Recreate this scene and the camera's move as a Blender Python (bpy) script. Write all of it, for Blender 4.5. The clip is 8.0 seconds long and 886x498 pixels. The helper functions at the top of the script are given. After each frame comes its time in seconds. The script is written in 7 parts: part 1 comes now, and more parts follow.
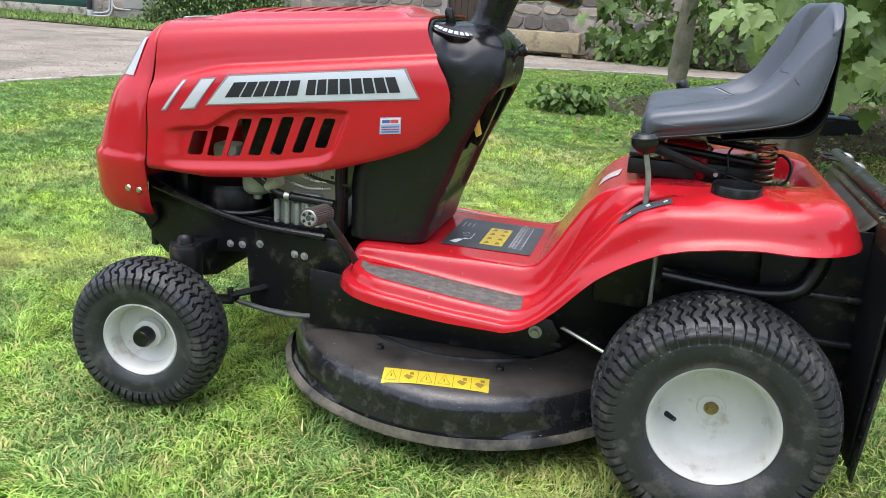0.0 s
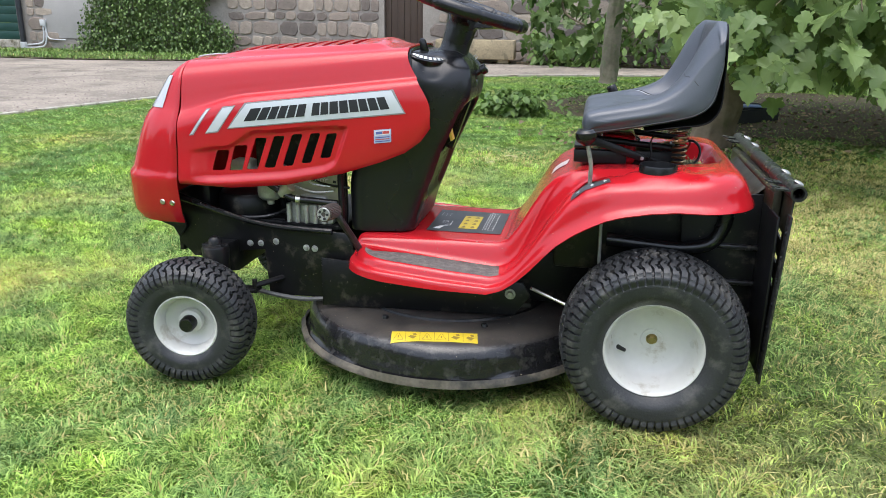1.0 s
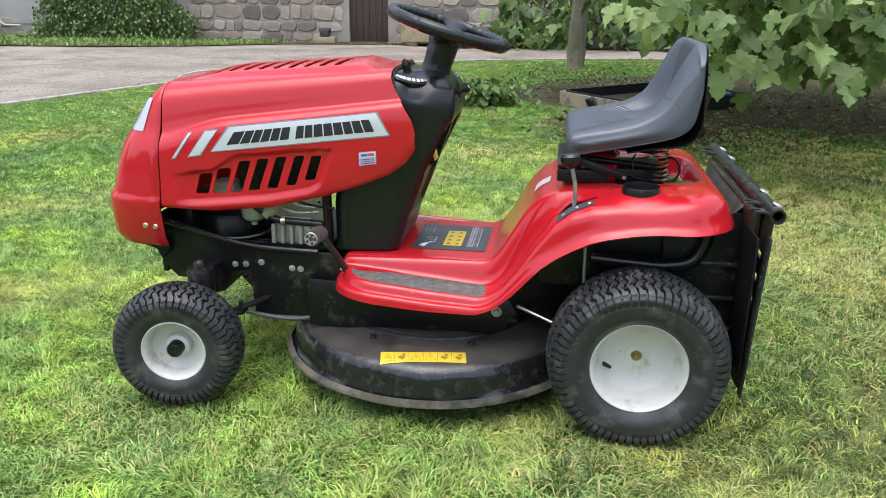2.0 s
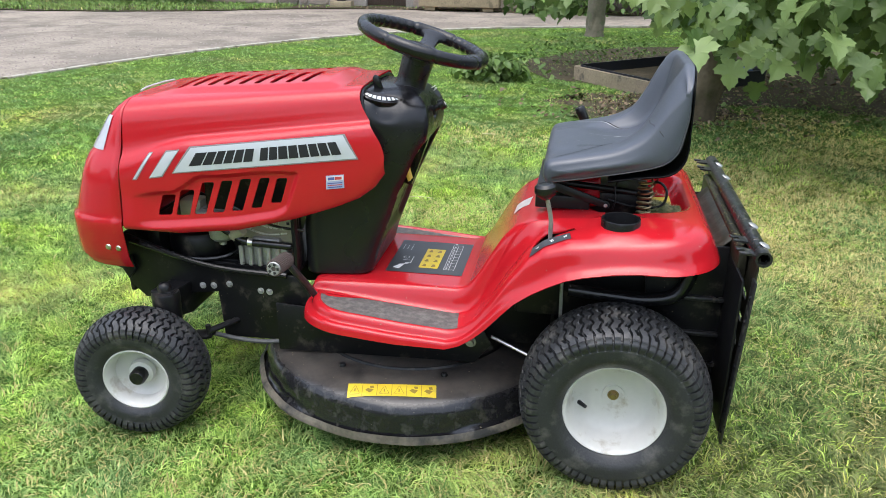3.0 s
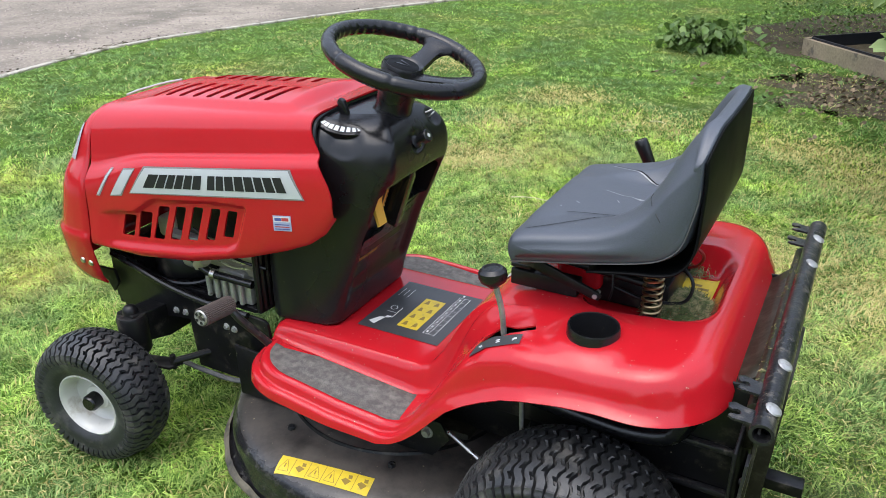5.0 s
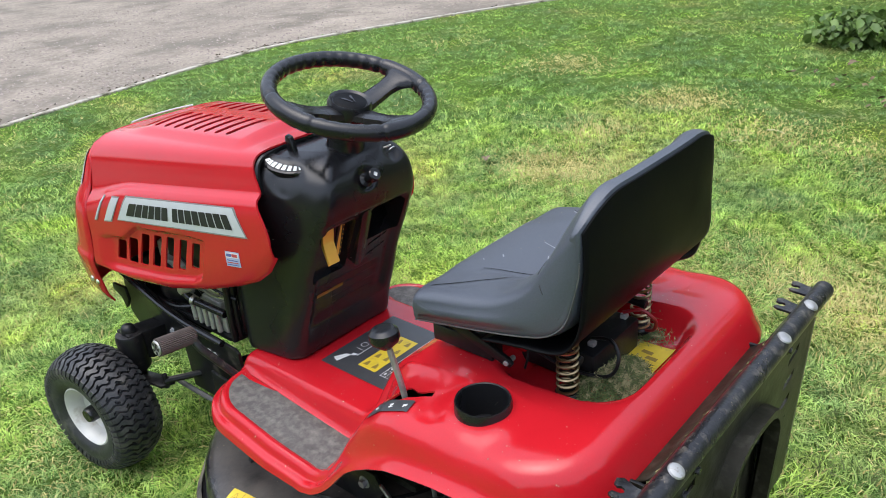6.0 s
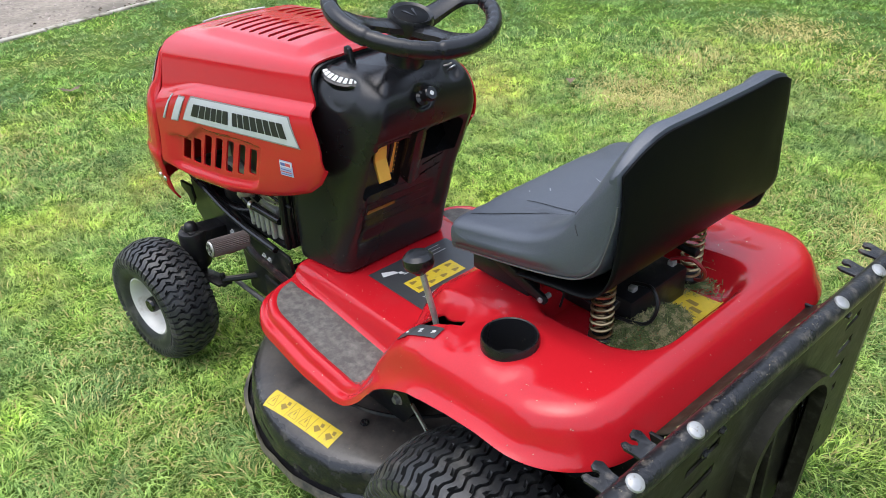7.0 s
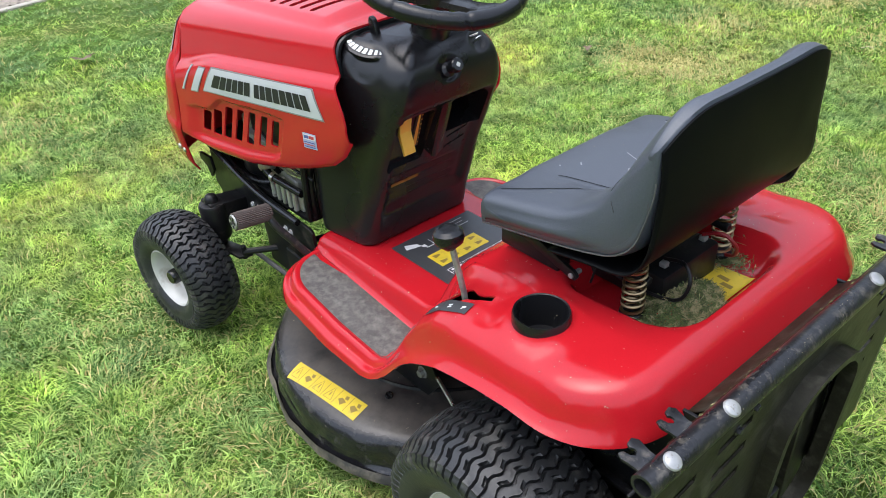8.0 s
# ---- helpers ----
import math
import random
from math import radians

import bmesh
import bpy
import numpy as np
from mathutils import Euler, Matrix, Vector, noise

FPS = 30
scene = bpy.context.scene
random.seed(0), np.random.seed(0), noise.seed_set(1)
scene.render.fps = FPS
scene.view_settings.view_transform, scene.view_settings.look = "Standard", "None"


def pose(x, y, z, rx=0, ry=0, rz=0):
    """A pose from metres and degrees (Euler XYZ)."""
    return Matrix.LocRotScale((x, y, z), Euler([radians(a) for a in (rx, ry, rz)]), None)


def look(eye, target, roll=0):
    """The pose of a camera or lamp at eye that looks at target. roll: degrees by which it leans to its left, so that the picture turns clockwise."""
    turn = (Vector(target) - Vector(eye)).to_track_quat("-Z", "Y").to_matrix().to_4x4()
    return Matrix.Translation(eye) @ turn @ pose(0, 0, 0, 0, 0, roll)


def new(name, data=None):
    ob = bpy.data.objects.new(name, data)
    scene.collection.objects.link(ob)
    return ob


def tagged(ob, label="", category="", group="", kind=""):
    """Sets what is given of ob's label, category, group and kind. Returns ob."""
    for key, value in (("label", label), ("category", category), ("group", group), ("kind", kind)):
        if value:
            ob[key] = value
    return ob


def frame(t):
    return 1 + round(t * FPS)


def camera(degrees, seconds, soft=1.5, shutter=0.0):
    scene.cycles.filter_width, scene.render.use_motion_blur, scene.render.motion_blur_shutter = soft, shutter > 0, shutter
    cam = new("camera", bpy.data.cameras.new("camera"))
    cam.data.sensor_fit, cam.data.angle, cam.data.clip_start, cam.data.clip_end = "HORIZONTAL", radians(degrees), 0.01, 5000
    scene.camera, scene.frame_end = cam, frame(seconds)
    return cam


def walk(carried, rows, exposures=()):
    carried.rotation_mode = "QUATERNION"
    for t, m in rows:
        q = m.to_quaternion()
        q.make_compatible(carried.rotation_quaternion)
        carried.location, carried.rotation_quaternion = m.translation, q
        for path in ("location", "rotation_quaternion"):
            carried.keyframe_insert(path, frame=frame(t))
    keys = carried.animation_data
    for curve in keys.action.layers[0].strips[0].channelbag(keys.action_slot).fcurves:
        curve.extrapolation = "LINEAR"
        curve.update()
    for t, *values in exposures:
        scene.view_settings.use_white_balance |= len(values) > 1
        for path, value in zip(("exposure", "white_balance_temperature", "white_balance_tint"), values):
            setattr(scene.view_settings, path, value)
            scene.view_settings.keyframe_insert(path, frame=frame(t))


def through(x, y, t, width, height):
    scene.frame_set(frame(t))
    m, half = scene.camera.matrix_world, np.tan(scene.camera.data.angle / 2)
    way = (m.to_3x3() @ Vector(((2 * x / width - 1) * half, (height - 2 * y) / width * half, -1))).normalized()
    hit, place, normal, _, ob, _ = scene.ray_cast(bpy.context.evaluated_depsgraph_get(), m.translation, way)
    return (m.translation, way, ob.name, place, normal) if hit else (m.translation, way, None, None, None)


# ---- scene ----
cam = camera(59.5, 8.0, soft=0.65)
PATH = [
    (0, (-0.168, -1.719, 0.912), (-0.655, 0.119, 0.293), 3.7),
    (0.5, (-0.163, -1.955, 0.934), (-0.564, -0.093, 0.325), 1.7),
    (1, (-0.17, -2.114, 0.964), (-0.53, -0.238, 0.372), 0.8),
    (2.3, (-0.228, -2.102, 1.126), (-0.492, -0.237, 0.455), 0.5),
    (2.5, (-0.187, -2.087, 1.166), (-0.461, -0.23, 0.475), 0.4),
    (3, (-0.122, -1.944, 1.197), (-0.446, -0.114, 0.458), 0.5),
    (3.5, (-0.052, -1.793, 1.24), (-0.476, -0.003, 0.454), 0.7),
    (4, (0.108, -1.698, 1.262), (-0.452, 0.034, 0.434), 0.8),
    (4.5, (0.25, -1.575, 1.292), (-0.463, 0.088, 0.441), 0.4),
    (5, (0.301, -1.332, 1.284), (-0.577, 0.247, 0.424), -0.8),
    (5.2, (0.333, -1.248, 1.295), (-0.604, 0.297, 0.438), -1.2),
    (6.3, (0.646, -0.917, 1.328), (-0.654, 0.336, 0.467), -5.0),
    (6.5, (0.649, -0.9, 1.327), (-0.676, 0.322, 0.46), -4.7),
    (7, (0.621, -0.903, 1.326), (-0.694, 0.186, 0.283), -3.1),
    (7.5, (0.59, -0.922, 1.328), (-0.712, 0.114, 0.218), -3.3),
    (8, (0.588, -0.92, 1.333), (-0.708, 0.122, 0.221), -3.5),
]
walk(cam, [(t, look(eye, target, roll)) for t, eye, target, roll in PATH],
     exposures=[(0, .20), (1, .17), (2.4, .14), (3.5, .14), (4.5, .09), (6.5, .05), (8, .09)])
from mathutils.bvhtree import BVHTree


# ---- light ----
world = bpy.data.worlds.new("overcast_sky")
scene.world = world
world.use_nodes = True
wn = world.node_tree
sky = wn.nodes.new("ShaderNodeTexSky")
sky.sky_type = "NISHITA"
sky.sun_disc = False
sky.sun_elevation = radians(76)
sky.sun_rotation = radians(200)
sky.dust_density = 1.5
pale = wn.nodes.new("ShaderNodeHueSaturation")
pale.inputs["Saturation"].default_value = 0.58
wn.links.new(sky.outputs[0], pale.inputs["Color"])
# an overcast sky is three times as bright overhead as at the horizon
way = wn.nodes.new("ShaderNodeTexCoord")
axis = wn.nodes.new("ShaderNodeSeparateXYZ")
wn.links.new(way.outputs["Generated"], axis.inputs[0])
cloud = wn.nodes.new("ShaderNodeMapRange")
cloud.inputs["From Min"].default_value, cloud.inputs["From Max"].default_value = 0.0, 1.0
cloud.inputs["To Min"].default_value, cloud.inputs["To Max"].default_value = 0.62, 1.45
wn.links.new(axis.outputs["Z"], cloud.inputs["Value"])
veil = wn.nodes.new("ShaderNodeVectorMath")
veil.operation = "SCALE"
wn.links.new(pale.outputs[0], veil.inputs[0])
wn.links.new(cloud.outputs[0], veil.inputs["Scale"])
wn.links.new(veil.outputs[0], wn.nodes["Background"].inputs[0])
wn.nodes["Background"].inputs[1].default_value = 0.385
sun = new("sun", bpy.data.lights.new("sun", "SUN"))
sun.data.energy = 1.4
sun.data.angle = radians(60)
sun.data.color = (1.0, 0.97, 0.93)
sun.rotation_euler = (radians(14), 0, radians(-20))


# ---- materials ----
def mat(name, color, rough=0.5, metal=0.0, vary=0.12, scale=6.0, bump=0.0, bump_scale=60.0, spec=0.5,
        coat=0.0, second=None, second_at=0.62, second_scale=9.0, island=0.0, second_soft=0.08):
    """A surface with a base colour, broad and fine variation, relief, and patches of a second colour (dirt, wear)."""
    m = bpy.data.materials.new(name)
    m.use_nodes = True
    t = m.node_tree
    n, l = t.nodes, t.links
    b = n["Principled BSDF"]
    b.inputs["Roughness"].default_value = rough
    b.inputs["Metallic"].default_value = metal
    b.inputs["Specular IOR Level"].default_value = spec
    b.inputs["Coat Weight"].default_value = coat
    b.inputs["Coat Roughness"].default_value = 0.08
    co = n.new("ShaderNodeTexCoord")
    broad = n.new("ShaderNodeTexNoise")
    broad.inputs["Scale"].default_value = scale
    broad.inputs["Detail"].default_value = 5
    fine = n.new("ShaderNodeTexNoise")
    fine.inputs["Scale"].default_value = bump_scale
    fine.inputs["Detail"].default_value = 6
    for x in (broad, fine):
        l.new(co.outputs["Object"], x.inputs["Vector"])
    hsv = n.new("ShaderNodeHueSaturation")
    hsv.inputs["Color"].default_value = (*color, 1)
    total = n.new("ShaderNodeMath")
    total.operation = "ADD"
    l.new(broad.outputs["Fac"], total.inputs[0])
    l.new(fine.outputs["Fac"], total.inputs[1])
    spread = n.new("ShaderNodeMapRange")
    spread.inputs["From Min"].default_value, spread.inputs["From Max"].default_value = 0.6, 1.4
    spread.inputs["To Min"].default_value, spread.inputs["To Max"].default_value = 1 - vary, 1 + vary
    l.new(total.outputs[0], spread.inputs["Value"])
    value = spread.outputs[0]
    if island:
        geo = n.new("ShaderNodeNewGeometry")
        isl = n.new("ShaderNodeMapRange")
        isl.inputs["To Min"].default_value, isl.inputs["To Max"].default_value = 1 - island, 1 + island
        l.new(geo.outputs["Random Per Island"], isl.inputs["Value"])
        mul = n.new("ShaderNodeMath")
        mul.operation = "MULTIPLY"
        l.new(value, mul.inputs[0])
        l.new(isl.outputs[0], mul.inputs[1])
        value = mul.outputs[0]
    l.new(value, hsv.inputs["Value"])
    out = hsv.outputs[0]
    if second:
        patch = n.new("ShaderNodeTexNoise")
        patch.inputs["Scale"].default_value = second_scale
        patch.inputs["Detail"].default_value = 8
        patch.inputs["Roughness"].default_value = 0.65
        l.new(co.outputs["Object"], patch.inputs["Vector"])
        ramp = n.new("ShaderNodeMapRange")
        ramp.inputs["From Min"].default_value, ramp.inputs["From Max"].default_value = second_at, second_at + second_soft
        l.new(patch.outputs["Fac"], ramp.inputs["Value"])
        mix = n.new("ShaderNodeMix")
        mix.data_type = "RGBA"
        l.new(ramp.outputs[0], mix.inputs["Factor"])
        l.new(out, mix.inputs["A"])
        mix.inputs["B"].default_value = (*second, 1)
        out = mix.outputs["Result"]
    l.new(out, b.inputs["Base Color"])
    rr = n.new("ShaderNodeMapRange")
    rr.inputs["From Min"].default_value, rr.inputs["From Max"].default_value = 0.3, 0.7
    rr.inputs["To Min"].default_value, rr.inputs["To Max"].default_value = max(0.02, rough * 0.8), min(1.0, rough * 1.2)
    l.new(broad.outputs["Fac"], rr.inputs["Value"])
    l.new(rr.outputs[0], b.inputs["Roughness"])
    if bump:
        bp = n.new("ShaderNodeBump")
        bp.inputs["Strength"].default_value = bump
        bp.inputs["Distance"].default_value = 0.004
        l.new(fine.outputs["Fac"], bp.inputs["Height"])
        l.new(bp.outputs[0], b.inputs["Normal"])
    return m


RED = mat("red_paint", (0.445, 0.0108, 0.0172), 0.17, vary=0.08, scale=3, bump=0.012, bump_scale=400, spec=0.45, coat=0.10,
          second=(0.42, 0.024, 0.028), second_at=0.60, second_scale=9, second_soft=0.25)
DASH = mat("black_plastic", (0.0085, 0.0085, 0.0095), 0.27, spec=0.45, vary=0.25, bump=0.06, bump_scale=500, second=(0.07, 0.065, 0.06), second_at=0.72, second_scale=30)
STEEL_BLACK = mat("black_steel", (0.0065, 0.0065, 0.0072), 0.36, spec=0.30, vary=0.3, bump=0.06, bump_scale=120, second=(0.065, 0.056, 0.045), second_at=0.56, second_scale=22, second_soft=0.18)
DIRTY = mat("dirty_black_steel", (0.022, 0.0205, 0.013), 0.48, spec=0.3, vary=0.4, bump=0.2, bump_scale=90, second=(0.085, 0.078, 0.06), second_at=0.50, second_scale=26, second_soft=0.3)
DECK = mat("deck_steel", (0.012, 0.012, 0.0135), 0.19, vary=0.35, bump=0.1, bump_scale=150, second=(0.070, 0.066, 0.060), second_at=0.52, second_scale=34, second_soft=0.22)


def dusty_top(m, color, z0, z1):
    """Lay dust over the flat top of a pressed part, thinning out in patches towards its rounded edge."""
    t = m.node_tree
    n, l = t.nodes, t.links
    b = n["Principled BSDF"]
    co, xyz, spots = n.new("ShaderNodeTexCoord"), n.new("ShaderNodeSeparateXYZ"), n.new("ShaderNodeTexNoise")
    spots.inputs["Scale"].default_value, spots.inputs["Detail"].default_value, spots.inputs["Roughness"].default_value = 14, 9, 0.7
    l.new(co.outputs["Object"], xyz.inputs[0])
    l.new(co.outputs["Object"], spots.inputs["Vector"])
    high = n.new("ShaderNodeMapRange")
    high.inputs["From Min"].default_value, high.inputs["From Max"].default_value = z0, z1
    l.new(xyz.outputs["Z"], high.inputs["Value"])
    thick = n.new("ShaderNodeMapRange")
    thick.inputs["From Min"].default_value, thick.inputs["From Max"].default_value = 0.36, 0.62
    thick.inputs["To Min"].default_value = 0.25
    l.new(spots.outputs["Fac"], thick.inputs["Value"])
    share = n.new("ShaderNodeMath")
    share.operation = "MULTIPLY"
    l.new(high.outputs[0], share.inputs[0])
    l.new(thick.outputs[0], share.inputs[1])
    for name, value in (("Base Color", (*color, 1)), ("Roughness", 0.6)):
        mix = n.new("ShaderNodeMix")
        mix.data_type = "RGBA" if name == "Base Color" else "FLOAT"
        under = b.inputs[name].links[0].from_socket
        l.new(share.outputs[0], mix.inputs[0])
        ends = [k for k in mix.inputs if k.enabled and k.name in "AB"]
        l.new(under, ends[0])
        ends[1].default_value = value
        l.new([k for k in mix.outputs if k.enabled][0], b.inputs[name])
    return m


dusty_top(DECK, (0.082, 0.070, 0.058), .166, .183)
CAKED = mat("caked_grass_rim", (0.125, 0.108, 0.082), 0.75, vary=0.4, bump=0.6, bump_scale=120, second=(0.022, 0.022, 0.020), second_at=0.44, second_scale=8, second_soft=0.14)
RUBBER = mat("tyre_rubber", (0.021, 0.022, 0.0235), 0.48, vary=0.35, bump=0.16, bump_scale=200, second=(0.105, 0.10, 0.09), second_at=0.52, second_scale=18, second_soft=0.22)
RIM = mat("cream_rim_paint", (0.56, 0.55, 0.52), 0.34, vary=0.05, scale=10, bump=0.02, second=(0.33, 0.29, 0.22), second_at=0.55, second_scale=16, second_soft=0.16)
VINYL = mat("grey_vinyl", (0.045, 0.0525, 0.068), 0.44, spec=0.85, vary=0.25, bump=0.09, bump_scale=420, second=(0.034, 0.037, 0.042), second_at=0.60, second_scale=12, second_soft=0.2)
SHELL = mat("seat_shell_plastic", (0.0035, 0.0037, 0.0042), 0.42, spec=0.08, vary=0.2, bump=0.03, bump_scale=300, second=(0.02, 0.02, 0.02), second_at=0.74, second_scale=40)
SILVER = mat("silver_decal", (0.55, 0.57, 0.59), 0.38, metal=0.25, vary=0.05, scale=20)
PIPING = mat("worn_piping", (0.075, 0.075, 0.075), 0.5, vary=0.4, scale=40)
PAPER = mat("weathered_paper", (0.46, 0.44, 0.41), 0.7, vary=0.2, scale=40)
WORN = mat("worn_vinyl_edge", (0.30, 0.31, 0.32), 0.6, vary=0.3, scale=60)
GREYLINE = mat("grey_decal_edge", (0.22, 0.20, 0.20), 0.4, vary=0.1)
SIGN = mat("faded_sign_ink", (0.24, 0.165, 0.03), 0.5, vary=0.2)
INK = mat("black_ink", (0.012, 0.012, 0.014), 0.4, vary=0.1)
YELLOW = mat("yellow_label", (0.62, 0.46, 0.03), 0.45, vary=0.15, second=(0.36, 0.29, 0.08), second_at=0.56, second_scale=34, second_soft=0.15)
YELPLASTIC = mat("yellow_plastic", (0.80, 0.53, 0.09), 0.35, vary=0.06)
MAT = mat("rubber_grip_mat", (0.085, 0.081, 0.074), 0.85, vary=0.45, scale=30, bump=0.5, bump_scale=700, second=(0.19, 0.178, 0.160), second_at=0.42, second_scale=55, second_soft=0.3)
DECAL = mat("dark_grey_decal", (0.045, 0.047, 0.05), 0.4, vary=0.15)
WHITE = mat("white_ink", (0.7, 0.7, 0.68), 0.5, vary=0.08, scale=30)
PALEBLUE = mat("pale_blue_sticker", (0.38, 0.45, 0.62), 0.4, vary=0.06)
BLUEINK = mat("blue_ink", (0.07, 0.10, 0.30), 0.45)
REDINK = mat("red_ink", (0.5, 0.05, 0.05), 0.45)
RIVET = mat("dull_zinc", (0.40, 0.40, 0.39), 0.42, metal=0.6, vary=0.2, scale=60, second=(0.25, 0.23, 0.20), second_at=0.58, second_scale=90)
CHROME = mat("zinc_plated_steel", (0.62, 0.60, 0.56), 0.3, metal=1.0, vary=0.15, scale=30)
BRASS = mat("passivated_spring_steel", (0.36, 0.27, 0.15), 0.34, metal=1.0, vary=0.2, scale=30)
ALU = mat("cast_aluminium", (0.36, 0.36, 0.34), 0.5, metal=0.6, vary=0.2, scale=20, bump=0.3, bump_scale=200, second=(0.14, 0.12, 0.09), second_at=0.6, second_scale=20)
CREAM = mat("galvanised_plate", (0.38, 0.36, 0.26), 0.45, metal=0.3, vary=0.15, second=(0.2, 0.17, 0.1), second_at=0.62, second_scale=22)
LENS = mat("headlamp_lens", (0.42, 0.42, 0.45), 0.12, vary=0.06, scale=20, coat=1.0)
RUSTPIPE = mat("worn_painted_pipe", (0.020, 0.020, 0.022), 0.30, metal=0.2, vary=0.5, bump=0.2, bump_scale=170, second=(0.13, 0.115, 0.095), second_at=0.53, second_scale=55, second_soft=0.2)
PEDAL = mat("ribbed_pedal_rubber", (0.075, 0.06, 0.052), 0.7, vary=0.25)
CABLE = mat("red_cable", (0.25, 0.01, 0.015), 0.4)


# ---- building helpers ----
def smooth(a, b, x):
    t = min(1.0, max(0.0, (x - a) / (b - a)))
    return t * t * (3 - 2 * t)


def lerp_table(table, x):
    xs, ys = zip(*table)
    return float(np.interp(x, xs, ys))


def part(name, bm, material, parent=None, label="", angle=35.0, kind=""):
    """Link a bmesh as one mesh object, under a thing or a part."""
    me = bpy.data.meshes.new(name)
    bmesh.ops.recalc_face_normals(bm, faces=bm.faces[:])
    bm.to_mesh(me)
    bm.free()
    for p in me.polygons:
        p.use_smooth = True
    me.set_sharp_from_angle(angle=radians(angle))
    for m in material if isinstance(material, (list, tuple)) else [material]:
        me.materials.append(m)
    ob = new(name, me)
    if parent:
        ob.parent = parent
        ob.matrix_parent_inverse = parent.matrix_basis.inverted() if parent.parent is None else (parent.parent.matrix_basis @ parent.matrix_parent_inverse @ parent.matrix_basis).inverted()
    return tagged(ob, label=label, kind=kind)


def pieces(name, bm, material, parent):
    """Each loose piece of a bmesh as a part of its own."""
    seen = set()
    for first in bm.faces[:]:
        if first in seen:
            continue
        group, todo = [], [first]
        seen.add(first)
        while todo:
            f = todo.pop()
            group.append(f)
            for e in f.edges:
                for other in e.link_faces:
                    if other not in seen:
                        seen.add(other)
                        todo.append(other)
        own, made = bmesh.new(), {}
        for f in group:
            for v in f.verts:
                if v not in made:
                    made[v] = own.verts.new(v.co)
            own.faces.new([made[v] for v in f.verts])
        part(name, own, material, parent)
    bm.free()


def thing(name, at, label, category, group="", kind=""):
    ob = new(name)
    ob.empty_display_size = 0.1
    ob.matrix_basis = Matrix.Translation(at)
    return tagged(ob, label=label, category=category, group=group, kind=kind)


def settled(ob):
    """Bake the modifiers of ob into its mesh."""
    bpy.context.view_layer.update()
    me = bpy.data.meshes.new_from_object(ob.evaluated_get(bpy.context.evaluated_depsgraph_get()))
    old = ob.data
    ob.modifiers.clear()
    ob.data = me
    bpy.data.meshes.remove(old)
    return ob


def solid(ob, thickness, offset=-1.0):
    m = ob.modifiers.new("thick", "SOLIDIFY")
    m.thickness, m.offset = thickness, offset
    return settled(ob)


def cut(ob, bm):
    """Cut the closed solid bm out of ob."""
    me = bpy.data.meshes.new("cutter")
    bmesh.ops.recalc_face_normals(bm, faces=bm.faces[:])
    bm.to_mesh(me)
    bm.free()
    tool = new("cutter", me)
    m = ob.modifiers.new("cut", "BOOLEAN")
    m.operation, m.object, m.solver = "DIFFERENCE", tool, "EXACT"
    settled(ob)
    bpy.data.objects.remove(tool)
    bpy.data.meshes.remove(me)
    ob.data.set_sharp_from_angle(angle=radians(35))
    return ob


def grid(rows, close_u=False, bm=None):
    """A sheet through rows of points of equal length."""
    bm = bm or bmesh.new()
    vs = [[bm.verts.new(p) for p in row] for row in rows]
    n = len(rows)
    for i in range(n if close_u else n - 1):
        a, b = vs[i], vs[(i + 1) % n]
        for j in range(len(a) - 1):
            bm.faces.new((a[j], a[j + 1], b[j + 1], b[j]))
    return bm, vs


def loft(rings, bm=None, caps=True):
    """A body through closed rings of points of equal count."""
    bm = bm or bmesh.new()
    vs = [[bm.verts.new(p) for p in r] for r in rings]
    for a, b in zip(vs, vs[1:]):
        for j in range(len(a)):
            k = (j + 1) % len(a)
            bm.faces.new((a[j], a[k], b[k], b[j]))
    if caps:
        bm.faces.new(vs[0][::-1])
        bm.faces.new(vs[-1])
    return bm


def box(lo, hi, bevel=0.0, bm=None, m=None, seg=2):
    bm = bm or bmesh.new()
    c, s = (Vector(lo) + Vector(hi)) / 2, Vector(hi) - Vector(lo)
    made = bmesh.ops.create_cube(bm, size=1.0, matrix=(m or Matrix()) @ Matrix.Translation(c) @ Matrix.Diagonal((*s, 1)))
    if bevel:
        es = list({e for v in made["verts"] for e in v.link_edges})
        bmesh.ops.bevel(bm, geom=es, offset=bevel, segments=seg, affect="EDGES", profile=0.5)
    return bm


def frame_along(a, b):
    z = (Vector(b) - Vector(a)).normalized()
    return Matrix.Translation(a) @ z.to_track_quat("Z", "Y").to_matrix().to_4x4()


def turned(profile, m=None, seg=32, bm=None, closed=False):
    """A body turned round the local z axis from (radius, height) pairs."""
    bm = bm or bmesh.new()
    m = m or Matrix()
    rows = []
    for k in range(seg):
        a = 2 * math.pi * k / seg
        rows.append([m @ Vector((r * math.cos(a), r * math.sin(a), z)) for r, z in (list(profile) + [profile[0]] if closed else profile)])
    grid(rows, True, bm)
    bmesh.ops.remove_doubles(bm, verts=bm.verts[:], dist=1e-5)
    return bm


def rod(a, b, r, r2=None, seg=16, bm=None, bevel=0.0):
    L = (Vector(b) - Vector(a)).length
    r2 = r if r2 is None else r2
    c = bevel or min(r, r2) * 0.12
    return turned([(0, 0), (r - c, 0), (r, c), (r2, L - c), (r2 - c, L), (0, L)], frame_along(a, b), seg, bm)


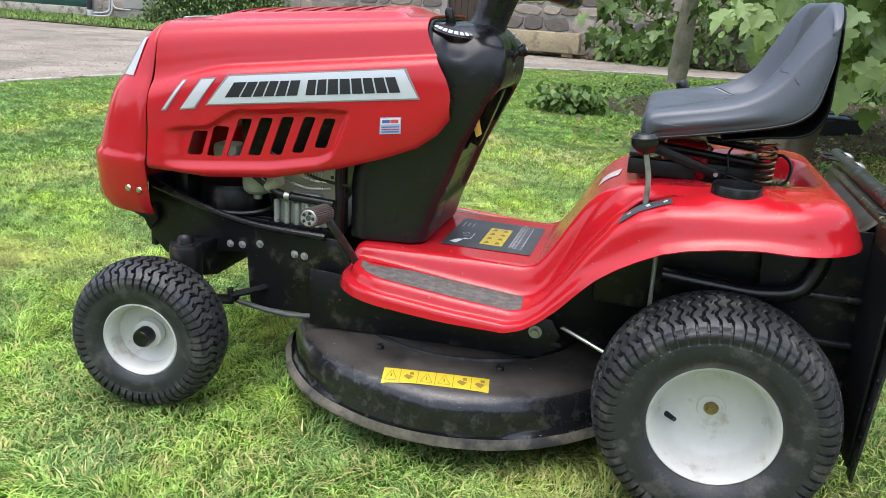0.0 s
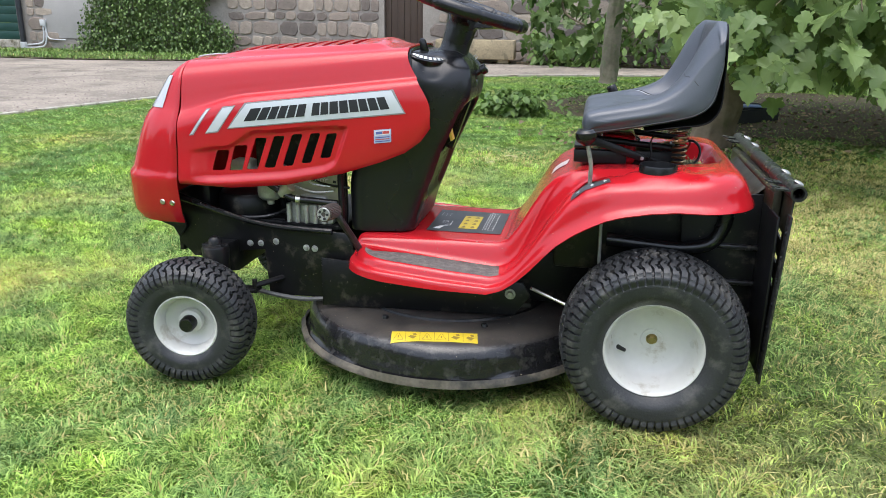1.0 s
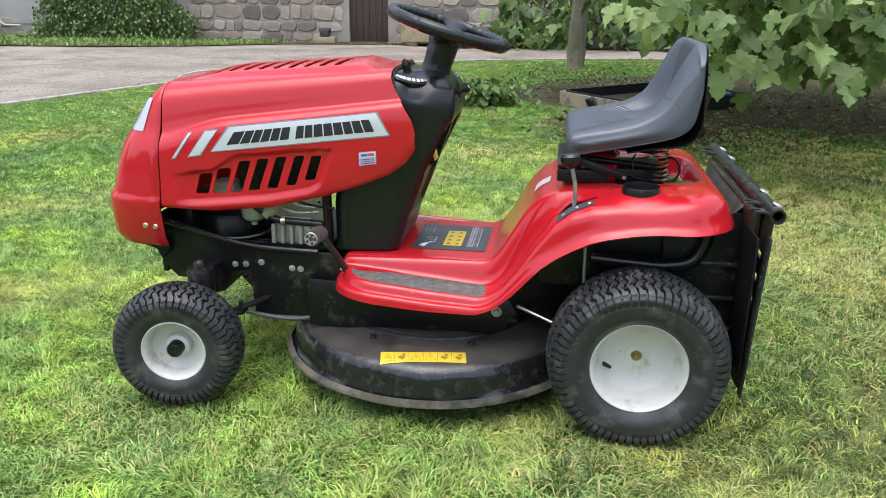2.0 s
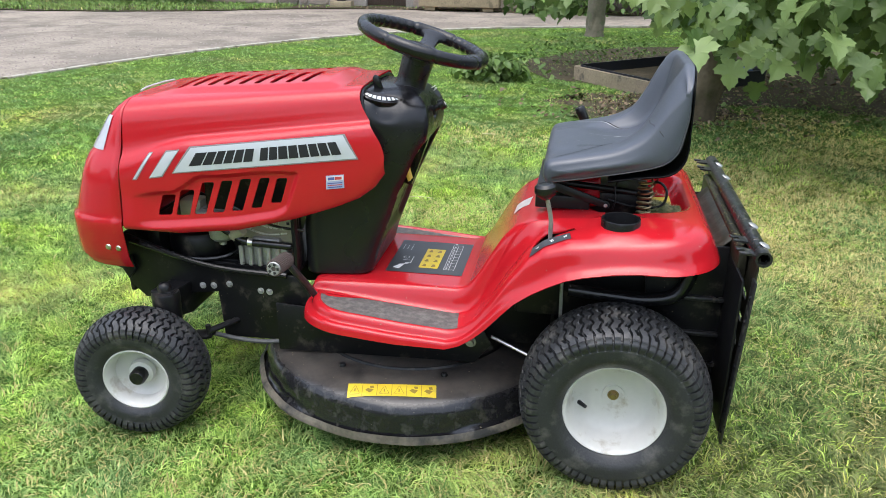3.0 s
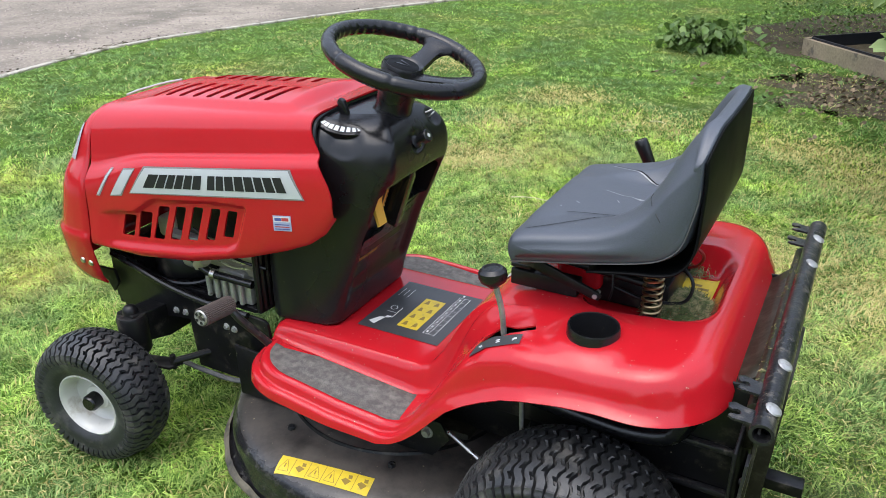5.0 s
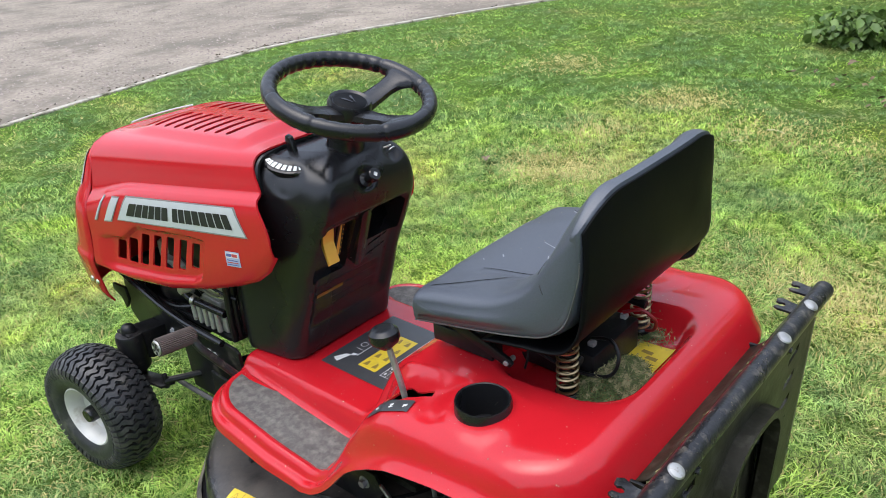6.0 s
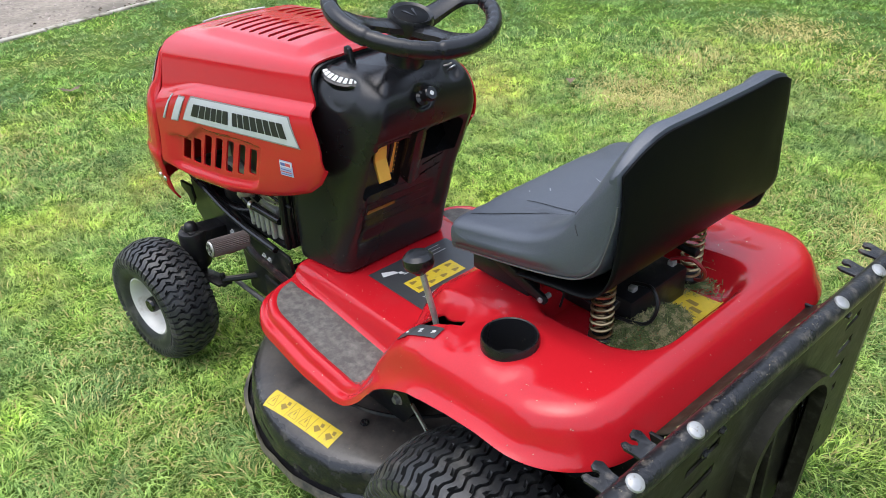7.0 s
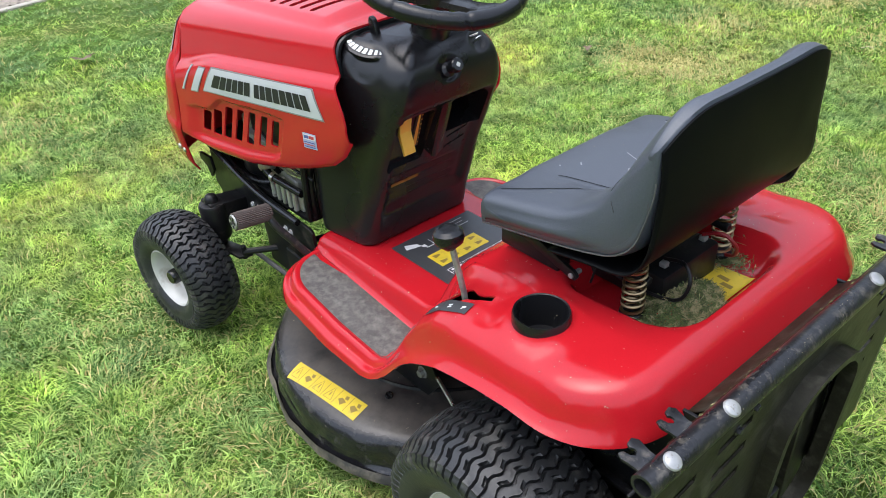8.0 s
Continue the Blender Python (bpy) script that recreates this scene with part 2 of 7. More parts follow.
def tube(points, r, seg=10, bm=None, steps=6, closed=False, radius=None):
    """A round bar that runs smoothly through points."""
    bm = bm or bmesh.new()
    P = [Vector(p) for p in points]
    n = len(P)
    path = []
    for i in range(n if closed else n - 1):
        p0, p1, p2, p3 = (P[(i + k) % n] if closed else P[min(max(i + k, 0), n - 1)] for k in (-1, 0, 1, 2))
        for s in range(steps):
            t = s / steps
            path.append(0.5 * (2 * p1 + (p2 - p0) * t + (2 * p0 - 5 * p1 + 4 * p2 - p3) * t * t + (3 * p1 - p0 - 3 * p2 + p3) * t ** 3))
    if not closed:
        path.append(P[-1])
    up = Vector((0.13, 0.21, 1)).normalized()
    rings = []
    k = len(path)
    for i, p in enumerate(path):
        d = ((path[(i + 1) % k] if closed or i < k - 1 else p) - (path[i - 1] if closed or i else p)).normalized()
        x = (up - d * up.dot(d)).normalized()
        up = x
        y = d.cross(x)
        rr = r if radius is None else radius(i / (k - 1))
        rings.append([p + (x * math.cos(a) + y * math.sin(a)) * rr for a in (2 * math.pi * j / seg for j in range(seg))])
    if closed:
        rings.append(rings[0])
    loft(rings, bm, caps=not closed)
    if closed:
        bmesh.ops.remove_doubles(bm, verts=bm.verts[:], dist=1e-5)
    return bm


def prism(outline, y0, y1, bm=None, axis="y", bevel=0.0, at=None):
    """A plate: an outline in x, z (axis y), y, z (axis x) or x, y (axis z), from y0 to y1."""
    bm = bm or bmesh.new()
    put = {"y": lambda a, b, c: (a, c, b), "x": lambda a, b, c: (c, a, b), "z": lambda a, b, c: (a, b, c)}[axis]
    rings = [[Vector(put(a, b, c)) for a, b in outline] for c in (y0, y1)]
    if at:
        rings = [[at @ p for p in r] for r in rings]
    before = set(bm.faces)
    loft(rings, bm)
    if bevel:
        es = list({e for f in set(bm.faces) - before for e in f.edges})
        bmesh.ops.bevel(bm, geom=es, offset=bevel, segments=2, affect="EDGES", profile=0.5)
    return bm


def catmull(points, count):
    """count points along a smooth line through points (tuples of any length), ends included."""
    P = np.array(points, float)
    n = len(P)
    out = []
    for s in np.linspace(0, n - 1, count):
        i = min(int(s), n - 2)
        t = s - i
        p0, p1, p2, p3 = P[max(i - 1, 0)], P[i], P[i + 1], P[min(i + 2, n - 1)]
        out.append(0.5 * (2 * p1 + (p2 - p0) * t + (2 * p0 - 5 * p1 + 4 * p2 - p3) * t * t + (3 * p1 - p0 - 3 * p2 + p3) * t ** 3))
    return np.array(out)


def surface_of(ob):
    return BVHTree.FromPolygons([v.co.copy() for v in ob.data.vertices], [tuple(p.vertices) for p in ob.data.polygons])


def laid(bvh, corners, way, lift=0.0012, n=12, m=4, bm=None, back=0.6, thick=0.0008):
    """A thin label with four corners (two along, two across), laid on a surface along the direction way."""
    bm = bm or bmesh.new()
    a, b, c, d = (Vector(p) for p in corners)
    w = Vector(way).normalized()
    rows, under = [], []
    for i in range(n + 1):
        row, low = [], []
        for j in range(m + 1):
            s, t = i / n, j / m
            p = (a * (1 - s) + b * s) * (1 - t) + (d * (1 - s) + c * s) * t
            hit, normal, _, _ = bvh.ray_cast(p - w * back, w)
            if hit is None:
                hit, normal = p, -w
            if normal.dot(w) > 0:
                normal = -normal
            row.append(hit + normal * lift)
            low.append(hit + normal * (lift - thick))
        rows.append(row)
        under.append(low)
    grid(rows, bm=bm)
    return bm


def rounded(x0, x1, y0, y1, r, n=5):
    """The outline of a rectangle with rounded corners."""
    out = []
    for cx, cy, a0 in ((x1 - r, y1 - r, 0), (x0 + r, y1 - r, 90), (x0 + r, y0 + r, 180), (x1 - r, y0 + r, 270)):
        for k in range(n + 1):
            a = radians(a0 + 90 * k / n)
            out.append((cx + r * math.cos(a), cy + r * math.sin(a)))
    return out


def hexbolt(at, way, r, h, bm=None):
    m = frame_along(at, Vector(at) + Vector(way))
    bm = bm or bmesh.new()
    turned([(0, h), (r * 0.85, h), (r, h * 0.8), (r, 0), (0, 0)], m, 6, bm)
    turned([(0, h * 0.1), (r * 1.45, h * 0.1), (r * 1.5, 0), (0, 0)], m, 16, bm)
    return bm


def lettering(text, size, m, depth=0.0006):
    """Raised letters in the built-in font, at the pose m, as a bmesh."""
    cu = bpy.data.curves.new("lettering", "FONT")
    cu.body, cu.size, cu.extrude, cu.align_x = text, size, depth, "CENTER"
    ob = new("lettering", cu)
    bpy.context.view_layer.update()
    me = bpy.data.meshes.new_from_object(ob.evaluated_get(bpy.context.evaluated_depsgraph_get()))
    bm = bmesh.new()
    bm.from_mesh(me)
    bm.transform(m)
    bpy.data.objects.remove(ob)
    bpy.data.curves.remove(cu)
    bpy.data.meshes.remove(me)
    return bm


# ---- setting ----
def green(name, base, tip, rough=0.55, spread=0.35, dry=(0.30, 0.26, 0.10), dry_at=0.62, through=0.25, patch_scale=0.9, patches=0.0, spec=0.35, tuft=5.0):
    """Leaf or blade: colour varies from piece to piece and in broad patches, and some light passes through."""
    m = bpy.data.materials.new(name)
    m.use_nodes = True
    t = m.node_tree
    n, l = t.nodes, t.links
    b = n["Principled BSDF"]
    geo, co = n.new("ShaderNodeNewGeometry"), n.new("ShaderNodeTexCoord")
    mix = n.new("ShaderNodeMix")
    mix.data_type = "RGBA"
    mix.inputs["A"].default_value, mix.inputs["B"].default_value = (*base, 1), (*tip, 1)
    own, turn, wrap = n.new("ShaderNodeObjectInfo"), n.new("ShaderNodeMath"), n.new("ShaderNodeMath")
    wrap.operation = "FRACT"
    l.new(geo.outputs["Random Per Island"], turn.inputs[0])
    l.new(own.outputs["Random"], turn.inputs[1])
    l.new(turn.outputs[0], wrap.inputs[0])
    l.new(wrap.outputs[0], mix.inputs["Factor"])
    big = n.new("ShaderNodeTexNoise")
    big.inputs["Scale"].default_value, big.inputs["Detail"].default_value = patch_scale, 6
    l.new(co.outputs["Object"], big.inputs["Vector"])
    mr = n.new("ShaderNodeMapRange")
    mr.inputs["From Min"].default_value, mr.inputs["From Max"].default_value = dry_at, dry_at + 0.16
    l.new(big.outputs["Fac"], mr.inputs["Value"])
    rnd = n.new("ShaderNodeMath")
    rnd.operation = "MULTIPLY"
    l.new(mr.outputs[0], rnd.inputs[0])
    l.new(geo.outputs["Random Per Island"], rnd.inputs[1])
    mix2 = n.new("ShaderNodeMix")
    mix2.data_type = "RGBA"
    l.new(rnd.outputs[0], mix2.inputs["Factor"])
    l.new(mix.outputs["Result"], mix2.inputs["A"])
    mix2.inputs["B"].default_value = (*dry, 1)
    hsv = n.new("ShaderNodeHueSaturation")
    mid = n.new("ShaderNodeTexNoise")
    mid.inputs["Scale"].default_value, mid.inputs["Detail"].default_value = patch_scale * tuft, 4
    l.new(co.outputs["Object"], mid.inputs["Vector"])
    mv = n.new("ShaderNodeMapRange")
    mv.inputs["From Min"].default_value, mv.inputs["From Max"].default_value = 0.3, 0.7
    mv.inputs["To Min"].default_value, mv.inputs["To Max"].default_value = 1 - spread, 1 + spread
    l.new(mid.outputs["Fac"], mv.inputs["Value"])
    l.new(mv.outputs[0], hsv.inputs["Value"])
    l.new(mix2.outputs["Result"], hsv.inputs["Color"])
    if patches:
        # broad patches of yellower and of bluer, darker growth
        wide = n.new("ShaderNodeTexNoise")
        wide.inputs["Scale"].default_value, wide.inputs["Detail"].default_value = 2.1, 7
        wide.inputs["Roughness"].default_value = 0.6
        l.new(co.outputs["Object"], wide.inputs["Vector"])
        for socket, lo, hi in (("Hue", 0.5 + .012 * patches, 0.5 - .011 * patches), ("Saturation", 1 - .10 * patches, 1 + .10 * patches)):
            swing = n.new("ShaderNodeMapRange")
            swing.inputs["From Min"].default_value, swing.inputs["From Max"].default_value = 0.36, 0.64
            swing.inputs["To Min"].default_value, swing.inputs["To Max"].default_value = lo, hi
            l.new(wide.outputs["Fac"], swing.inputs["Value"])
            l.new(swing.outputs[0], hsv.inputs[socket])
        level = n.new("ShaderNodeMapRange")
        level.inputs["From Min"].default_value, level.inputs["From Max"].default_value = 0.36, 0.64
        level.inputs["To Min"].default_value, level.inputs["To Max"].default_value = 1 - .22 * patches, 1 + .16 * patches
        l.new(wide.outputs["Fac"], level.inputs["Value"])
        both = n.new("ShaderNodeMath")
        both.operation = "MULTIPLY"
        l.new(mv.outputs[0], both.inputs[0])
        l.new(level.outputs[0], both.inputs[1])
        l.new(both.outputs[0], hsv.inputs["Value"])
    l.new(hsv.outputs[0], b.inputs["Base Color"])
    b.inputs["Roughness"].default_value = rough
    b.inputs["Specular IOR Level"].default_value = spec
    tr = n.new("ShaderNodeBsdfTranslucent")
    l.new(hsv.outputs[0], tr.inputs["Color"])
    ms = n.new("ShaderNodeMixShader")
    ms.inputs[0].default_value = through
    l.new(b.outputs[0], ms.inputs[1])
    l.new(tr.outputs[0], ms.inputs[2])
    l.new(ms.outputs[0], n["Material Output"].inputs["Surface"])
    return m


TURF = mat("turf_soil", (0.080, 0.135, 0.022), 0.95, spec=0.1, vary=0.4, scale=2.2, bump=0.8, bump_scale=60, second=(0.15, 0.125, 0.055), second_at=0.56, second_scale=1.1, second_soft=0.2)
GRAVEL = mat("pinkish_gravel", (0.268, 0.232, 0.190), 0.95, spec=0.1, vary=0.45, scale=0.7, bump=1.0, bump_scale=34, second=(0.165, 0.146, 0.120), second_at=0.47, second_scale=1.3, second_soft=0.16)
SOIL = mat("leaf_litter_soil", (0.080, 0.066, 0.043), 0.95, spec=0.1, vary=0.5, scale=3, bump=1.0, bump_scale=40, second=(0.11, 0.09, 0.065), second_at=0.56, second_scale=9)
KERB = mat("pale_concrete_edging", (0.42, 0.385, 0.325), 0.9, vary=0.25, scale=5, bump=0.5, second=(0.12, 0.11, 0.07), second_at=0.49, second_scale=5, second_soft=0.14)
MORTAR = mat("lime_mortar", (0.29, 0.265, 0.235), 0.95, spec=0.1, vary=0.25, scale=3, bump=0.8, bump_scale=50)
STONE = mat("grey_brown_granite", (0.29, 0.265, 0.24), 0.9, spec=0.1, vary=0.35, scale=3.0, bump=0.9, bump_scale=30, second=(0.15, 0.135, 0.12), second_at=0.55, second_scale=6, second_soft=0.15)
DOORWOOD = mat("dark_brown_boards", (0.055, 0.036, 0.026), 0.7, vary=0.3, scale=8, bump=0.3, bump_scale=60)
GREENDOOR = mat("dark_green_paint", (0.012, 0.055, 0.045), 0.4, vary=0.15)
PIPE = mat("grey_white_downpipe", (0.55, 0.56, 0.56), 0.5, vary=0.1)
TIMBER = mat("weathered_timber", (0.27, 0.215, 0.145), 0.85, vary=0.3, scale=8, bump=0.4, bump_scale=70, second=(0.12, 0.10, 0.075), second_at=0.56, second_scale=7)
LINER = mat("dark_blue_liner", (0.010, 0.012, 0.020), 0.45, vary=0.25)
STRAW = green("dry_grass", (0.36, 0.31, 0.11), (0.70, 0.62, 0.28), rough=0.8, spec=0.1, spread=0.2, dry_at=0.9, through=0.2)
BLUE = mat("blue_plastic", (0.10, 0.16, 0.30), 0.5, vary=0.2)
TROUGH = mat("ochre_stone_trough", (0.33, 0.27, 0.17), 0.95, vary=0.3, scale=4, bump=0.8, bump_scale=35, second=(0.20, 0.17, 0.11), second_at=0.55, second_scale=5)
BARK = mat("sycamore_bark", (0.15, 0.12, 0.085), 0.95, spec=0.1, vary=0.35, scale=5, bump=1.0, bump_scale=28, second=(0.10, 0.095, 0.055), second_at=0.54, second_scale=7, second_soft=0.15)
ROUGH_GRASS = green("rough_grass_blade", (0.055, 0.135, 0.020), (0.26, 0.40, 0.10), spread=0.35, dry=(0.30, 0.27, 0.12), dry_at=0.52)
GRASS = green("grass_blade", (0.076, 0.192, 0.033), (0.575, 0.755, 0.213), rough=0.7, spread=0.42, patches=1.25, dry=(0.56, 0.50, 0.19), dry_at=0.50, patch_scale=1.1, through=0.35, spec=0.12, tuft=13)
LAWN_FAR = green("mown_grass", (0.090, 0.210, 0.042), (0.345, 0.50, 0.155), rough=0.7, spread=0.42, patches=1.35, dry=(0.50, 0.45, 0.18), dry_at=0.50, patch_scale=1.1, through=0.35, spec=0.12, tuft=10)
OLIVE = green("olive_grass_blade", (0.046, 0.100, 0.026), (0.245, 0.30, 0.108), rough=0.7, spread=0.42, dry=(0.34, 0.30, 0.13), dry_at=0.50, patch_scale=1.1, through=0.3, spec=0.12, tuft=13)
LEAF = green("sycamore_leaf", (0.065, 0.125, 0.028), (0.36, 0.475, 0.18), rough=0.38, spread=0.22, dry_at=0.8, through=0.3, patch_scale=0.6)
LEAF_DARK = green("thin_tree_leaf", (0.045, 0.095, 0.022), (0.21, 0.29, 0.10), rough=0.45, spread=0.2, dry_at=0.8, through=0.25, patch_scale=0.6)
IVY = green("ivy_leaf", (0.04, 0.085, 0.02), (0.20, 0.29, 0.09), rough=0.4, spread=0.3, dry_at=0.85, through=0.12, patch_scale=1.2)
SHRUB = green("shrub_leaf", (0.06, 0.12, 0.025), (0.17, 0.26, 0.07), rough=0.5, spread=0.3, dry_at=0.8, through=0.2, patch_scale=1.0)
LITTER = mat("dead_leaf", (0.22, 0.16, 0.10), 0.9, vary=0.3, island=0.5)
DIRT = mat("kerb_dirt", (0.075, 0.062, 0.045), 0.95, spec=0.1, vary=0.3, island=0.5)
PEBBLE = mat("pebble", (0.24, 0.20, 0.175), 0.9, vary=0.3, island=0.4)


def poly_sheet(name, outline, z, material, label="", category="", kind="structure"):
    bm = bmesh.new()
    bm.faces.new([bm.verts.new((x, y, z)) for x, y in outline])
    bmesh.ops.triangulate(bm, faces=bm.faces[:])
    ob = part(name, bm, material)
    return tagged(ob, label, category, kind=kind)


# edge between lawn and drive
EDGE = [(-3.2, -9.0), (-4.1, -4.0), (-4.75, -1.2), (-5.02, .43), (-5.28, 1.7), (-5.47, 2.8), (-5.48, 3.6), (-5.20, 4.6), (-4.62, 6.1), (-3.85, 7.5), (-2.9, 8.7), (-1.6, 9.7), (0.2, 10.4), (2.5, 10.9), (6.0, 11.3), (14.0, 11.6)]
edge_line = catmull(EDGE, 150)
far_line = [(14, 12.6), (4, 12.5), (-1.2, 12.75), (-3.6, 12.9), (-5.4, 12.5), (-7.0, 11.5), (-8.5, 11.0), (-10, 10.8), (-13, 10.9), (-40, 11.5)]

poly_sheet("ground", [(-600, -600), (600, -600), (600, 600), (-600, 600)], -0.03, TURF, "mown lawn and verge", "ground")
poly_sheet("lawn", [tuple(p) for p in edge_line] + [(40, 11.6), (40, -40), (-3.2, -40)], 0.0, TURF, "short mown lawn, dry in patches", "lawn")
poly_sheet("drive", [tuple(p) for p in edge_line[::-1]] + [(-3.2, -40), (-60, -40), (-60, 11.5)] + far_line[::-1], -0.012, GRAVEL, "pinkish grey gravel drive", "drive")
poly_sheet("verge", far_line + [(-40, 13.4), (14, 13.4)], 0.004, SOIL, "rough verge of soil and grass along the stone wall", "verge")
# soil bed under the trees, its edge uneven
bed = []
for k in range(72):
    a = 2 * math.pi * k / 72
    r = 1 + .10 * noise.noise(Vector((math.cos(a) * 2.2, math.sin(a) * 2.2, 4))) + .05 * noise.noise(Vector((math.cos(a) * 7, math.sin(a) * 7, 9)))
    bed.append((2.6 + 3.35 * r * math.cos(a), 6.35 + 2.1 * r * math.sin(a)))
poly_sheet("soil_bed", bed, 0.006, SOIL, "bare soil with dead leaves under the trees", "soil")
# worn patch of bare soil between the lawn and the bed
worn = []
for k in range(60):
    a = 2 * math.pi * k / 60
    r = .66 + .35 * noise.noise(Vector((math.cos(a) * 2.5, math.sin(a) * 2.5, 1))) + .18 * noise.noise(Vector((math.cos(a) * 8, math.sin(a) * 8, 3)))
    worn.append((.42 + r * math.cos(a), 4.25 + .85 * r * math.sin(a)))
poly_sheet("soil_patch", worn, 0.0045, SOIL, "worn bare soil between the lawn and the bed", "soil")
# kerb: thin edging strips butted end to end
kerb = thing("kerb", (-5.4, 3, 0), "pale concrete edging along the lawn", "kerb", kind="structure")
for a, b in zip(range(0, 132, 6), range(6, 138, 6)):
    p, q = Vector((*edge_line[a], 0)), Vector((*edge_line[b], 0))
    d = (q - p).normalized()
    s = Vector((-d.y, d.x, 0))
    bm = bmesh.new()
    h = .022 + .006 * math.sin(a * 3.1)
    mids = [Vector((*edge_line[k], 0)) for k in range(a, b + 1)]
    rings = []
    for k, c in enumerate(mids):
        c = c + d * (.006 if k == 0 else -.006 if k == len(mids) - 1 else 0)
        rings.append([c + s * .027 + Vector((0, 0, -.04)), c + s * .027 + Vector((0, 0, h - .006)), c + s * .021 + Vector((0, 0, h)), c - s * .021 + Vector((0, 0, h)), c - s * .027 + Vector((0, 0, h - .006)), c - s * .027 + Vector((0, 0, -.04))])
    loft(rings, bm)
    part("edging", bm, KERB, kerb)

# stone house wall with a boarded door and a green garage door
WY = 13.25
wall = thing("wall_north", (-4, WY, 0), "rubble stone wall of grey and brown granite", "wall", kind="structure")
part("mortar_wall", box((-12.55, WY, -.1), (-4.36, WY + .5, 4.2)), MORTAR, wall)
part("mortar_wall", box((-3.58, WY, -.1), (16, WY + .5, 4.2)), MORTAR, wall)
part("mortar_wall", box((-4.36, WY + .003, 2.05), (-3.58, WY + .497, 4.2)), MORTAR, wall)
part("mortar_wall", box((-22, WY, -.1), (-15.5, WY + .5, 4.2)), MORTAR, wall)
part("mortar_wall", box((-15.5, WY + .003, 2.3), (-12.55, WY + .497, 4.2)), MORTAR, wall)
part("plaster_patch", box((-11.9, WY - .02, .25), (-10.4, WY + .01, 1.6), .01), mat("grey_plaster", (0.40, 0.38, 0.36), 0.9, vary=0.15, scale=3, bump=0.4), wall)
door = thing("door_1", (-3.97, WY + .1, 0), "dark brown boarded door in the stone wall", "door", kind="structure")
for k in range(6):
    x = -4.36 + k * .13
    part("board", box((x + .003, WY + .08, .02), (x + .127, WY + .115, 2.05), .004), DOORWOOD, door)
part("ledge", box((-4.36, WY + .116, .4), (-3.58, WY + .14, .52), .004), DOORWOOD, door)
gdoor = thing("door_2", (-14, WY + .1, 0), "dark green garage door on a concrete sill", "door", kind="structure")
for k in range(12):
    part("panel", box((-15.5, WY + .10, .20 + k * .175), (-12.55, WY + .13, .372 + k * .175), .006), GREENDOOR, gdoor)
part("sill", box((-15.5, WY - .03, -.02), (-12.56, WY + .2, .195), .01), KERB, gdoor)
pipe = thing("downpipe", (-12.42, WY - .08, 0), "dark drainpipe with a pale shoe on the stone wall", "drainpipe")
part("pipe", rod((-12.42, WY - .07, 0.16), (-12.42, WY - .07, 4.0), .055, seg=20), mat("dark_downpipe", (0.025, 0.028, 0.034), 0.4, vary=0.2), pipe)
part("shoe", rod((-12.42, WY - .07, .02), (-12.42, WY - .07, .16), .068, seg=20), PIPE, pipe)
jb = thing("junction_box", (-11.9, WY - .04, .55), "small pale junction box with white cables", "junction box")
part("case", box((-11.97, WY - .07, .50), (-11.84, WY - .003, .63), .01), PIPE, jb)
part("cable", tube([(-11.92, WY - .03, .50), (-11.93, WY - .04, .28), (-12.0, WY - .05, .14), (-12.36, WY - .05, .10)], .018, 8), PIPE, jb)
part("cable", tube([(-11.87, WY - .03, .50), (-11.86, WY - .04, .30), (-11.94, WY - .06, .08), (-12.36, WY - .06, .04)], .018, 8), PIPE, jb)
part("cable", tube([(-11.86, WY - .03, .42), (-11.78, WY - .05, .24), (-11.4, WY - .05, .22)], .014, 8), PIPE, jb)
trough = thing("stone_trough", (-2.45, 12.8, 0), "ochre stone trough standing before the wall", "trough")
bm = box((-3.2, 12.62, .07), (-1.72, 13.05, .42), .02)
tr = part("basin", bm, TROUGH, trough)
cut(tr, box((-3.1, 12.70, .16), (-1.82, 12.97, .6)))
for x in (-3.0, -1.92):
    part("foot", box((x - .1, 12.68, 0), (x + .1, 13.0, .072), .01), TROUGH, trough)

# timber raised bed with a dark liner
A, B, C, D = (Vector(p) for p in ((-.21, 5.50, 0), (.46, 4.70, 0), (1.52, 5.68, 0), (.85, 6.48, 0)))
raised = thing("raised_bed", ((A + C) / 2), "weathered timber frame with a dark blue liner", "raised bed")
for p, q in ((A, B), (B, C), (C, D), (D, A)):
    d = (q - p).normalized()
    s = Vector((-d.y, d.x, 0)) * .02
    rings = [[c - s + Vector((0, 0, 0)), c + s + Vector((0, 0, 0)), c + s + Vector((0, 0, .125)), c - s + Vector((0, 0, .125))] for c in (p + d * .021, q - d * .021)]
    part("plank", loft(rings), TIMBER if (p, q) in ((A, B), (D, A)) else LINER, raised)
    rings = [[c + s * 1.05 + Vector((0, 0, .01)), c + s * 1.9 + Vector((0, 0, .01)), c + s * 1.9 + Vector((0, 0, .140)), c + s * 1.05 + Vector((0, 0, .140))] for c in (p + d * .06, q - d * .06)]
    part("liner", loft(rings), LINER, raised)
bm = bmesh.new()
bm.faces.new([bm.verts.new(tuple(p * .96 + (A + C) / 2 * .04 + Vector((0, 0, .05)))) for p in (A, B, C, D)])
part("bed_floor", bm, SOIL, raised)
part("blue_sheet", box((1.06, 5.42, .141), (1.36, 5.60, .153), .004), BLUE, raised, "folded blue plastic sheet")


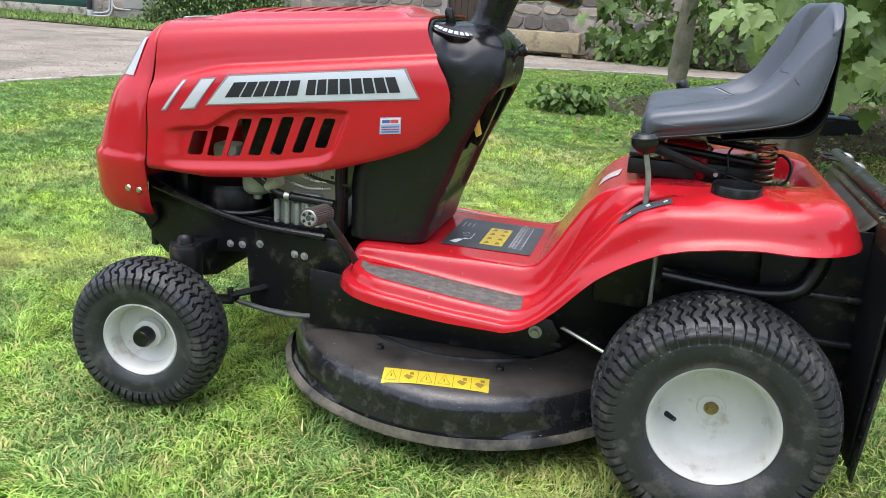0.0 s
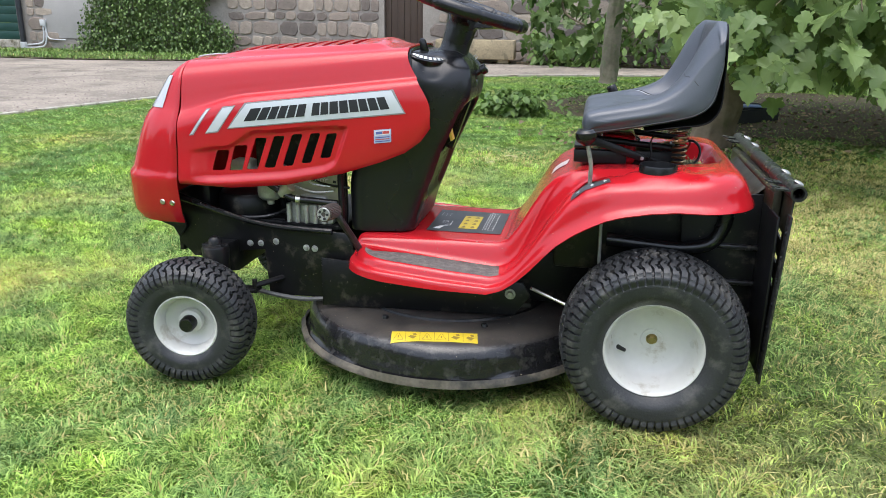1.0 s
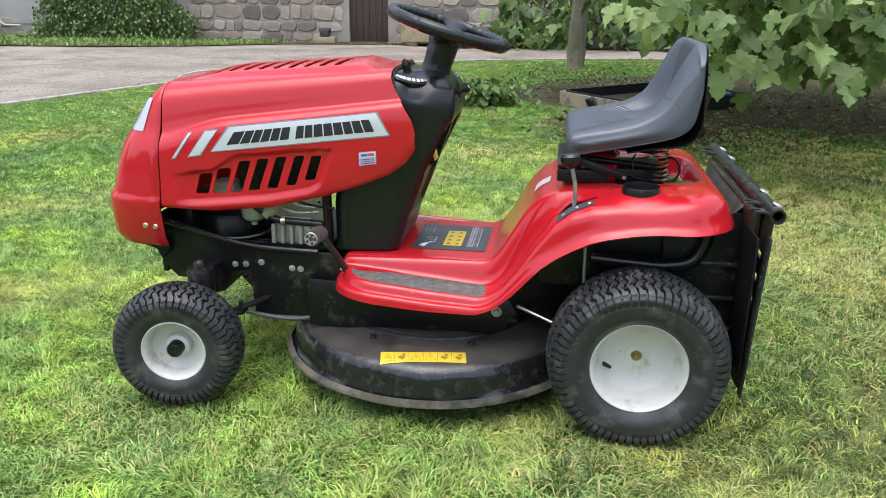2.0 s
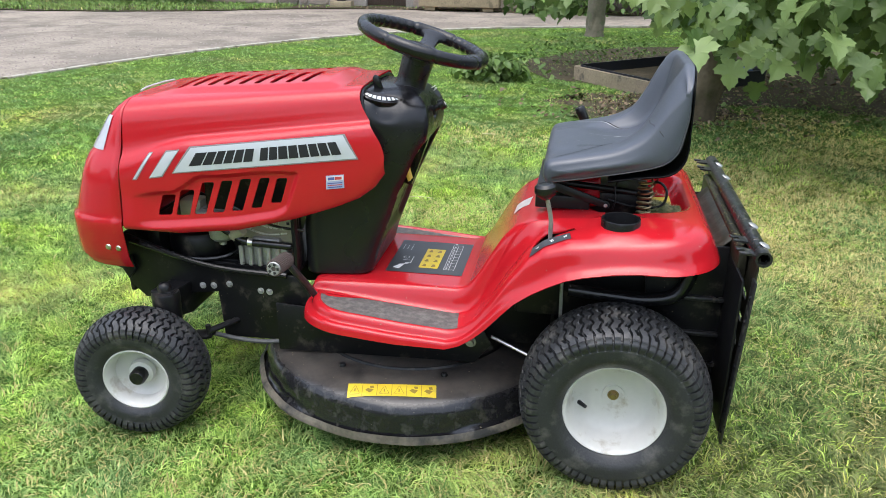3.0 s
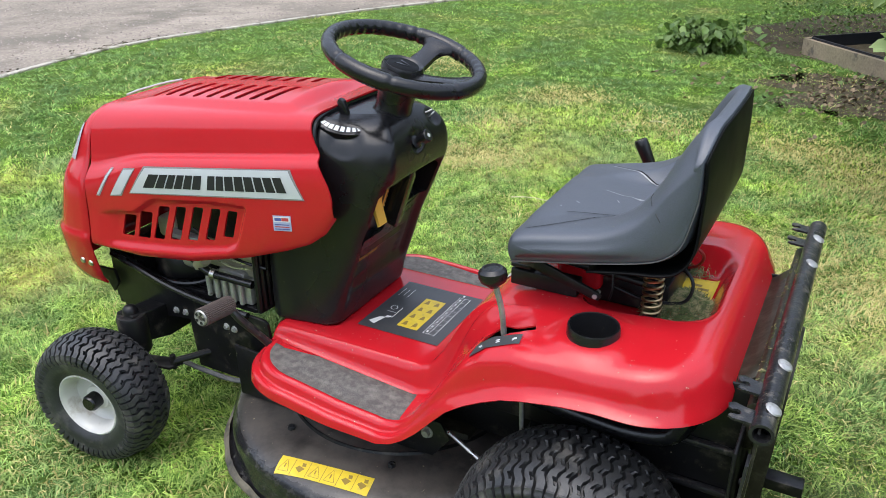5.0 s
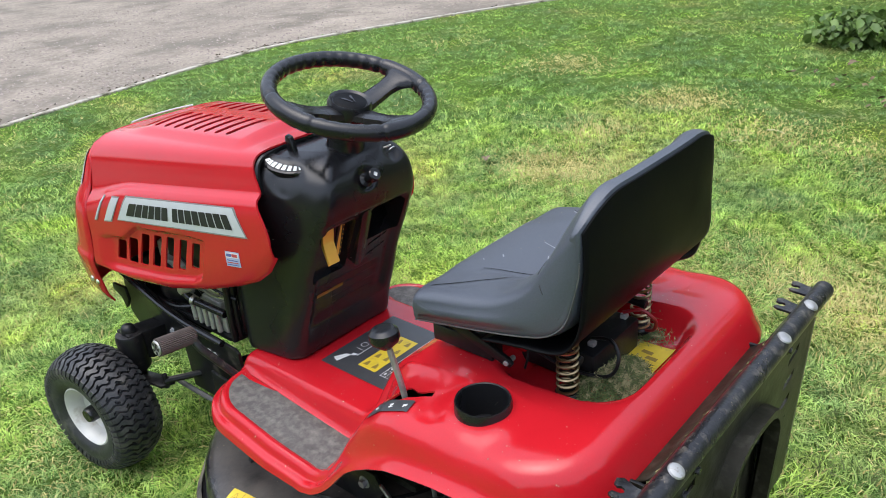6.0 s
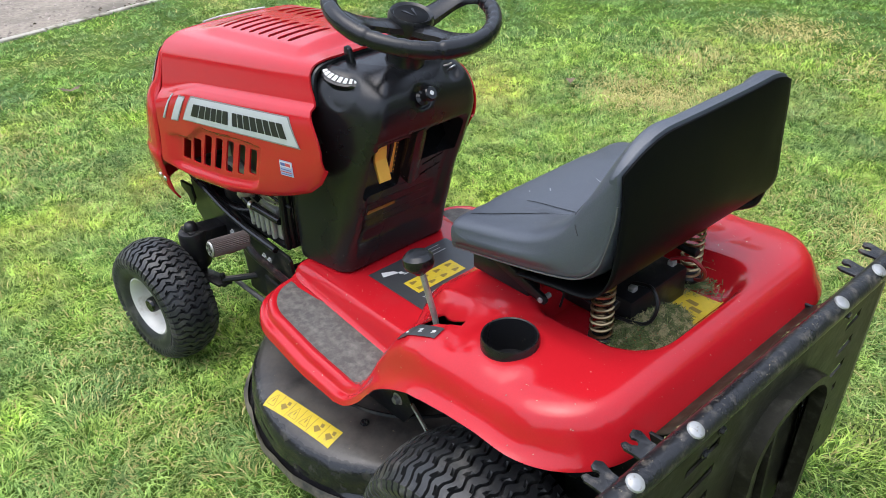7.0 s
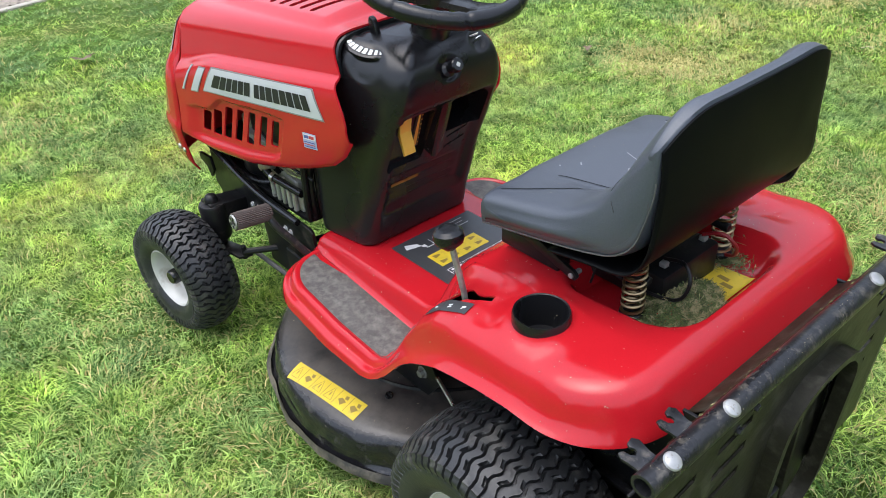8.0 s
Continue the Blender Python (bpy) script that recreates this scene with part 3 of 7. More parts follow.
# ---- trees ----
def leaf_outline():
    """Half of a five-lobed leaf, stalk at the origin, tip at y = 1."""
    return [(0, 0), (.10, -.09), (.24, -.05), (.40, -.11), (.42, -.01), (.54, .04), (.46, .11), (.41, .19), (.57, .23), (.63, .34), (.75, .44), (.64, .49), (.62, .59), (.50, .59), (.37, .57), (.31, .63), (.37, .74), (.29, .81), (.23, .92), (.12, .95), (0, 1.10)]


def leaf_faces(size, droop=0.25):
    """Points and faces of one lobed leaf, folded along its rib."""
    half = leaf_outline()
    # the blade sinks between its lobes and curls a little at their tips
    wave = {2: .03, 3: -.02, 6: .02, 7: .035, 10: -.05, 13: .02, 14: .035, 15: .035, 20: -.04}
    right = [Vector((x, y, abs(x) * .25 - droop * y * y + .014 * (k % 2) + wave.get(k, 0))) * size for k, (x, y) in enumerate(half)]
    left = [Vector((-x, y, abs(x) * .32 - droop * y * y + .014 * (k % 2) + .8 * wave.get(k + 1, 0))) * size for k, (x, y) in enumerate(half[1:-1])]
    rib = Vector((0, .42, -droop * .17)) * size
    pts = right + left[::-1] + [rib]
    n = len(pts) - 1
    return pts, [(n, i, (i + 1) % n) for i in range(n)]


def leaf_mesh(name, rng, size, material):
    pts, faces = leaf_faces(size)
    me = bpy.data.meshes.new(name)
    me.from_pydata([tuple(p) for p in pts], [], faces)
    me.polygons.foreach_set("use_smooth", [True] * len(faces))
    me.materials.append(material)
    return me


def crown_mesh(name, rng, centres, size, material, parent, lobed=True, hang=0.9):
    """Many leaves at the given places, hanging and turned about, as one mesh."""
    pts, faces = leaf_faces(1.0)
    if not lobed:
        pts = [Vector(p) for p in ((0, 0, 0), (.3, .35, .05), (.22, .75, 0), (0, 1, -.1), (-.22, .75, 0), (-.3, .35, .05))]
        faces = [(0, 1, 2, 3), (0, 3, 4, 5)]
    base = np.array([tuple(p) for p in pts])
    V, F, L = [], [], len(base)
    n = len(centres)
    C = np.array(centres)
    yaw = rng.random(n) * 2 * np.pi
    tilt = np.radians(-20 - 65 * rng.random(n) * hang)
    roll = rng.normal(0, .45, n)
    S = size * (.6 + .65 * rng.random(n))
    cr, sr = np.cos(roll), np.sin(roll)
    ct, st = np.cos(tilt), np.sin(tilt)
    cy, sy = np.cos(yaw), np.sin(yaw)
    x, y, z = (base[:, k][None] for k in range(3))
    x1, z1 = x * cr[:, None] + z * sr[:, None], -x * sr[:, None] + z * cr[:, None]
    y2, z2 = y * ct[:, None] - z1 * st[:, None], y * st[:, None] + z1 * ct[:, None]
    x3, y3 = x1 * cy[:, None] - y2 * sy[:, None], x1 * sy[:, None] + y2 * cy[:, None]
    V = np.stack([x3, y3, z2], -1) * S[:, None, None] + C[:, None, :]
    return mesh_of(name, V.reshape(-1, 3), np.concatenate([np.array(faces) + L * k for k in range(n)]), material, parent)


def mesh_of(name, V, F, material, parent=None, soft=True):
    """One mesh object from arrays of places and of faces of equal size."""
    me = bpy.data.meshes.new(name)
    k = F.shape[1]
    me.vertices.add(len(V))
    me.vertices.foreach_set("co", V.astype(np.float32).ravel())
    me.loops.add(F.size)
    me.loops.foreach_set("vertex_index", F.astype(np.int32).ravel())
    me.polygons.add(len(F))
    me.polygons.foreach_set("loop_start", np.arange(0, F.size, k, dtype=np.int32))
    me.polygons.foreach_set("use_smooth", np.full(len(F), soft))
    me.update(calc_edges=True)
    me.materials.append(material)
    ob = new(name, me)
    if parent:
        ob.parent = parent
        ob.matrix_parent_inverse = parent.matrix_basis.inverted()
    return ob


def clumps(rng, boxes):
    """Places in loose clusters inside boxes (lo, hi, clusters, leaves to a cluster, spread)."""
    out = []
    for lo, hi, n, each, spread in boxes:
        for _ in range(n):
            c = [a + (b - a) * rng.random() for a, b in zip(lo, hi)]
            out += [[v + rng.normal() * spread * (1 if i < 2 else .7) for i, v in enumerate(c)] for _ in range(each)]
    return out


def limb(points, r0, r1, seg=10):
    return tube(points, r0, seg, steps=5, radius=lambda t: r0 + (r1 - r0) * t)


def trunk_mesh(points, r0, r1, seg=72):
    """A trunk with a flared foot, swellings and the ridges of its bark."""
    bm = tube(points, r0, seg, steps=26, radius=lambda t: r0 + (r1 - r0) * t + .35 * r0 * max(0, .12 - t) / .12)
    for v in bm.verts:
        v.co += Vector((noise.noise(v.co * 5), noise.noise(v.co * 5 + Vector((7, 0, 0))), 0)) * .018
        ridge = Vector((v.co.x * 26, v.co.y * 26, v.co.z * 7))
        v.co += Vector((noise.noise(ridge), noise.noise(ridge + Vector((3, 5, 0))), 0)) * .011
    return bm


rng = np.random.default_rng(11)
tree = thing("sycamore_tree", (.70, 3.9, 0), "sycamore tree with low hanging large green leaves", "tree")
part("trunk", trunk_mesh([(.68, 3.95, -.05), (.70, 3.95, .1), (.78, 3.98, .5), (.86, 4.05, 1.2), (.95, 4.2, 2.4), (1.1, 4.3, 4.0)], .165, .10), BARK, tree, "rough brown trunk", angle=60)
BOUGHS = [[(.86, 4.05, 1.2), (.9, 3.2, 1.6), (1.0, 2.4, 1.45), (1.05, 1.9, 1.05)], [(.88, 4.1, 1.4), (1.6, 3.5, 1.7), (2.2, 2.8, 1.4), (2.5, 2.4, 1.0)], [(.9, 4.1, 1.6), (.3, 3.7, 1.9), (-.1, 3.6, 1.6), (-.25, 3.7, 1.2)],
         [(.92, 4.15, 2.0), (2.2, 4.6, 2.5), (3.6, 4.6, 2.2), (4.2, 4.2, 1.6)], [(.95, 4.2, 2.4), (.4, 5.2, 3.0), (0, 6.2, 2.8)], [(.95, 4.2, 2.4), (2.0, 5.6, 3.2), (3.2, 6.4, 3.0)]]
for pts in BOUGHS:
    part("limb", limb(pts, .05, .008), BARK, tree)
low = clumps(rng, [((.35, 2.0, .80), (2.3, 2.7, 1.5), 40, 15, .14), ((.35, 2.6, .78), (2.6, 3.3, 1.25), 32, 15, .15), ((.1, 3.3, .80), (2.8, 3.9, 1.5), 26, 14, .18), ((.85, 2.2, .72), (1.6, 3.0, .85), 6, 12, .08)])
crown = crown_mesh("crown", rng, low, .108, LEAF, tree)
tagged(crown, "dense lobed green leaves")
high = clumps(rng, [((-.4, 3.5, 1.5), (4.6, 7.0, 3.2), 80, 12, .28), ((1.2, 4.4, .95), (5.0, 7.2, 2.0), 120, 12, .25), ((.5, 3.5, .85), (3.2, 4.8, 1.9), 70, 14, .20)])
tagged(crown_mesh("upper_crown", rng, high, .16, LEAF, tree), kind="stuff")
for pts in ([(1.0, 2.4, 1.45), (1.02, 2.1, 1.12), (1.0, 1.9, .98)], [(1.0, 2.4, 1.45), (.8, 2.2, 1.15), (.66, 2.1, 1.0)], [(1.02, 2.0, 1.06), (1.12, 1.85, 1.03), (1.22, 1.78, 1.02)]):
    part("twig", limb(pts, .007, .003, 6), BARK, tree)
leaf_shapes = [leaf_mesh("leaf", rng, s, LEAF) for s in (.075, .092, .110, .132)]
for k in range(280):
    x, y = .14 + 2.1 * rng.random(), 1.80 + .65 * rng.random()
    z = .87 - .22 * smooth(.1, .75, x) + .60 * rng.random() ** 1.2 + .05 * math.sin(x * 9)
    ob = new("leaf", leaf_shapes[k % 4])
    ob.parent = crown
    ob.matrix_parent_inverse = tree.matrix_basis.inverted()
    ob.matrix_parent_inverse = (tree.matrix_basis @ crown.matrix_parent_inverse).inverted()
    ob.matrix_basis = Matrix.Translation((x, y, z)) @ Euler((radians(-25 - 50 * rng.random()), rng.normal() * .35, radians(180 + rng.normal() * 55))).to_matrix().to_4x4()

back_tree = thing("slim_tree", (-.02, 9.2, 0), "slim tree with grey trunk and thin drooping foliage", "tree")
part("trunk", trunk_mesh([(-.02, 9.2, -.05), (-.01, 9.2, .4), (.01, 9.2, 1.4), (.0, 9.25, 3.5)], .125, .09), mat("grey_green_bark", (0.17, 0.15, 0.11), 0.95, vary=0.3, bump=0.8, bump_scale=25, second=(0.13, 0.14, 0.08), second_at=0.52), back_tree, angle=60)
for pts in ([(.12, 9.2, 1.9), (-.3, 7.6, 2.0), (-.5, 6.4, 1.5), (-.55, 5.9, 1.0), (-.3, 5.7, .82)], [(.12, 9.2, 2.1), (.5, 7.2, 2.1), (.6, 6.0, 1.5), (.7, 5.6, 1.1)]):
    part("limb", limb(pts, .035, .006), BARK, back_tree)
sparse = clumps(rng, [((-.90, 5.6, .62), (-.30, 6.6, 1.5), 24, 8, .09), ((.25, 5.6, .80), (1.0, 6.6, 1.7), 24, 8, .10), ((-.9, 6.5, 1.55), (1.5, 9.5, 3.0), 80, 12, .25)])
tagged(crown_mesh("crown", rng, sparse, .105, LEAF_DARK, back_tree), "thin drooping lobed leaves")

# low bush in the bed's corner, ivy on the wall, shrubs before it
bush = thing("low_bush", (-.95, 5.35, 0), "low dark green bush at the edge of the bed", "bush")
tagged(crown_mesh("foliage", rng, [[-.95 + rng.normal() * .15, 5.35 + rng.normal() * .13, .04 + .22 * rng.random() * max(.1, 1 - abs(rng.normal()) * .4)] for _ in range(620)], .085, SHRUB, bush, lobed=False, hang=.4), kind="stuff")
part("stem", limb([(-.95, 5.35, 0), (-.93, 5.36, .1), (-.97, 5.33, .2)], .01, .004, 6), BARK, bush)
weeds = [[-.6 + 3.2 * rng.random(), 4.4 + 3.2 * rng.random(), .01 + .03 * rng.random()] for _ in range(420)]
weeds += [[-.9 + 1.6 * rng.random(), 6.4 + 2.2 * rng.random(), .02 + .10 * rng.random() ** 2] for _ in range(420)]
weeds += [[.6 + 2.4 * rng.random(), 3.35 + .5 * rng.random(), .01 + .07 * rng.random()] for _ in range(180)]
tagged(crown_mesh("ground_ivy", rng, weeds, .045, SHRUB, None, lobed=False, hang=.3), "low ground ivy and weeds over the soil", "weeds", kind="stuff")
ivy = []
for _ in range(19000):
    x, z = -11.2 + 4.0 * rng.random(), 1.9 * rng.random() ** 1.1
    if x < -10.2 and z > .22 + 2.0 * max(0, x + 10.95) + .25 * math.sin(x * 7):
        continue
    if x > -7.7 + .35 * math.sin(z * 5):
        continue
    if x > -7.5 and rng.random() < .5:
        continue
    ivy.append([x + rng.normal() * .05, WY - .10 - .30 * rng.random() * (1.3 - z * .5) - .25 * max(0, .3 - z), z])
tagged(crown_mesh("ivy", rng, ivy, .066, IVY, None, lobed=False, hang=.8), "dense dark ivy climbing the stone wall", "ivy", kind="stuff")
hedge = []
for _ in range(5200):
    x = -1.4 + 12 * rng.random()
    z = (1.0 + .5 * math.sin(x * 1.7)) * rng.random() ** .8 + .9 * rng.random() * smooth(0, 2, x)
    hedge.append([x, 12.75 + .35 * rng.normal() * .7, z])
tagged(crown_mesh("hedge", rng, hedge, .16, SHRUB, None, lobed=False, hang=.7), "loose green shrubs along the wall", "shrubs", kind="stuff")
shade = []
for _ in range(4200):
    x = 1.7 + 6.5 * rng.random()
    shade.append([x, 9.2 + .4 * rng.normal(), (.9 + .35 * math.sin(x * 2.3)) * rng.random() ** .8])
tagged(crown_mesh("back_shrubs", rng, shade, .13, IVY, None, lobed=False, hang=.7), "dark leafy shrubs behind the soil bed", "shrubs", kind="stuff")
wood_and_screen = [[-45 + 110 * rng.random(), 17 + 7 * rng.random(), .5 + 9 * rng.random()] for _ in range(9000)]
# unseen ring of foliage, added to darken the horizon's light and reflections
for _ in range(9000):
    a, r = radians(-190 + 215 * rng.random()), 20 + 7 * rng.random()
    wood_and_screen.append([r * math.cos(a), r * math.sin(a), .3 + (4.5 + 2.5 * math.sin(a * 5) + 1.2 * math.sin(a * 13)) * rng.random() ** .8])
tagged(crown_mesh("far_trees", rng, wood_and_screen, .9, SHRUB, None, lobed=False, hang=.7), "trees beyond the wall, and unseen ones added to dim the horizon", "trees", kind="stuff")


# ---- the ride-on mower ----
mower = thing("ride_on_mower", (-0.55, 0, 0), "red and black ride-on lawn mower with a worn grey seat", "lawn mower")

# hood: half section (half width, height) at its front seam and at its rear edge
HOOD_FRONT = [(0, .828), (.06, .828), (.12, .827), (.167, .823), (.197, .810), (.214, .786), (.2215, .758), (.2255, .736), (.2295, .7245), (.2465, .7155), (.2585, .702), (.264, .67)]
HOOD_DIP = [(0, .828), (.06, .828), (.12, .827), (.165, .822), (.195, .808), (.214, .785), (.223, .752), (.231, .715), (.239, .692), (.250, .674), (.259, .656), (.264, .632)]
HOOD_REAR = [(0, .873), (.05, .873), (.09, .872), (.127, .871), (.152, .865), (.166, .849), (.172, .828), (.1755, .809), (.1795, .7985), (.1935, .7905), (.2015, .777), (.205, .748)]
HOOD_LOW = [(.35, .267, .2055), (.6, .271, .2055), (.8, .275, .203), (.94, .276, .199), (1.0, .270, .192)]
HOOD_HEM = [(-1.235, .512), (-1.1, .505), (-.95, .517), (-.8, .552), (-.7, .585), (-.64, .610), (-.60, .640), (-.575, .675)]
HOOD_X0 = -1.236


def hood_row(q):
    """The left-to-right half section of the hood at q from front (0) to rear (1)."""
    pts = []
    dip = (1 - smooth(0, .30, q)) * .7
    for k, ((fy, fz), (ry, rz)) in enumerate(zip(HOOD_FRONT, HOOD_REAR)):
        fy, fz = fy + (HOOD_DIP[k][0] - fy) * dip, fz + (HOOD_DIP[k][1] - fz) * dip
        z = fz + (rz - fz) * q
        xr = -.642 + .066 * smooth(.86, .72, rz)
        pts.append((HOOD_X0 + q * (xr - HOOD_X0), fy + (ry - fy) * q, z))
    z8 = pts[-1][2]
    for f, fy, ry in HOOD_LOW:
        x = HOOD_X0 + q * (-.575 - HOOD_X0)
        pts.append((x, fy + (ry - fy) * q, z8 + (lerp_table(HOOD_HEM, x) - z8) * f))
    return catmull(pts, 190)


def hood_shape(p):
    x, y, z = p
    bump = .022 * (1 - .55 * min(1.0, y / .13) ** 2) * smooth(-1.23, -1.08, x) * (1 - smooth(-.735, -.685, x)) * (1 - smooth(.118, .150, y))
    zl = lerp_table([(-1.2, .533), (-1.142, .536), (-.956, .553), (-.85, .573), (-.817, .590), (-.79, .625)], x)
    zu = .594 + .012 * smooth(-1.21, -1.11, x) + .044 * smooth(-1.115, -1.02, x) + .016 * smooth(-1.03, -.82, x)
    dent = .0105 * smooth(-1.215, -1.150, x) * (1 - smooth(-.812, -.797, x - .35 * (z - .62))) * smooth(zl - .022, zl + .002, z) * (1 - smooth(zu - .002, zu + .011, z)) * (y > .15)
    return x, y - dent, z + bump


# slots of the side vent: foot x, z, lean, height, width
VENTS = [(-1.150, .549, .015, .053, .035), (-1.104, .550, .017, .066, .036), (-1.058, .554, .028, .083, .031), (-1.010, .560, .029, .083, .029),
         (-.961, .566, .028, .083, .028), (-.911, .575, .027, .078, .026), (-.861, .590, .020, .064, .027)]


def eased(quad, r, n=3):
    """A four-sided outline with its corners rounded off."""
    out = []
    for k in range(4):
        c, p, q = Vector(quad[k]), Vector(quad[k - 1]), Vector(quad[(k + 1) % 4])
        a, b = c + (p - c).normalized() * r, c + (q - c).normalized() * r
        for j in range(n + 1):
            t = j / n
            v = a * (1 - t) ** 2 + c * 2 * t * (1 - t) + b * t ** 2
            out.append((v.x, v.y))
    return out


def build_hood():
    rows = []
    for i in range(261):
        half = [hood_shape(p) for p in hood_row(i / 260)]
        rows.append([(x, -y, z) for x, y, z in half[::-1]] + [(x, y, z) for x, y, z in half[1:]])
    bm, _ = grid(rows)
    hood = part("hood", bm, RED, mower, "glossy red hood with slotted vents")
    solid(hood, .004)
    cutters = bmesh.new()
    for side in (-1, 1):
        for xb, zb, lean, high, w in VENTS:
            quad = [(xb, zb), (xb + w, zb + .002), (xb + w + lean, zb + high + .002), (xb + lean, zb + high)]
            prism(eased(quad, .006), side * .17, side * .32, cutters)
    cut(hood, cutters)
    cutters = bmesh.new()
    for side in (-1, 1):
        for k in range(9):
            x = -1.118 + k * .0415
            lean = Matrix.Translation((x, side * .067, .86)) @ Matrix.Rotation(radians(16 * side), 4, "Z")
            prism(rounded(-.0085, .0085, -.047, .047, .008), -.06, .06, cutters, "z", at=lean)
    return cut(hood, cutters)


hood = build_hood()
hood_skin = surface_of(hood)


def on_hood(x, z):
    return (x, -.3, z)


def hood_patch(quad, lift=.0012, n=14, m=4, bm=None):
    return laid(hood_skin, [on_hood(*p) for p in quad], (0, 1, 0), lift, n, m, bm)


# silver name plate with dark edge, two stripes, plain bars in place of the lettering
PLATE = [(-1.100, .660), (-.635, .711), (-.668, .770), (-1.052, .727)]
hood_plate = part("name_plate", hood_patch(PLATE, .0012), GREYLINE, hood, "silver name plate with dark bars")


def inset(quad, d):
    c = np.mean(np.array(quad), axis=0)
    out = []
    for p in quad:
        v = c - np.array(p)
        out.append(tuple(np.array(p) + v / abs(v) * np.array([d * 1.7, d])))
    return out


part("plate_face", hood_patch(inset(PLATE, .0028), .0020), SILVER, hood_plate)
for x0, x1, w in ((-1.203, -1.158, .012), (-1.160, -1.112, .036)):
    q = [(x0, lerp_table([(-1.2, .640), (-1.1, .654)], x0)), (x0 + w, lerp_table([(-1.2, .640), (-1.1, .654)], x0 + w)),
         (x1 + w, lerp_table([(-1.17, .706), (-1.08, .720)], x1 + w)), (x1, lerp_table([(-1.17, .706), (-1.08, .720)], x1))]
    edge = part("stripe_edge", hood_patch(q, .0012, 4), GREYLINE, hood)
    c = [(q[0][0] + .003, q[0][1] + .003), (q[1][0] - .002, q[1][1] + .003), (q[2][0] - .003, q[2][1] - .003), (q[3][0] + .002, q[3][1] - .003)]
    part("stripe", hood_patch(c, .0020, 4), SILVER, edge)


def plate_at(s, t):
    """A place on the name plate, s along, t up it."""
    (ax, az), (bx, bz), (cx, cz), (dx, dz) = PLATE
    x0, z0, x1, z1 = ax + (bx - ax) * s, az + (bz - az) * s, dx + (cx - dx) * s, dz + (cz - dz) * s
    return x0 + (x1 - x0) * t, z0 + (z1 - z0) * t


s0 = .075
for word in ((1.25, 1, .9, .9, .9, .95), (.85, .85, .95, .95, .95, .9, .95, .95)):
    for w in word:
        s1 = s0 + .0625 * w
        bars = hood_patch([plate_at(s0, .25), plate_at(s1 - .008, .25), plate_at(s1 - .008, .74), plate_at(s0, .74)], .0028, 2, 2)
        part("name_bar", bars, INK, hood_plate)
        s0 = s1
    s0 += .032
sticker = part("dealer_sticker", hood_patch([(-.716, .634), (-.672, .639), (-.672, .673), (-.716, .668)], .0014, 4), PALEBLUE, hood, "pale blue and white dealer sticker")
part("sticker_band", hood_patch([(-.714, .654), (-.674, .659), (-.674, .671), (-.714, .666)], .0022, 4, 2), WHITE, sticker)
part("sticker_bar", hood_patch([(-.711, .657), (-.695, .659), (-.695, .666), (-.711, .664)], .0028, 2, 2), BLUEINK, sticker)
part("sticker_bar", hood_patch([(-.694, .659), (-.677, .661), (-.677, .668), (-.694, .666)], .0028, 2, 2), REDINK, sticker)
for k in range(3):
    z = .638 + k * .005
    part("sticker_bar", hood_patch([(-.712, z), (-.676, z + .004), (-.676, z + .0062), (-.712, z + .0022)], .0028, 2, 1), REDINK if k == 1 else BLUEINK, sticker)

# nose: plan curves at many heights
NOSE_FRONT = [(.40, -1.437), (.425, -1.452), (.50, -1.450), (.528, -1.448), (.540, -1.437), (.60, -1.417), (.685, -1.383), (.706, -1.362), (.786, -1.305), (.81, -1.276), (.822, -1.258), (.8275, -1.246)]
NOSE_WIDE = [(.40, .256), (.425, .268), (.50, .280), (.528, .281), (.540, .275), (.60, .269), (.64, .265), (.668, .258), (.688, .247), (.706, .237), (.730, .229), (.752, .223), (.78, .213), (.806, .195), (.822, .165), (.8275, .12)]


def nose_point(deg, z, out=0.0):
    a = radians(deg)
    xf, w = lerp_table(NOSE_FRONT, z) - out, lerp_table(NOSE_WIDE, z) + out
    return (HOOD_X0 - .004 + (xf - HOOD_X0 + .004) * abs(math.cos(a)) ** .62, w * math.copysign(abs(math.sin(a)) ** .62, a), z)


rows = []
for z in [.40, .404, .412, .425, .45, .48, .51, .523, .530, .536, .542, .55, .58, .61, .64, .67, .69, .70, .71, .72, .735, .75, .765, .78, .795, .806, .815, .822, .826, .8275]:
    rows.append([nose_point(d, z) for d in np.linspace(-90, 90, 61)])
bm, _ = grid(rows)
bm.faces.new([v for v in bm.verts if abs(v.co.z - .8275) < 1e-5])
nose = part("nose_cowl", bm, RED, mower, "red plastic nose cowl with headlamps")
solid(nose, .004)
for side in (-1, 1):
    rows = [[nose_point(side * d, z, .0025 + .0006 * (k % 2)) for k, d in enumerate(np.linspace(30, 78, 29))] for z in (.706, .715, .73, .75, .77, .782, .788)]
    bm, _ = grid(rows)
    part("headlamp", bm, LENS, nose, "clear ribbed headlamp lens", angle=80)
    for x, z in ((-1.29, .460), (-1.262, .458)):
        part("rivet", turned([(0, .004), (.006, .003), (.008, 0), (0, 0)], frame_along((x, side * .274, z), (x, side * .4, z)), 12), CHROME, nose)
part("badge", tube([(-1.252, -.088, .8285), (-1.262, -.045, .8290), (-1.264, 0, .8290), (-1.262, .045, .8290), (-1.252, .088, .8285)], .0026, 8), SILVER, nose, "thin silver badge strip on the nose")
# black tube that draws the shaded gap between the hood's edge and the console
bm = tube([(-.632, -.166, .79), (-.640, -.154, .848), (-.645, -.10, .862), (-.648, 0, .864), (-.645, .10, .862), (-.640, .154, .848), (-.632, .166, .79)], .006, 8)
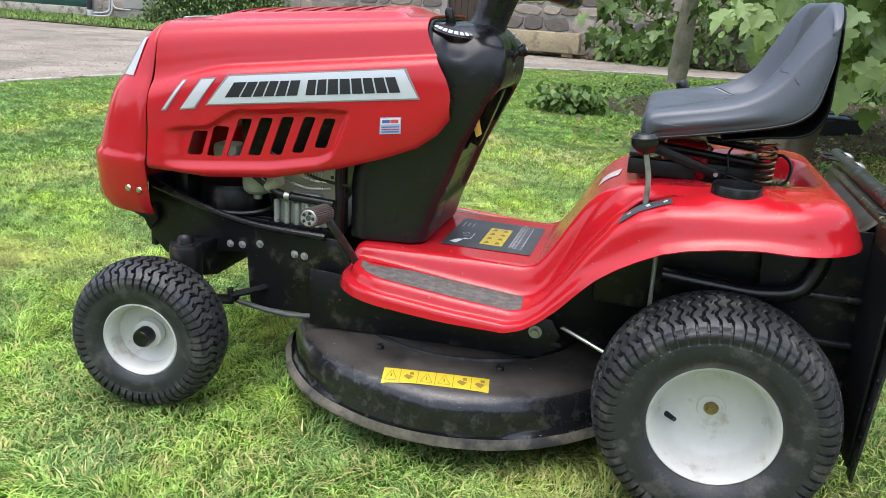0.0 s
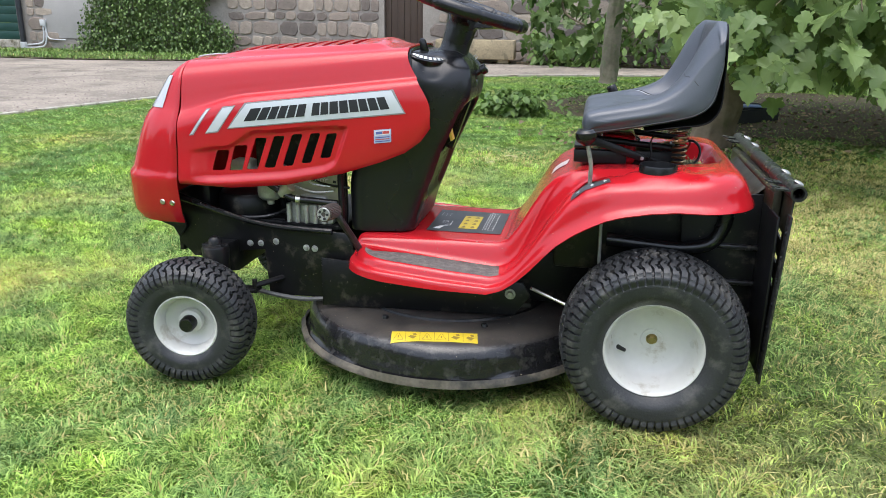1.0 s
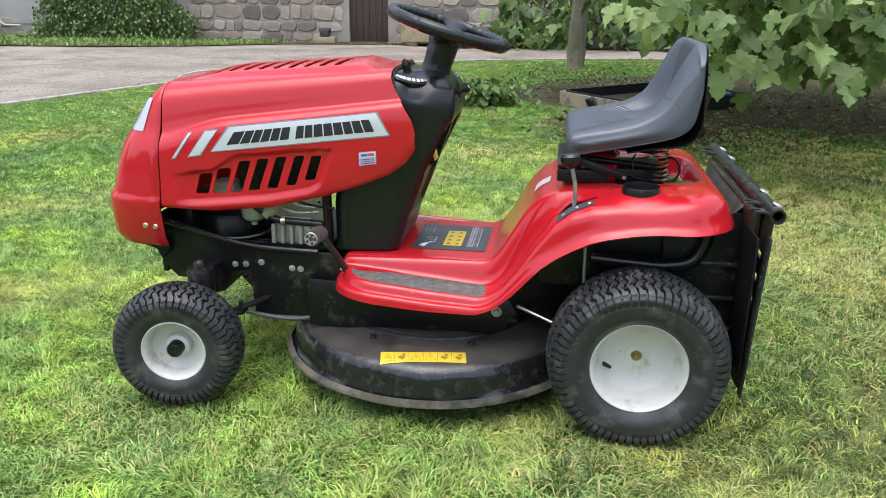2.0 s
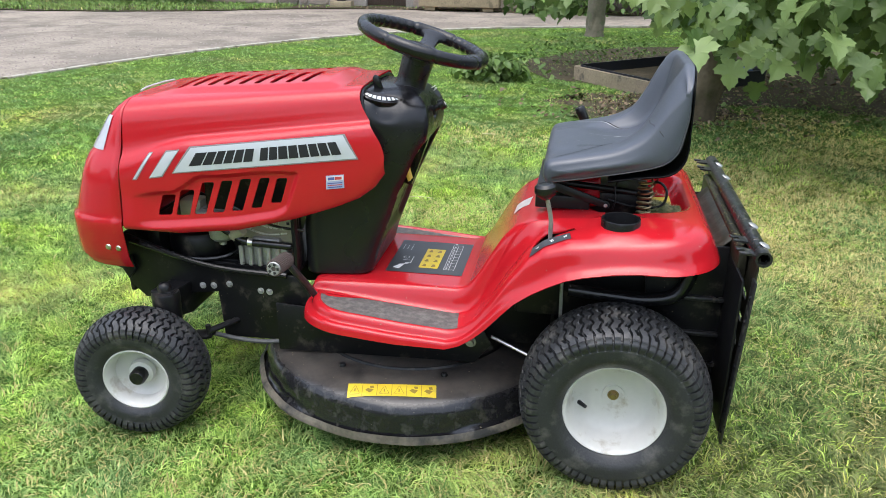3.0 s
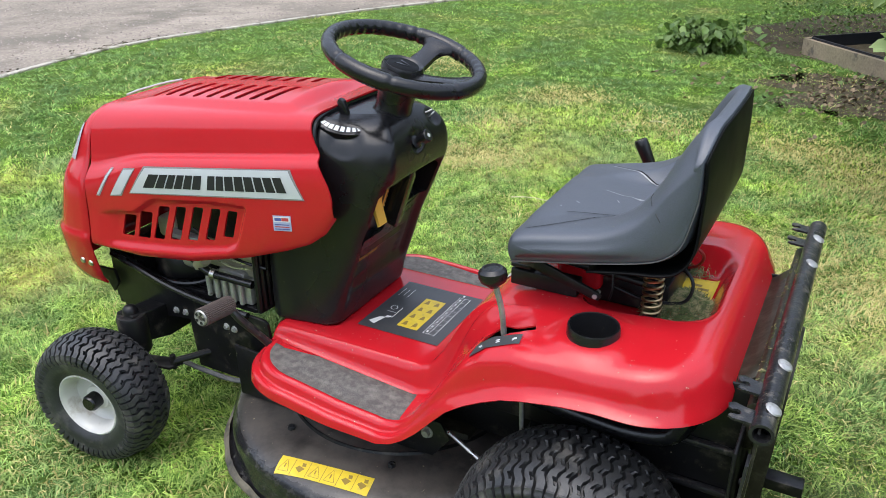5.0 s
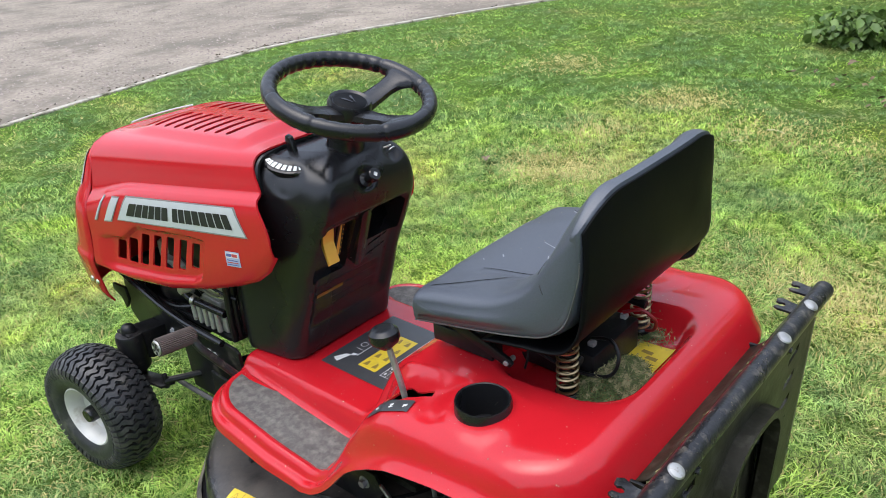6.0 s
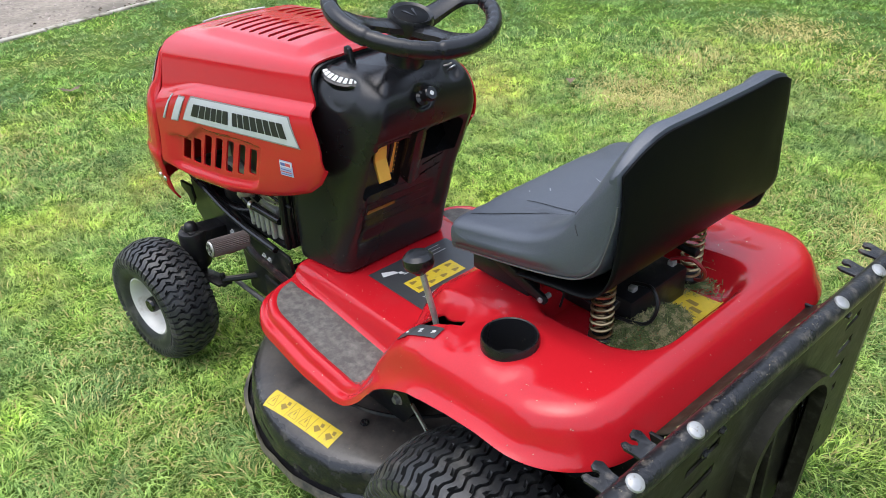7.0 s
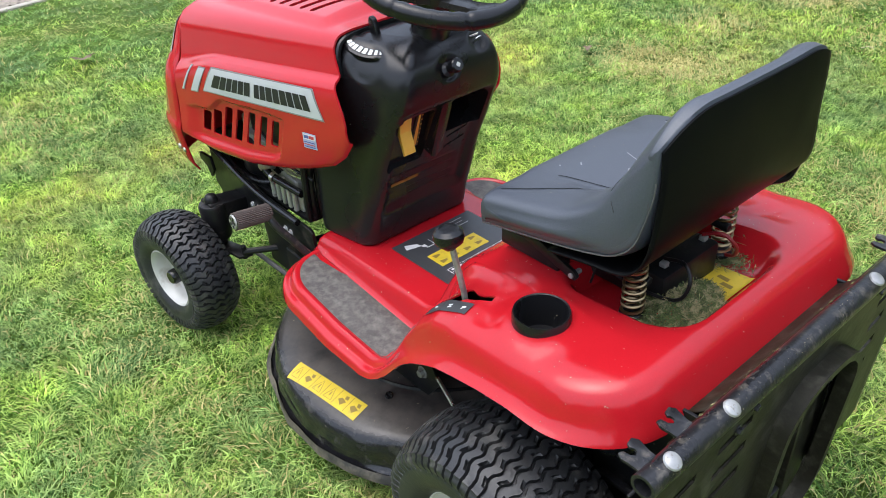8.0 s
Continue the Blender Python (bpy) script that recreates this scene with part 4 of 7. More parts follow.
part("hood_gap_shade", bm, DASH, mower)


# console: level sections from foot to top
def console_ring(z, x0, x1, w0, w1, n=6):
    pts = []
    base = rounded(0, 1, -1, 1, .2, n)
    for u, v in base:
        w = w0 + (w1 - w0) * smooth(.25, 1.0, u)
        pts.append((x0 + (x1 - x0) * u, v * w, z))
    return pts


CONSOLE = [(.386, -.800, -.640, .165, .145), (.392, -.805, -.630, .170, .150), (.45, -.805, -.613, .170, .148), (.52, -.805, -.586, .170, .146), (.59, -.790, -.560, .170, .143),
           (.65, -.765, -.532, .172, .142), (.70, -.745, -.509, .174, .140), (.745, -.735, -.490, .176, .138), (.785, -.720, -.486, .176, .132), (.815, -.712, -.492, .170, .122),
           (.838, -.705, -.508, .158, .105), (.852, -.700, -.528, .140, .085), (.860, -.695, -.545, .110, .060)]
slope = Matrix.Translation((-.521, -.010, .683)) @ Matrix.Rotation(radians(20), 4, "Y")


def evenly(ring, count):
    """A closed line drawn again with evenly spaced points."""
    P = np.array(ring + ring[:1])
    run = np.concatenate([[0], np.cumsum(np.linalg.norm(np.diff(P, axis=0), axis=1))])
    at = np.linspace(0, run[-1], count + 1)[:-1]
    return np.stack([np.interp(at, run, P[:, k]) for k in range(3)], 1)


def plateau(v, lo, hi, soft):
    return smooth(lo - soft, lo + soft, v) * (1 - smooth(hi - soft, hi + soft, v))


def console_shape(p):
    """The rear face set back under a brow, shallow steps at its foot, and dishes round the knob and the throttle."""
    u = slope.inverted() @ p
    back = smooth(-.055, -.030, u.x)
    deep = .012 * plateau(u.y, -.106, .112, .010) * plateau(u.z, -.225, .050, .010)
    step = ((u.z + .30) / .024) % 1.0
    deep += .0045 * smooth(0, .85, step) * (1 - smooth(.9, 1, step)) * plateau(u.y, -.095, .080, .006) * plateau(u.z, -.215, -.125, .004)
    q = p - (slope.to_3x3() @ Vector((1, 0, 0))) * deep * back
    for c, r, d in (((-.497, -.012, .800), .030, .010), ((-.578, -.140, .822), .042, .008), ((-.512, .075, .822), .028, .007)):
        away = (p - Vector(c)).length
        q.z -= d * (1 - smooth(r * .45, r, away))
        q.x -= d * .7 * (1 - smooth(r * .45, r, away))
    return q


levels = catmull([(x0, x1, w0, w1, z) for z, x0, x1, w0, w1 in CONSOLE], 131)
bm = loft([[console_shape(Vector(p)) for p in evenly(console_ring(z, x0, x1, w0, w1), 132)] for x0, x1, w0, w1, z in levels])
console = part("console", bm, DASH, mower, "black moulded plastic steering console", angle=50)
cutters = bmesh.new()
prism(rounded(-.118, -.020, -.105, .035, .012), -.030, .08, cutters, "x", at=slope)
cut(console, cutters)
cutters = prism(rounded(.020, .116, -.052, .040, .012), -.085, .08, axis="x", at=slope)
cut(console, cutters)
cutters = bmesh.new()
for k in range(2):
    z = -.075 - k * .030
    prism([(.040, z), (.094, z + .016), (.094, z + .022), (.040, z + .006)], -.030, .06, cutters, "x", at=slope)
cut(console, cutters)


def console_part(name, bm, material, parent=None, label=""):
    bm.transform(slope)
    return part(name, bm, material, parent or console, label)


bm = prism([(-.030, .024), (-.025, .025), (-.021, -.016), (.006, -.052), (.001, -.058), (-.027, -.022)], -.090, -.062, axis="y", bevel=.0012)
console_part("parking_brake_lever", bm, YELPLASTIC, label="bent yellow plastic lever")
console_part("brake_scale", box((-.0295, -.046, -.075), (-.0270, -.028, .022), .001), INK)
bm = bmesh.new()
prism([(-.044, -.070), (-.034, -.070), (-.036, .012), (-.040, .012)], -.0268, -.0262, bm, "x")
for k in range(7):
    box((-.0268, -.032, -.066 + k * .012), (-.0262, -.0295, -.063 + k * .012), 0, bm)
console_part("brake_marks", bm, YELPLASTIC)
console_part("divider_rib", prism(rounded(-.012, .014, -.096, .050, .012), -.03, .003, axis="x", bevel=.004), DASH)

part("console_label", laid(surface_of(console), [(-.5, -.10, .535), (-.5, -.025, .535), (-.5, -.025, .547), (-.5, -.10, .547)], (-1, 0, 0), .001, 4, 2), SIGN, console)

# throttle: slotted quadrant with a white scale
tm = Matrix.Translation((-.600, -.112, .848)) @ Matrix.Rotation(radians(14), 4, "Z") @ Matrix.Rotation(radians(27), 4, "X") @ Matrix.Rotation(radians(10), 4, "Y")
crescent = [(-.056 * math.cos(radians(a)), -.034 * math.sin(radians(a))) for a in range(0, 181, 12)]
bm = prism(crescent + [(.050, .010), (-.050, .010)], -.018, .004, axis="z", bevel=.005, at=tm)
throttle = part("throttle_quadrant", bm, DASH, console, "black crescent-shaped throttle pod")
outer = [tm @ Vector((-.049 * math.cos(radians(a)), -.028 * math.sin(radians(a)), .0045)) for a in range(22, 159, 8)]
inner = [tm @ Vector((-.040 * math.cos(radians(a)), -.012 * math.sin(radians(a)), .0045)) for a in range(22, 159, 8)]
part("throttle_scale", grid([outer, inner])[0], INK, throttle)
for k in range(8):
    a0, a1 = radians(26 + k * 16), radians(26 + k * 16 + 13 - k * .6)
    quad = [tm @ Vector((-rx * math.cos(a), -ry * math.sin(a), .0052)) for rx, ry, a in ((.048, .027, a0), (.048, .027, a1), (.041, .0135, a1), (.041, .0135, a0))]
    bm = bmesh.new()
    bm.faces.new([bm.verts.new(p) for p in quad])
    part("scale_mark", bm, WHITE, throttle)
bm = prism([(-.012, 0), (.010, 0), (.006, .035), (-.004, .042), (-.011, .034)], -.006, .006, axis="y", bevel=.003, at=Matrix.Translation((-.612, -.085, .852)) @ Matrix.Rotation(radians(-12), 4, "Y"))
part("throttle_lever", bm, DASH, throttle)
# choke knob, ignition key
m = frame_along((-.497, -.012, .795), (-.43, -.012, .835))
choke = part("choke_knob", turned([(0, 0), (.014, 0), (.015, .006), (.008, .010), (.007, .022), (.0135, .026), (.0135, .038), (.0115, .040), (0, .040)], m, 24), DASH, console)
bm = prism([(.0055, 0), (0, .0055), (-.0055, 0), (0, -.0055)], .0402, .0408, axis="z", at=m)
part("knob_symbol", bm, WHITE, choke)
m = frame_along((-.520, .075, .815), (-.49, .080, .85))
key = part("ignition_switch", turned([(0, 0), (.014, 0), (.014, .006), (.010, .009), (0, .009)], m, 20), CHROME, console)
part("key", prism(rounded(-.009, .009, .008, .030, .006), -.0012, .0012, axis="y", at=m), CHROME, key)
bm = tube([(-.505, .078, .842), (-.515, .060, .838), (-.525, .040, .846)], .002, 6)
part("key_ring_chain", bm, CHROME, key)

# steering column and wheel
AX = Vector((.292, 0, .956))
RING = Vector((-.520, 0, .965))
wm = Matrix.Translation(RING) @ Matrix.Rotation(radians(17), 4, "Y")
base = RING - AX * .13
part("steering_column", turned([(0, -.03), (.075, -.03), (.058, -.014), (.046, .002), (.0385, .016), (.0385, .040), (.041, .086), (.040, .094), (.034, .098), (0, .098)], frame_along(base, RING), 32), DASH, mower, "black plastic column cover")
bm = bmesh.new()
turns = 240
rows = []
for k in range(turns):
    a = 2 * math.pi * k / turns
    # plain pads where the spokes meet the ring, a finely bumped grip between them
    near = min(abs((a - c + math.pi) % (2 * math.pi) - math.pi) for c in (0, math.pi / 2, -math.pi / 2))
    pad = 1 - smooth(.34, .37, near)
    seam = 1 - smooth(.012, .03, abs(near - .39))
    grip = .0013 * math.cos(a * 40) * (1 - pad)
    row = []
    for j in range(15):
        b = 2 * math.pi * j / 14
        r = .0150 + grip * max(0.0, -math.cos(b)) + .0012 * pad - .0016 * seam
        row.append(wm @ Vector(((.154 + r * math.cos(b)) * math.cos(a), (.154 + r * math.cos(b)) * math.sin(a), r * 1.08 * math.sin(b))))
    rows.append(row)
grid(rows, True, bm)
bmesh.ops.remove_doubles(bm, verts=bm.verts[:], dist=1e-5)
wheel_ring = part("steering_wheel", bm, DASH, mower, "black plastic steering wheel", angle=60)
hub = turned([(0, -.052), (.036, -.052), (.042, -.045), (.044, -.020), (.040, -.012), (.036, -.014), (.034, -.016), (0, -.016)], wm, 36)
hub = part("steering_hub", hub, DASH, wheel_ring)
part("hub_cap", turned([(0, -.0135), (.030, -.0135), (.033, -.0155), (.033, -.018), (0, -.018)], wm, 36), SHELL, wheel_ring, "round black cap with an embossed mark")
bm = bmesh.new()
for s in (-1, 1):
    prism([(.014, s * .002), (.010, s * .004), (-.014, s * .014), (-.010, s * .006)], -.0134, -.0124, bm, "z", at=wm)
part("cap_mark", bm, DASH, wheel_ring)
for turn in (0, 90, -90):
    sm = wm @ Matrix.Rotation(radians(turn), 4, "Z")
    rings = []
    for r, z, w, h in ((.030, -.034, .026, .011), (.060, -.026, .022, .010), (.095, -.014, .020, .009), (.118, -.006, .024, .010), (.130, -.002, .034, .0115), (.142, 0, .046, .012), (.154, 0, .052, .010)):
        rings.append([sm @ Vector((r, y, z + dz)) for y, dz in ((-w, -h * .5), (-w * .55, -h), (w * .55, -h), (w, -h * .5), (w * .92, h * .55), (w * .5, h * .95), (-w * .5, h * .95), (-w * .92, h * .55))])
    part("spoke", loft(rings), DASH, wheel_ring, angle=50)

# fender pan: sections from the middle to the hem (distance from the middle, height)
PAN_MID = [(-.80, .382), (-.395, .382), (-.37, .392), (-.345, .425), (-.315, .480), (-.285, .530), (-.255, .562), (-.22, .582), (-.15, .595), (0, .605), (.10, .605), (.17, .605)]
PAN_SIDE = [(-.80, .354), (-.735, .352), (-.395, .325), (-.365, .334), (-.335, .360), (-.30, .412), (-.26, .481), (-.22, .538), (-.18, .570), (-.13, .588), (-.06, .597), (.02, .601), (.10, .601), (.17, .601)]
PAN_HEM = [(-.80, .322), (-.735, .318), (-.62, .306), (-.537, .302), (-.40, .300), (-.365, .312), (-.335, .333), (-.304, .362), (-.27, .402), (-.242, .434), (-.205, .464), (-.168, .487), (-.13, .507), (-.094, .519), (-.03, .531), (.027, .537), (.2, .537)]
PAN_WIDE = [(-.80, .350), (-.63, .350), (-.51, .357), (-.42, .355), (-.3, .357), (-.1, .375), (.04, .374)]


def pan_section(x):
    mid, side, hem, wide = (lerp_table(t, x) for t in (PAN_MID, PAN_SIDE, PAN_HEM, PAN_WIDE))
    f = smooth(-.36, -.19, x)
    d = side - hem
    k = wide / .366
    q = wide / .352
    foot = [(0, mid), (.05, mid), (.10, mid), (.15, mid), (.172, mid), (.184, mid - .003), (.194, mid - .35 * (mid - side)), (.201, mid - .75 * (mid - side)), (.210, side + .002), (.22, side), (.26, side), (.292, side), (.304 * q, side + .001),
            (.313 * q, side + .0085), (.320 * q, side + .0095), (.328 * q, side + .003), (.333 * q, side - .27 * d), (.338 * q, side - .34 * d), (.343 * q, side - .38 * d), (.3485 * q, side - .52 * d), (.352 * q, hem)]
    high = [(0, mid), (.05, mid), (.10, mid), (.15, mid), (.172, mid), (.184, mid), (.194, mid), (.201, mid), (.210, mid), (.225, (mid + side) / 2), (.250, side), (.275 * k, side), (.298 * k, side - .002),
            (.316 * k, side - .006), (.330 * k, side - .014), (.3385 * k, side - .025), (.3435 * k, side - .56 * d), (.3465 * k, side - .70 * d), (.351 * k, side - .82 * d), (.3590 * k, side - .93 * d), (.366 * k, hem)]
    return [(a + (c - a) * f, b + (e - b) * f) for (a, b), (c, e) in zip(foot, high)]


def pan_place(x, y, z):
    """The seat well's dent, and the gentle rise to the rear."""
    dx, dy = abs(x - .030) - .045, y - .088
    edge = math.hypot(max(dx, 0), max(dy, 0)) + min(max(dx, dy), 0)
    well = .046 * (1 - smooth(.046, .082, edge))
    boss = .007 * (1 - smooth(.050, .085, math.hypot(x + .015, y - .258)))
    return x, y, z - well + boss + .11 * max(0.0, x - .01) * smooth(.535, .595, z)


def pan_patches():
    """Half the pan in three sheets: along the side, round the rear corner, and across the rear."""
    rows = []
    foot_x = -.63
    for x in [foot_x] + list(np.linspace(-.60, -.42, 7)) + list(np.linspace(-.41, -.10, 32)) + list(np.linspace(-.09, .07, 17)):
        rows.append([pan_place(x, y, z) for y, z in catmull(pan_section(x), 61)])
    # the riser runs on to the front; the footrest turns round its tip
    foot = catmull(pan_section(foot_x), 61)
    j1 = int(np.argmin(abs(foot[:, 0] - .212)))
    riser = []
    for x, drop in [(-.777, .040), (-.7765, .024), (-.774, .011), (-.769, .004), (-.761, .0008), (-.750, 0), (-.72, 0), (-.68, 0), (foot_x, 0)]:
        riser.append([(x, y, z - drop) for y, z in catmull(pan_section(x), 61)[:j1 + 1]])
    py = foot[j1, 0]
    tip = []
    for a in np.radians(np.linspace(0, 90, 25)):
        c, sn = math.cos(a) ** .86, math.sin(a) ** .86
        row = []
        for y, z in foot[j1:]:
            x = foot_x - (y - py) * sn * 1.12
            row.append((x, py + (y - py) * c, z + (lerp_table(PAN_SIDE, x) - lerp_table(PAN_SIDE, foot_x)) * .9))
        tip.append(row)
    sec = catmull(pan_section(.07), 61)
    j0 = int(np.argmin(abs(sec[:, 0] - .232)))
    cy, outer = sec[j0, 0], sec[j0:]
    n = len(outer)
    # the rear has one broad round shoulder that runs out to the hem, with no flange
    plain = outer.copy()
    k0 = int(np.argmin(abs(outer[:, 0] - .285)))
    (ya, za), (yb, zb) = outer[k0], outer[-1]
    for k in range(k0, n):
        t = (k - k0) / (n - 1 - k0)
        a = t * math.pi / 2
        bow = np.array((ya + (yb - ya) * math.sin(a) ** .72, zb + (za - zb) * math.cos(a) ** .72))
        line = np.array((ya + (yb - ya) * t, za + (zb - za) * t))
        plain[k] = .78 * bow + .22 * line
        plain[k] = .58 * plain[k] + .42 * outer[k]
    corner = []
    for a in np.radians(np.linspace(0, 90, 19)):
        f = smooth(0, 1.35, a)
        corner.append([pan_place(.07 + (y - cy) * math.sin(a), cy + (y - cy) * math.cos(a), z) for y, z in outer * (1 - f) + plain * f])
    rear = []
    for j in range(j0, -1, -1):
        rise = sec[j, 1] - sec[j0, 1]
        rear.append([pan_place(.07 + (y - cy), sec[j, 0], z + rise * (1 - smooth(0, .07, y - cy))) for y, z in plain])
    return rows, riser, tip, corner, rear


bm = bmesh.new()
for sheet in pan_patches():
    for s in (-1, 1):
        grid([[(x, s * y, z) for x, y, z in row] for row in sheet], bm=bm)
bmesh.ops.remove_doubles(bm, verts=bm.verts[:], dist=2e-5)
pan = part("fender_pan", bm, RED, mower, "glossy red fender and footrest pan, scuffed", angle=55)
solid(pan, .003)
pan_skin = surface_of(pan)
cutters = prism([(-.208, -.287), (-.192, -.258), (-.172, -.250), (-.150, -.260), (-.135, -.261), (-.118, -.252), (-.113, -.266), (-.135, -.277), (-.155, -.280), (-.165, -.289), (-.187, -.293)], .40, .70, axis="z")
cut(pan, cutters)
cut(pan, rod((-.015, -.258, .50), (-.015, -.258, .70), .0405, seg=40))
DOWN = (0, 0, -1)


def on_pan(name, corners, material, parent=None, lift=.0014, n=14, m=6, label=""):
    return part(name, laid(pan_skin, [(x, y, .72) for x, y in corners], DOWN, lift, n, m), material, parent or pan, label, angle=60)


def build_mat(s):
    """A grip mat over the whole floor of a footrest, round at the tip."""
    lines = []
    reach = [0, .002, .02, .045, .065, .08, .092, .096]
    for x in np.linspace(0, 1, 19):
        lines.append([(-.385 + .012 * u / .096 - (.245 + .012 * u / .096) * x, .2125 + u * (1 + .03 * math.sin(math.pi * x))) for u in reach])
    for a in np.radians(np.linspace(5, 84, 17)):
        lines.append([(-.63 - u * 1.16 * math.sin(a) ** .86, .2125 + u * math.cos(a) ** .86) for u in reach])
    rows = []
    for i, line in enumerate(lines):
        row = []
        for j, (x, y) in enumerate(line):
            hit, _, _, _ = pan_skin.ray_cast(Vector((x, s * y, .46)), Vector(DOWN))
            edge = i in (0, len(lines) - 1) or j in (0, len(line) - 1)
            row.append((x, s * y, (hit.z if hit else .34) + (-.0005 if edge else .0022)))
        rows.append(row)
    bm, _ = grid(rows)
    return part("footrest_mat", bm, MAT, pan, "worn grey grip mat", angle=60)


for s in (-1, 1):
    build_mat(s)
decal = on_pan("instruction_decal", [(-.602, -.110), (-.397, -.108), (-.397, .119), (-.602, .119)], DECAL, label="dark grey instruction decal with yellow warning panel")
on_pan("warning_panel", [(-.520, -.075), (-.468, -.075), (-.468, .062), (-.520, .062)], YELLOW, decal, .0022)
bm = bmesh.new()
for i in range(2):
    for j in range(4):
        x, y = -.506 + i * .025, -.058 + j * .034
        laid(pan_skin, [(x - .007, y - .009, .7), (x + .006, y - .008, .7), (x + .002, y + .008, .7), (x - .003, y + .008, .7)], DOWN, .003, 2, 2, bm)
pieces("warning_sign", bm, SIGN, decal)
bm = bmesh.new()
for i in range(3):
    x = -.452 + i * .014
    laid(pan_skin, [(x, -.078, .7), (x + .0012, -.078, .7), (x + .0012, .10, .7), (x, .10, .7)], DOWN, .0022, 1, 8, bm)
for j in range(9):
    y = -.076 + j * .022
    laid(pan_skin, [(-.452, y, .7), (-.424, y, .7), (-.424, y + .0012, .7), (-.452, y + .0012, .7)], DOWN, .0022, 3, 1, bm)
    laid(pan_skin, [(-.448, y + .008, .7), (-.443, y + .006, .7), (-.442, y + .013, .7), (-.447, y + .015, .7)], DOWN, .0022, 1, 1, bm)
# foot symbol and arrow bars
laid(pan_skin, [(-.588, -.085, .7), (-.570, -.092, .7), (-.560, -.055, .7), (-.574, -.060, .7)], DOWN, .0022, 2, 2, bm)
laid(pan_skin, [(-.562, -.058, .7), (-.554, -.056, .7), (-.548, -.046, .7), (-.562, -.048, .7)], DOWN, .0022, 2, 2, bm)
laid(pan_skin, [(-.548, -.052, .7), (-.546, -.052, .7), (-.546, -.002, .7), (-.548, -.002, .7)], DOWN, .0022, 1, 4, bm)
laid(pan_skin, [(-.572, -.030, .7), (-.550, -.030, .7), (-.550, -.0285, .7), (-.572, -.0285, .7)], DOWN, .0022, 2, 1, bm)
for k in range(10):
    a, b = 2 * math.pi * k / 10, 2 * math.pi * (k + 1) / 10
    laid(pan_skin, [(-.566 + .009 * math.cos(a), -.010 + .009 * math.sin(a), .7), (-.566 + .009 * math.cos(b), -.010 + .009 * math.sin(b), .7),
                    (-.566 + .0075 * math.cos(b), -.010 + .0075 * math.sin(b), .7), (-.566 + .0075 * math.cos(a), -.010 + .0075 * math.sin(a), .7)], DOWN, .0022, 1, 1, bm)
for x, y, w in ((-.590, .045, .040), (-.578, .050, .030), (-.566, .045, .042)):
    laid(pan_skin, [(x, y, .7), (x + .0015, y, .7), (x + .0015, y + w, .7), (x, y + w, .7)], DOWN, .0022, 1, 3, bm)
pieces("decal_mark", bm, WHITE, decal)
on_pan("white_sticker", [(-.272, -.055), (-.232, -.060), (-.228, .000), (-.268, .006)], PAPER, label="greyed white paper sticker")
well = on_pan("well_label", [(.055, .010), (.125, .010), (.125, .095), (.055, .095)], YELLOW, label="yellow warning label in the seat well")
bm = bmesh.new()
for x, y in ((.085, .035), (.085, .065), (.10, .05)):
    laid(pan_skin, [(x - .01, y - .003, .7), (x + .012, y - .006, .7), (x + .012, y + .004, .7), (x - .008, y + .006, .7)], DOWN, .0024, 2, 2, bm)
pieces("label_mark", bm, SIGN, well)

# gear lever with its marked plate
plate = on_pan("gear_plate", [(-.211, -.322), (-.122, -.315), (-.126, -.289), (-.206, -.293)], DECAL, lift=.002)
for ch, x, y in (("N", -.167, -.308), ("R", -.138, -.305), ("F", -.197, -.311)):
    hit, normal, _, _ = pan_skin.ray_cast(Vector((x, y, .8)), Vector(DOWN))
    m = Matrix.Translation(hit + normal * .003) @ normal.to_track_quat("Z", "Y").to_matrix().to_4x4() @ Matrix.Rotation(radians(-8), 4, "Z")
    part("gear_letter", lettering(ch, .0115, m), WHITE, plate)
lever = part("gear_lever", tube([(-.168, -.268, .520), (-.170, -.272, .575), (-.171, -.280, .620), (-.182, -.283, .668), (-.184, -.285, .690)], .0052, 10), RIVET, mower, "bare steel lever with a black knob")
m = frame_along((-.184, -.285, .664), (-.190, -.285, .72))
part("gear_knob", turned([(0, 0), (.008, 0), (.012, .004), (.022, .012), (.025, .020), (.024, .030), (.018, .036), (.014, .0365), (.0135, .035), (0, .035)], m, 28), DASH, lever)

# cup holder
cx, cy, cz = -.015, -.258, .622
bm = turned([(0, -.055), (.036, -.055), (.039, -.01), (.0400, 0), (.0425, .001), (.0440, -.003), (.0445, -.028), (.040, -.034), (.040, -.060), (0, -.060)], Matrix.Translation((cx, cy, cz)), 40)
part("cup_holder", bm, DASH, mower, "black plastic cup holder ring")

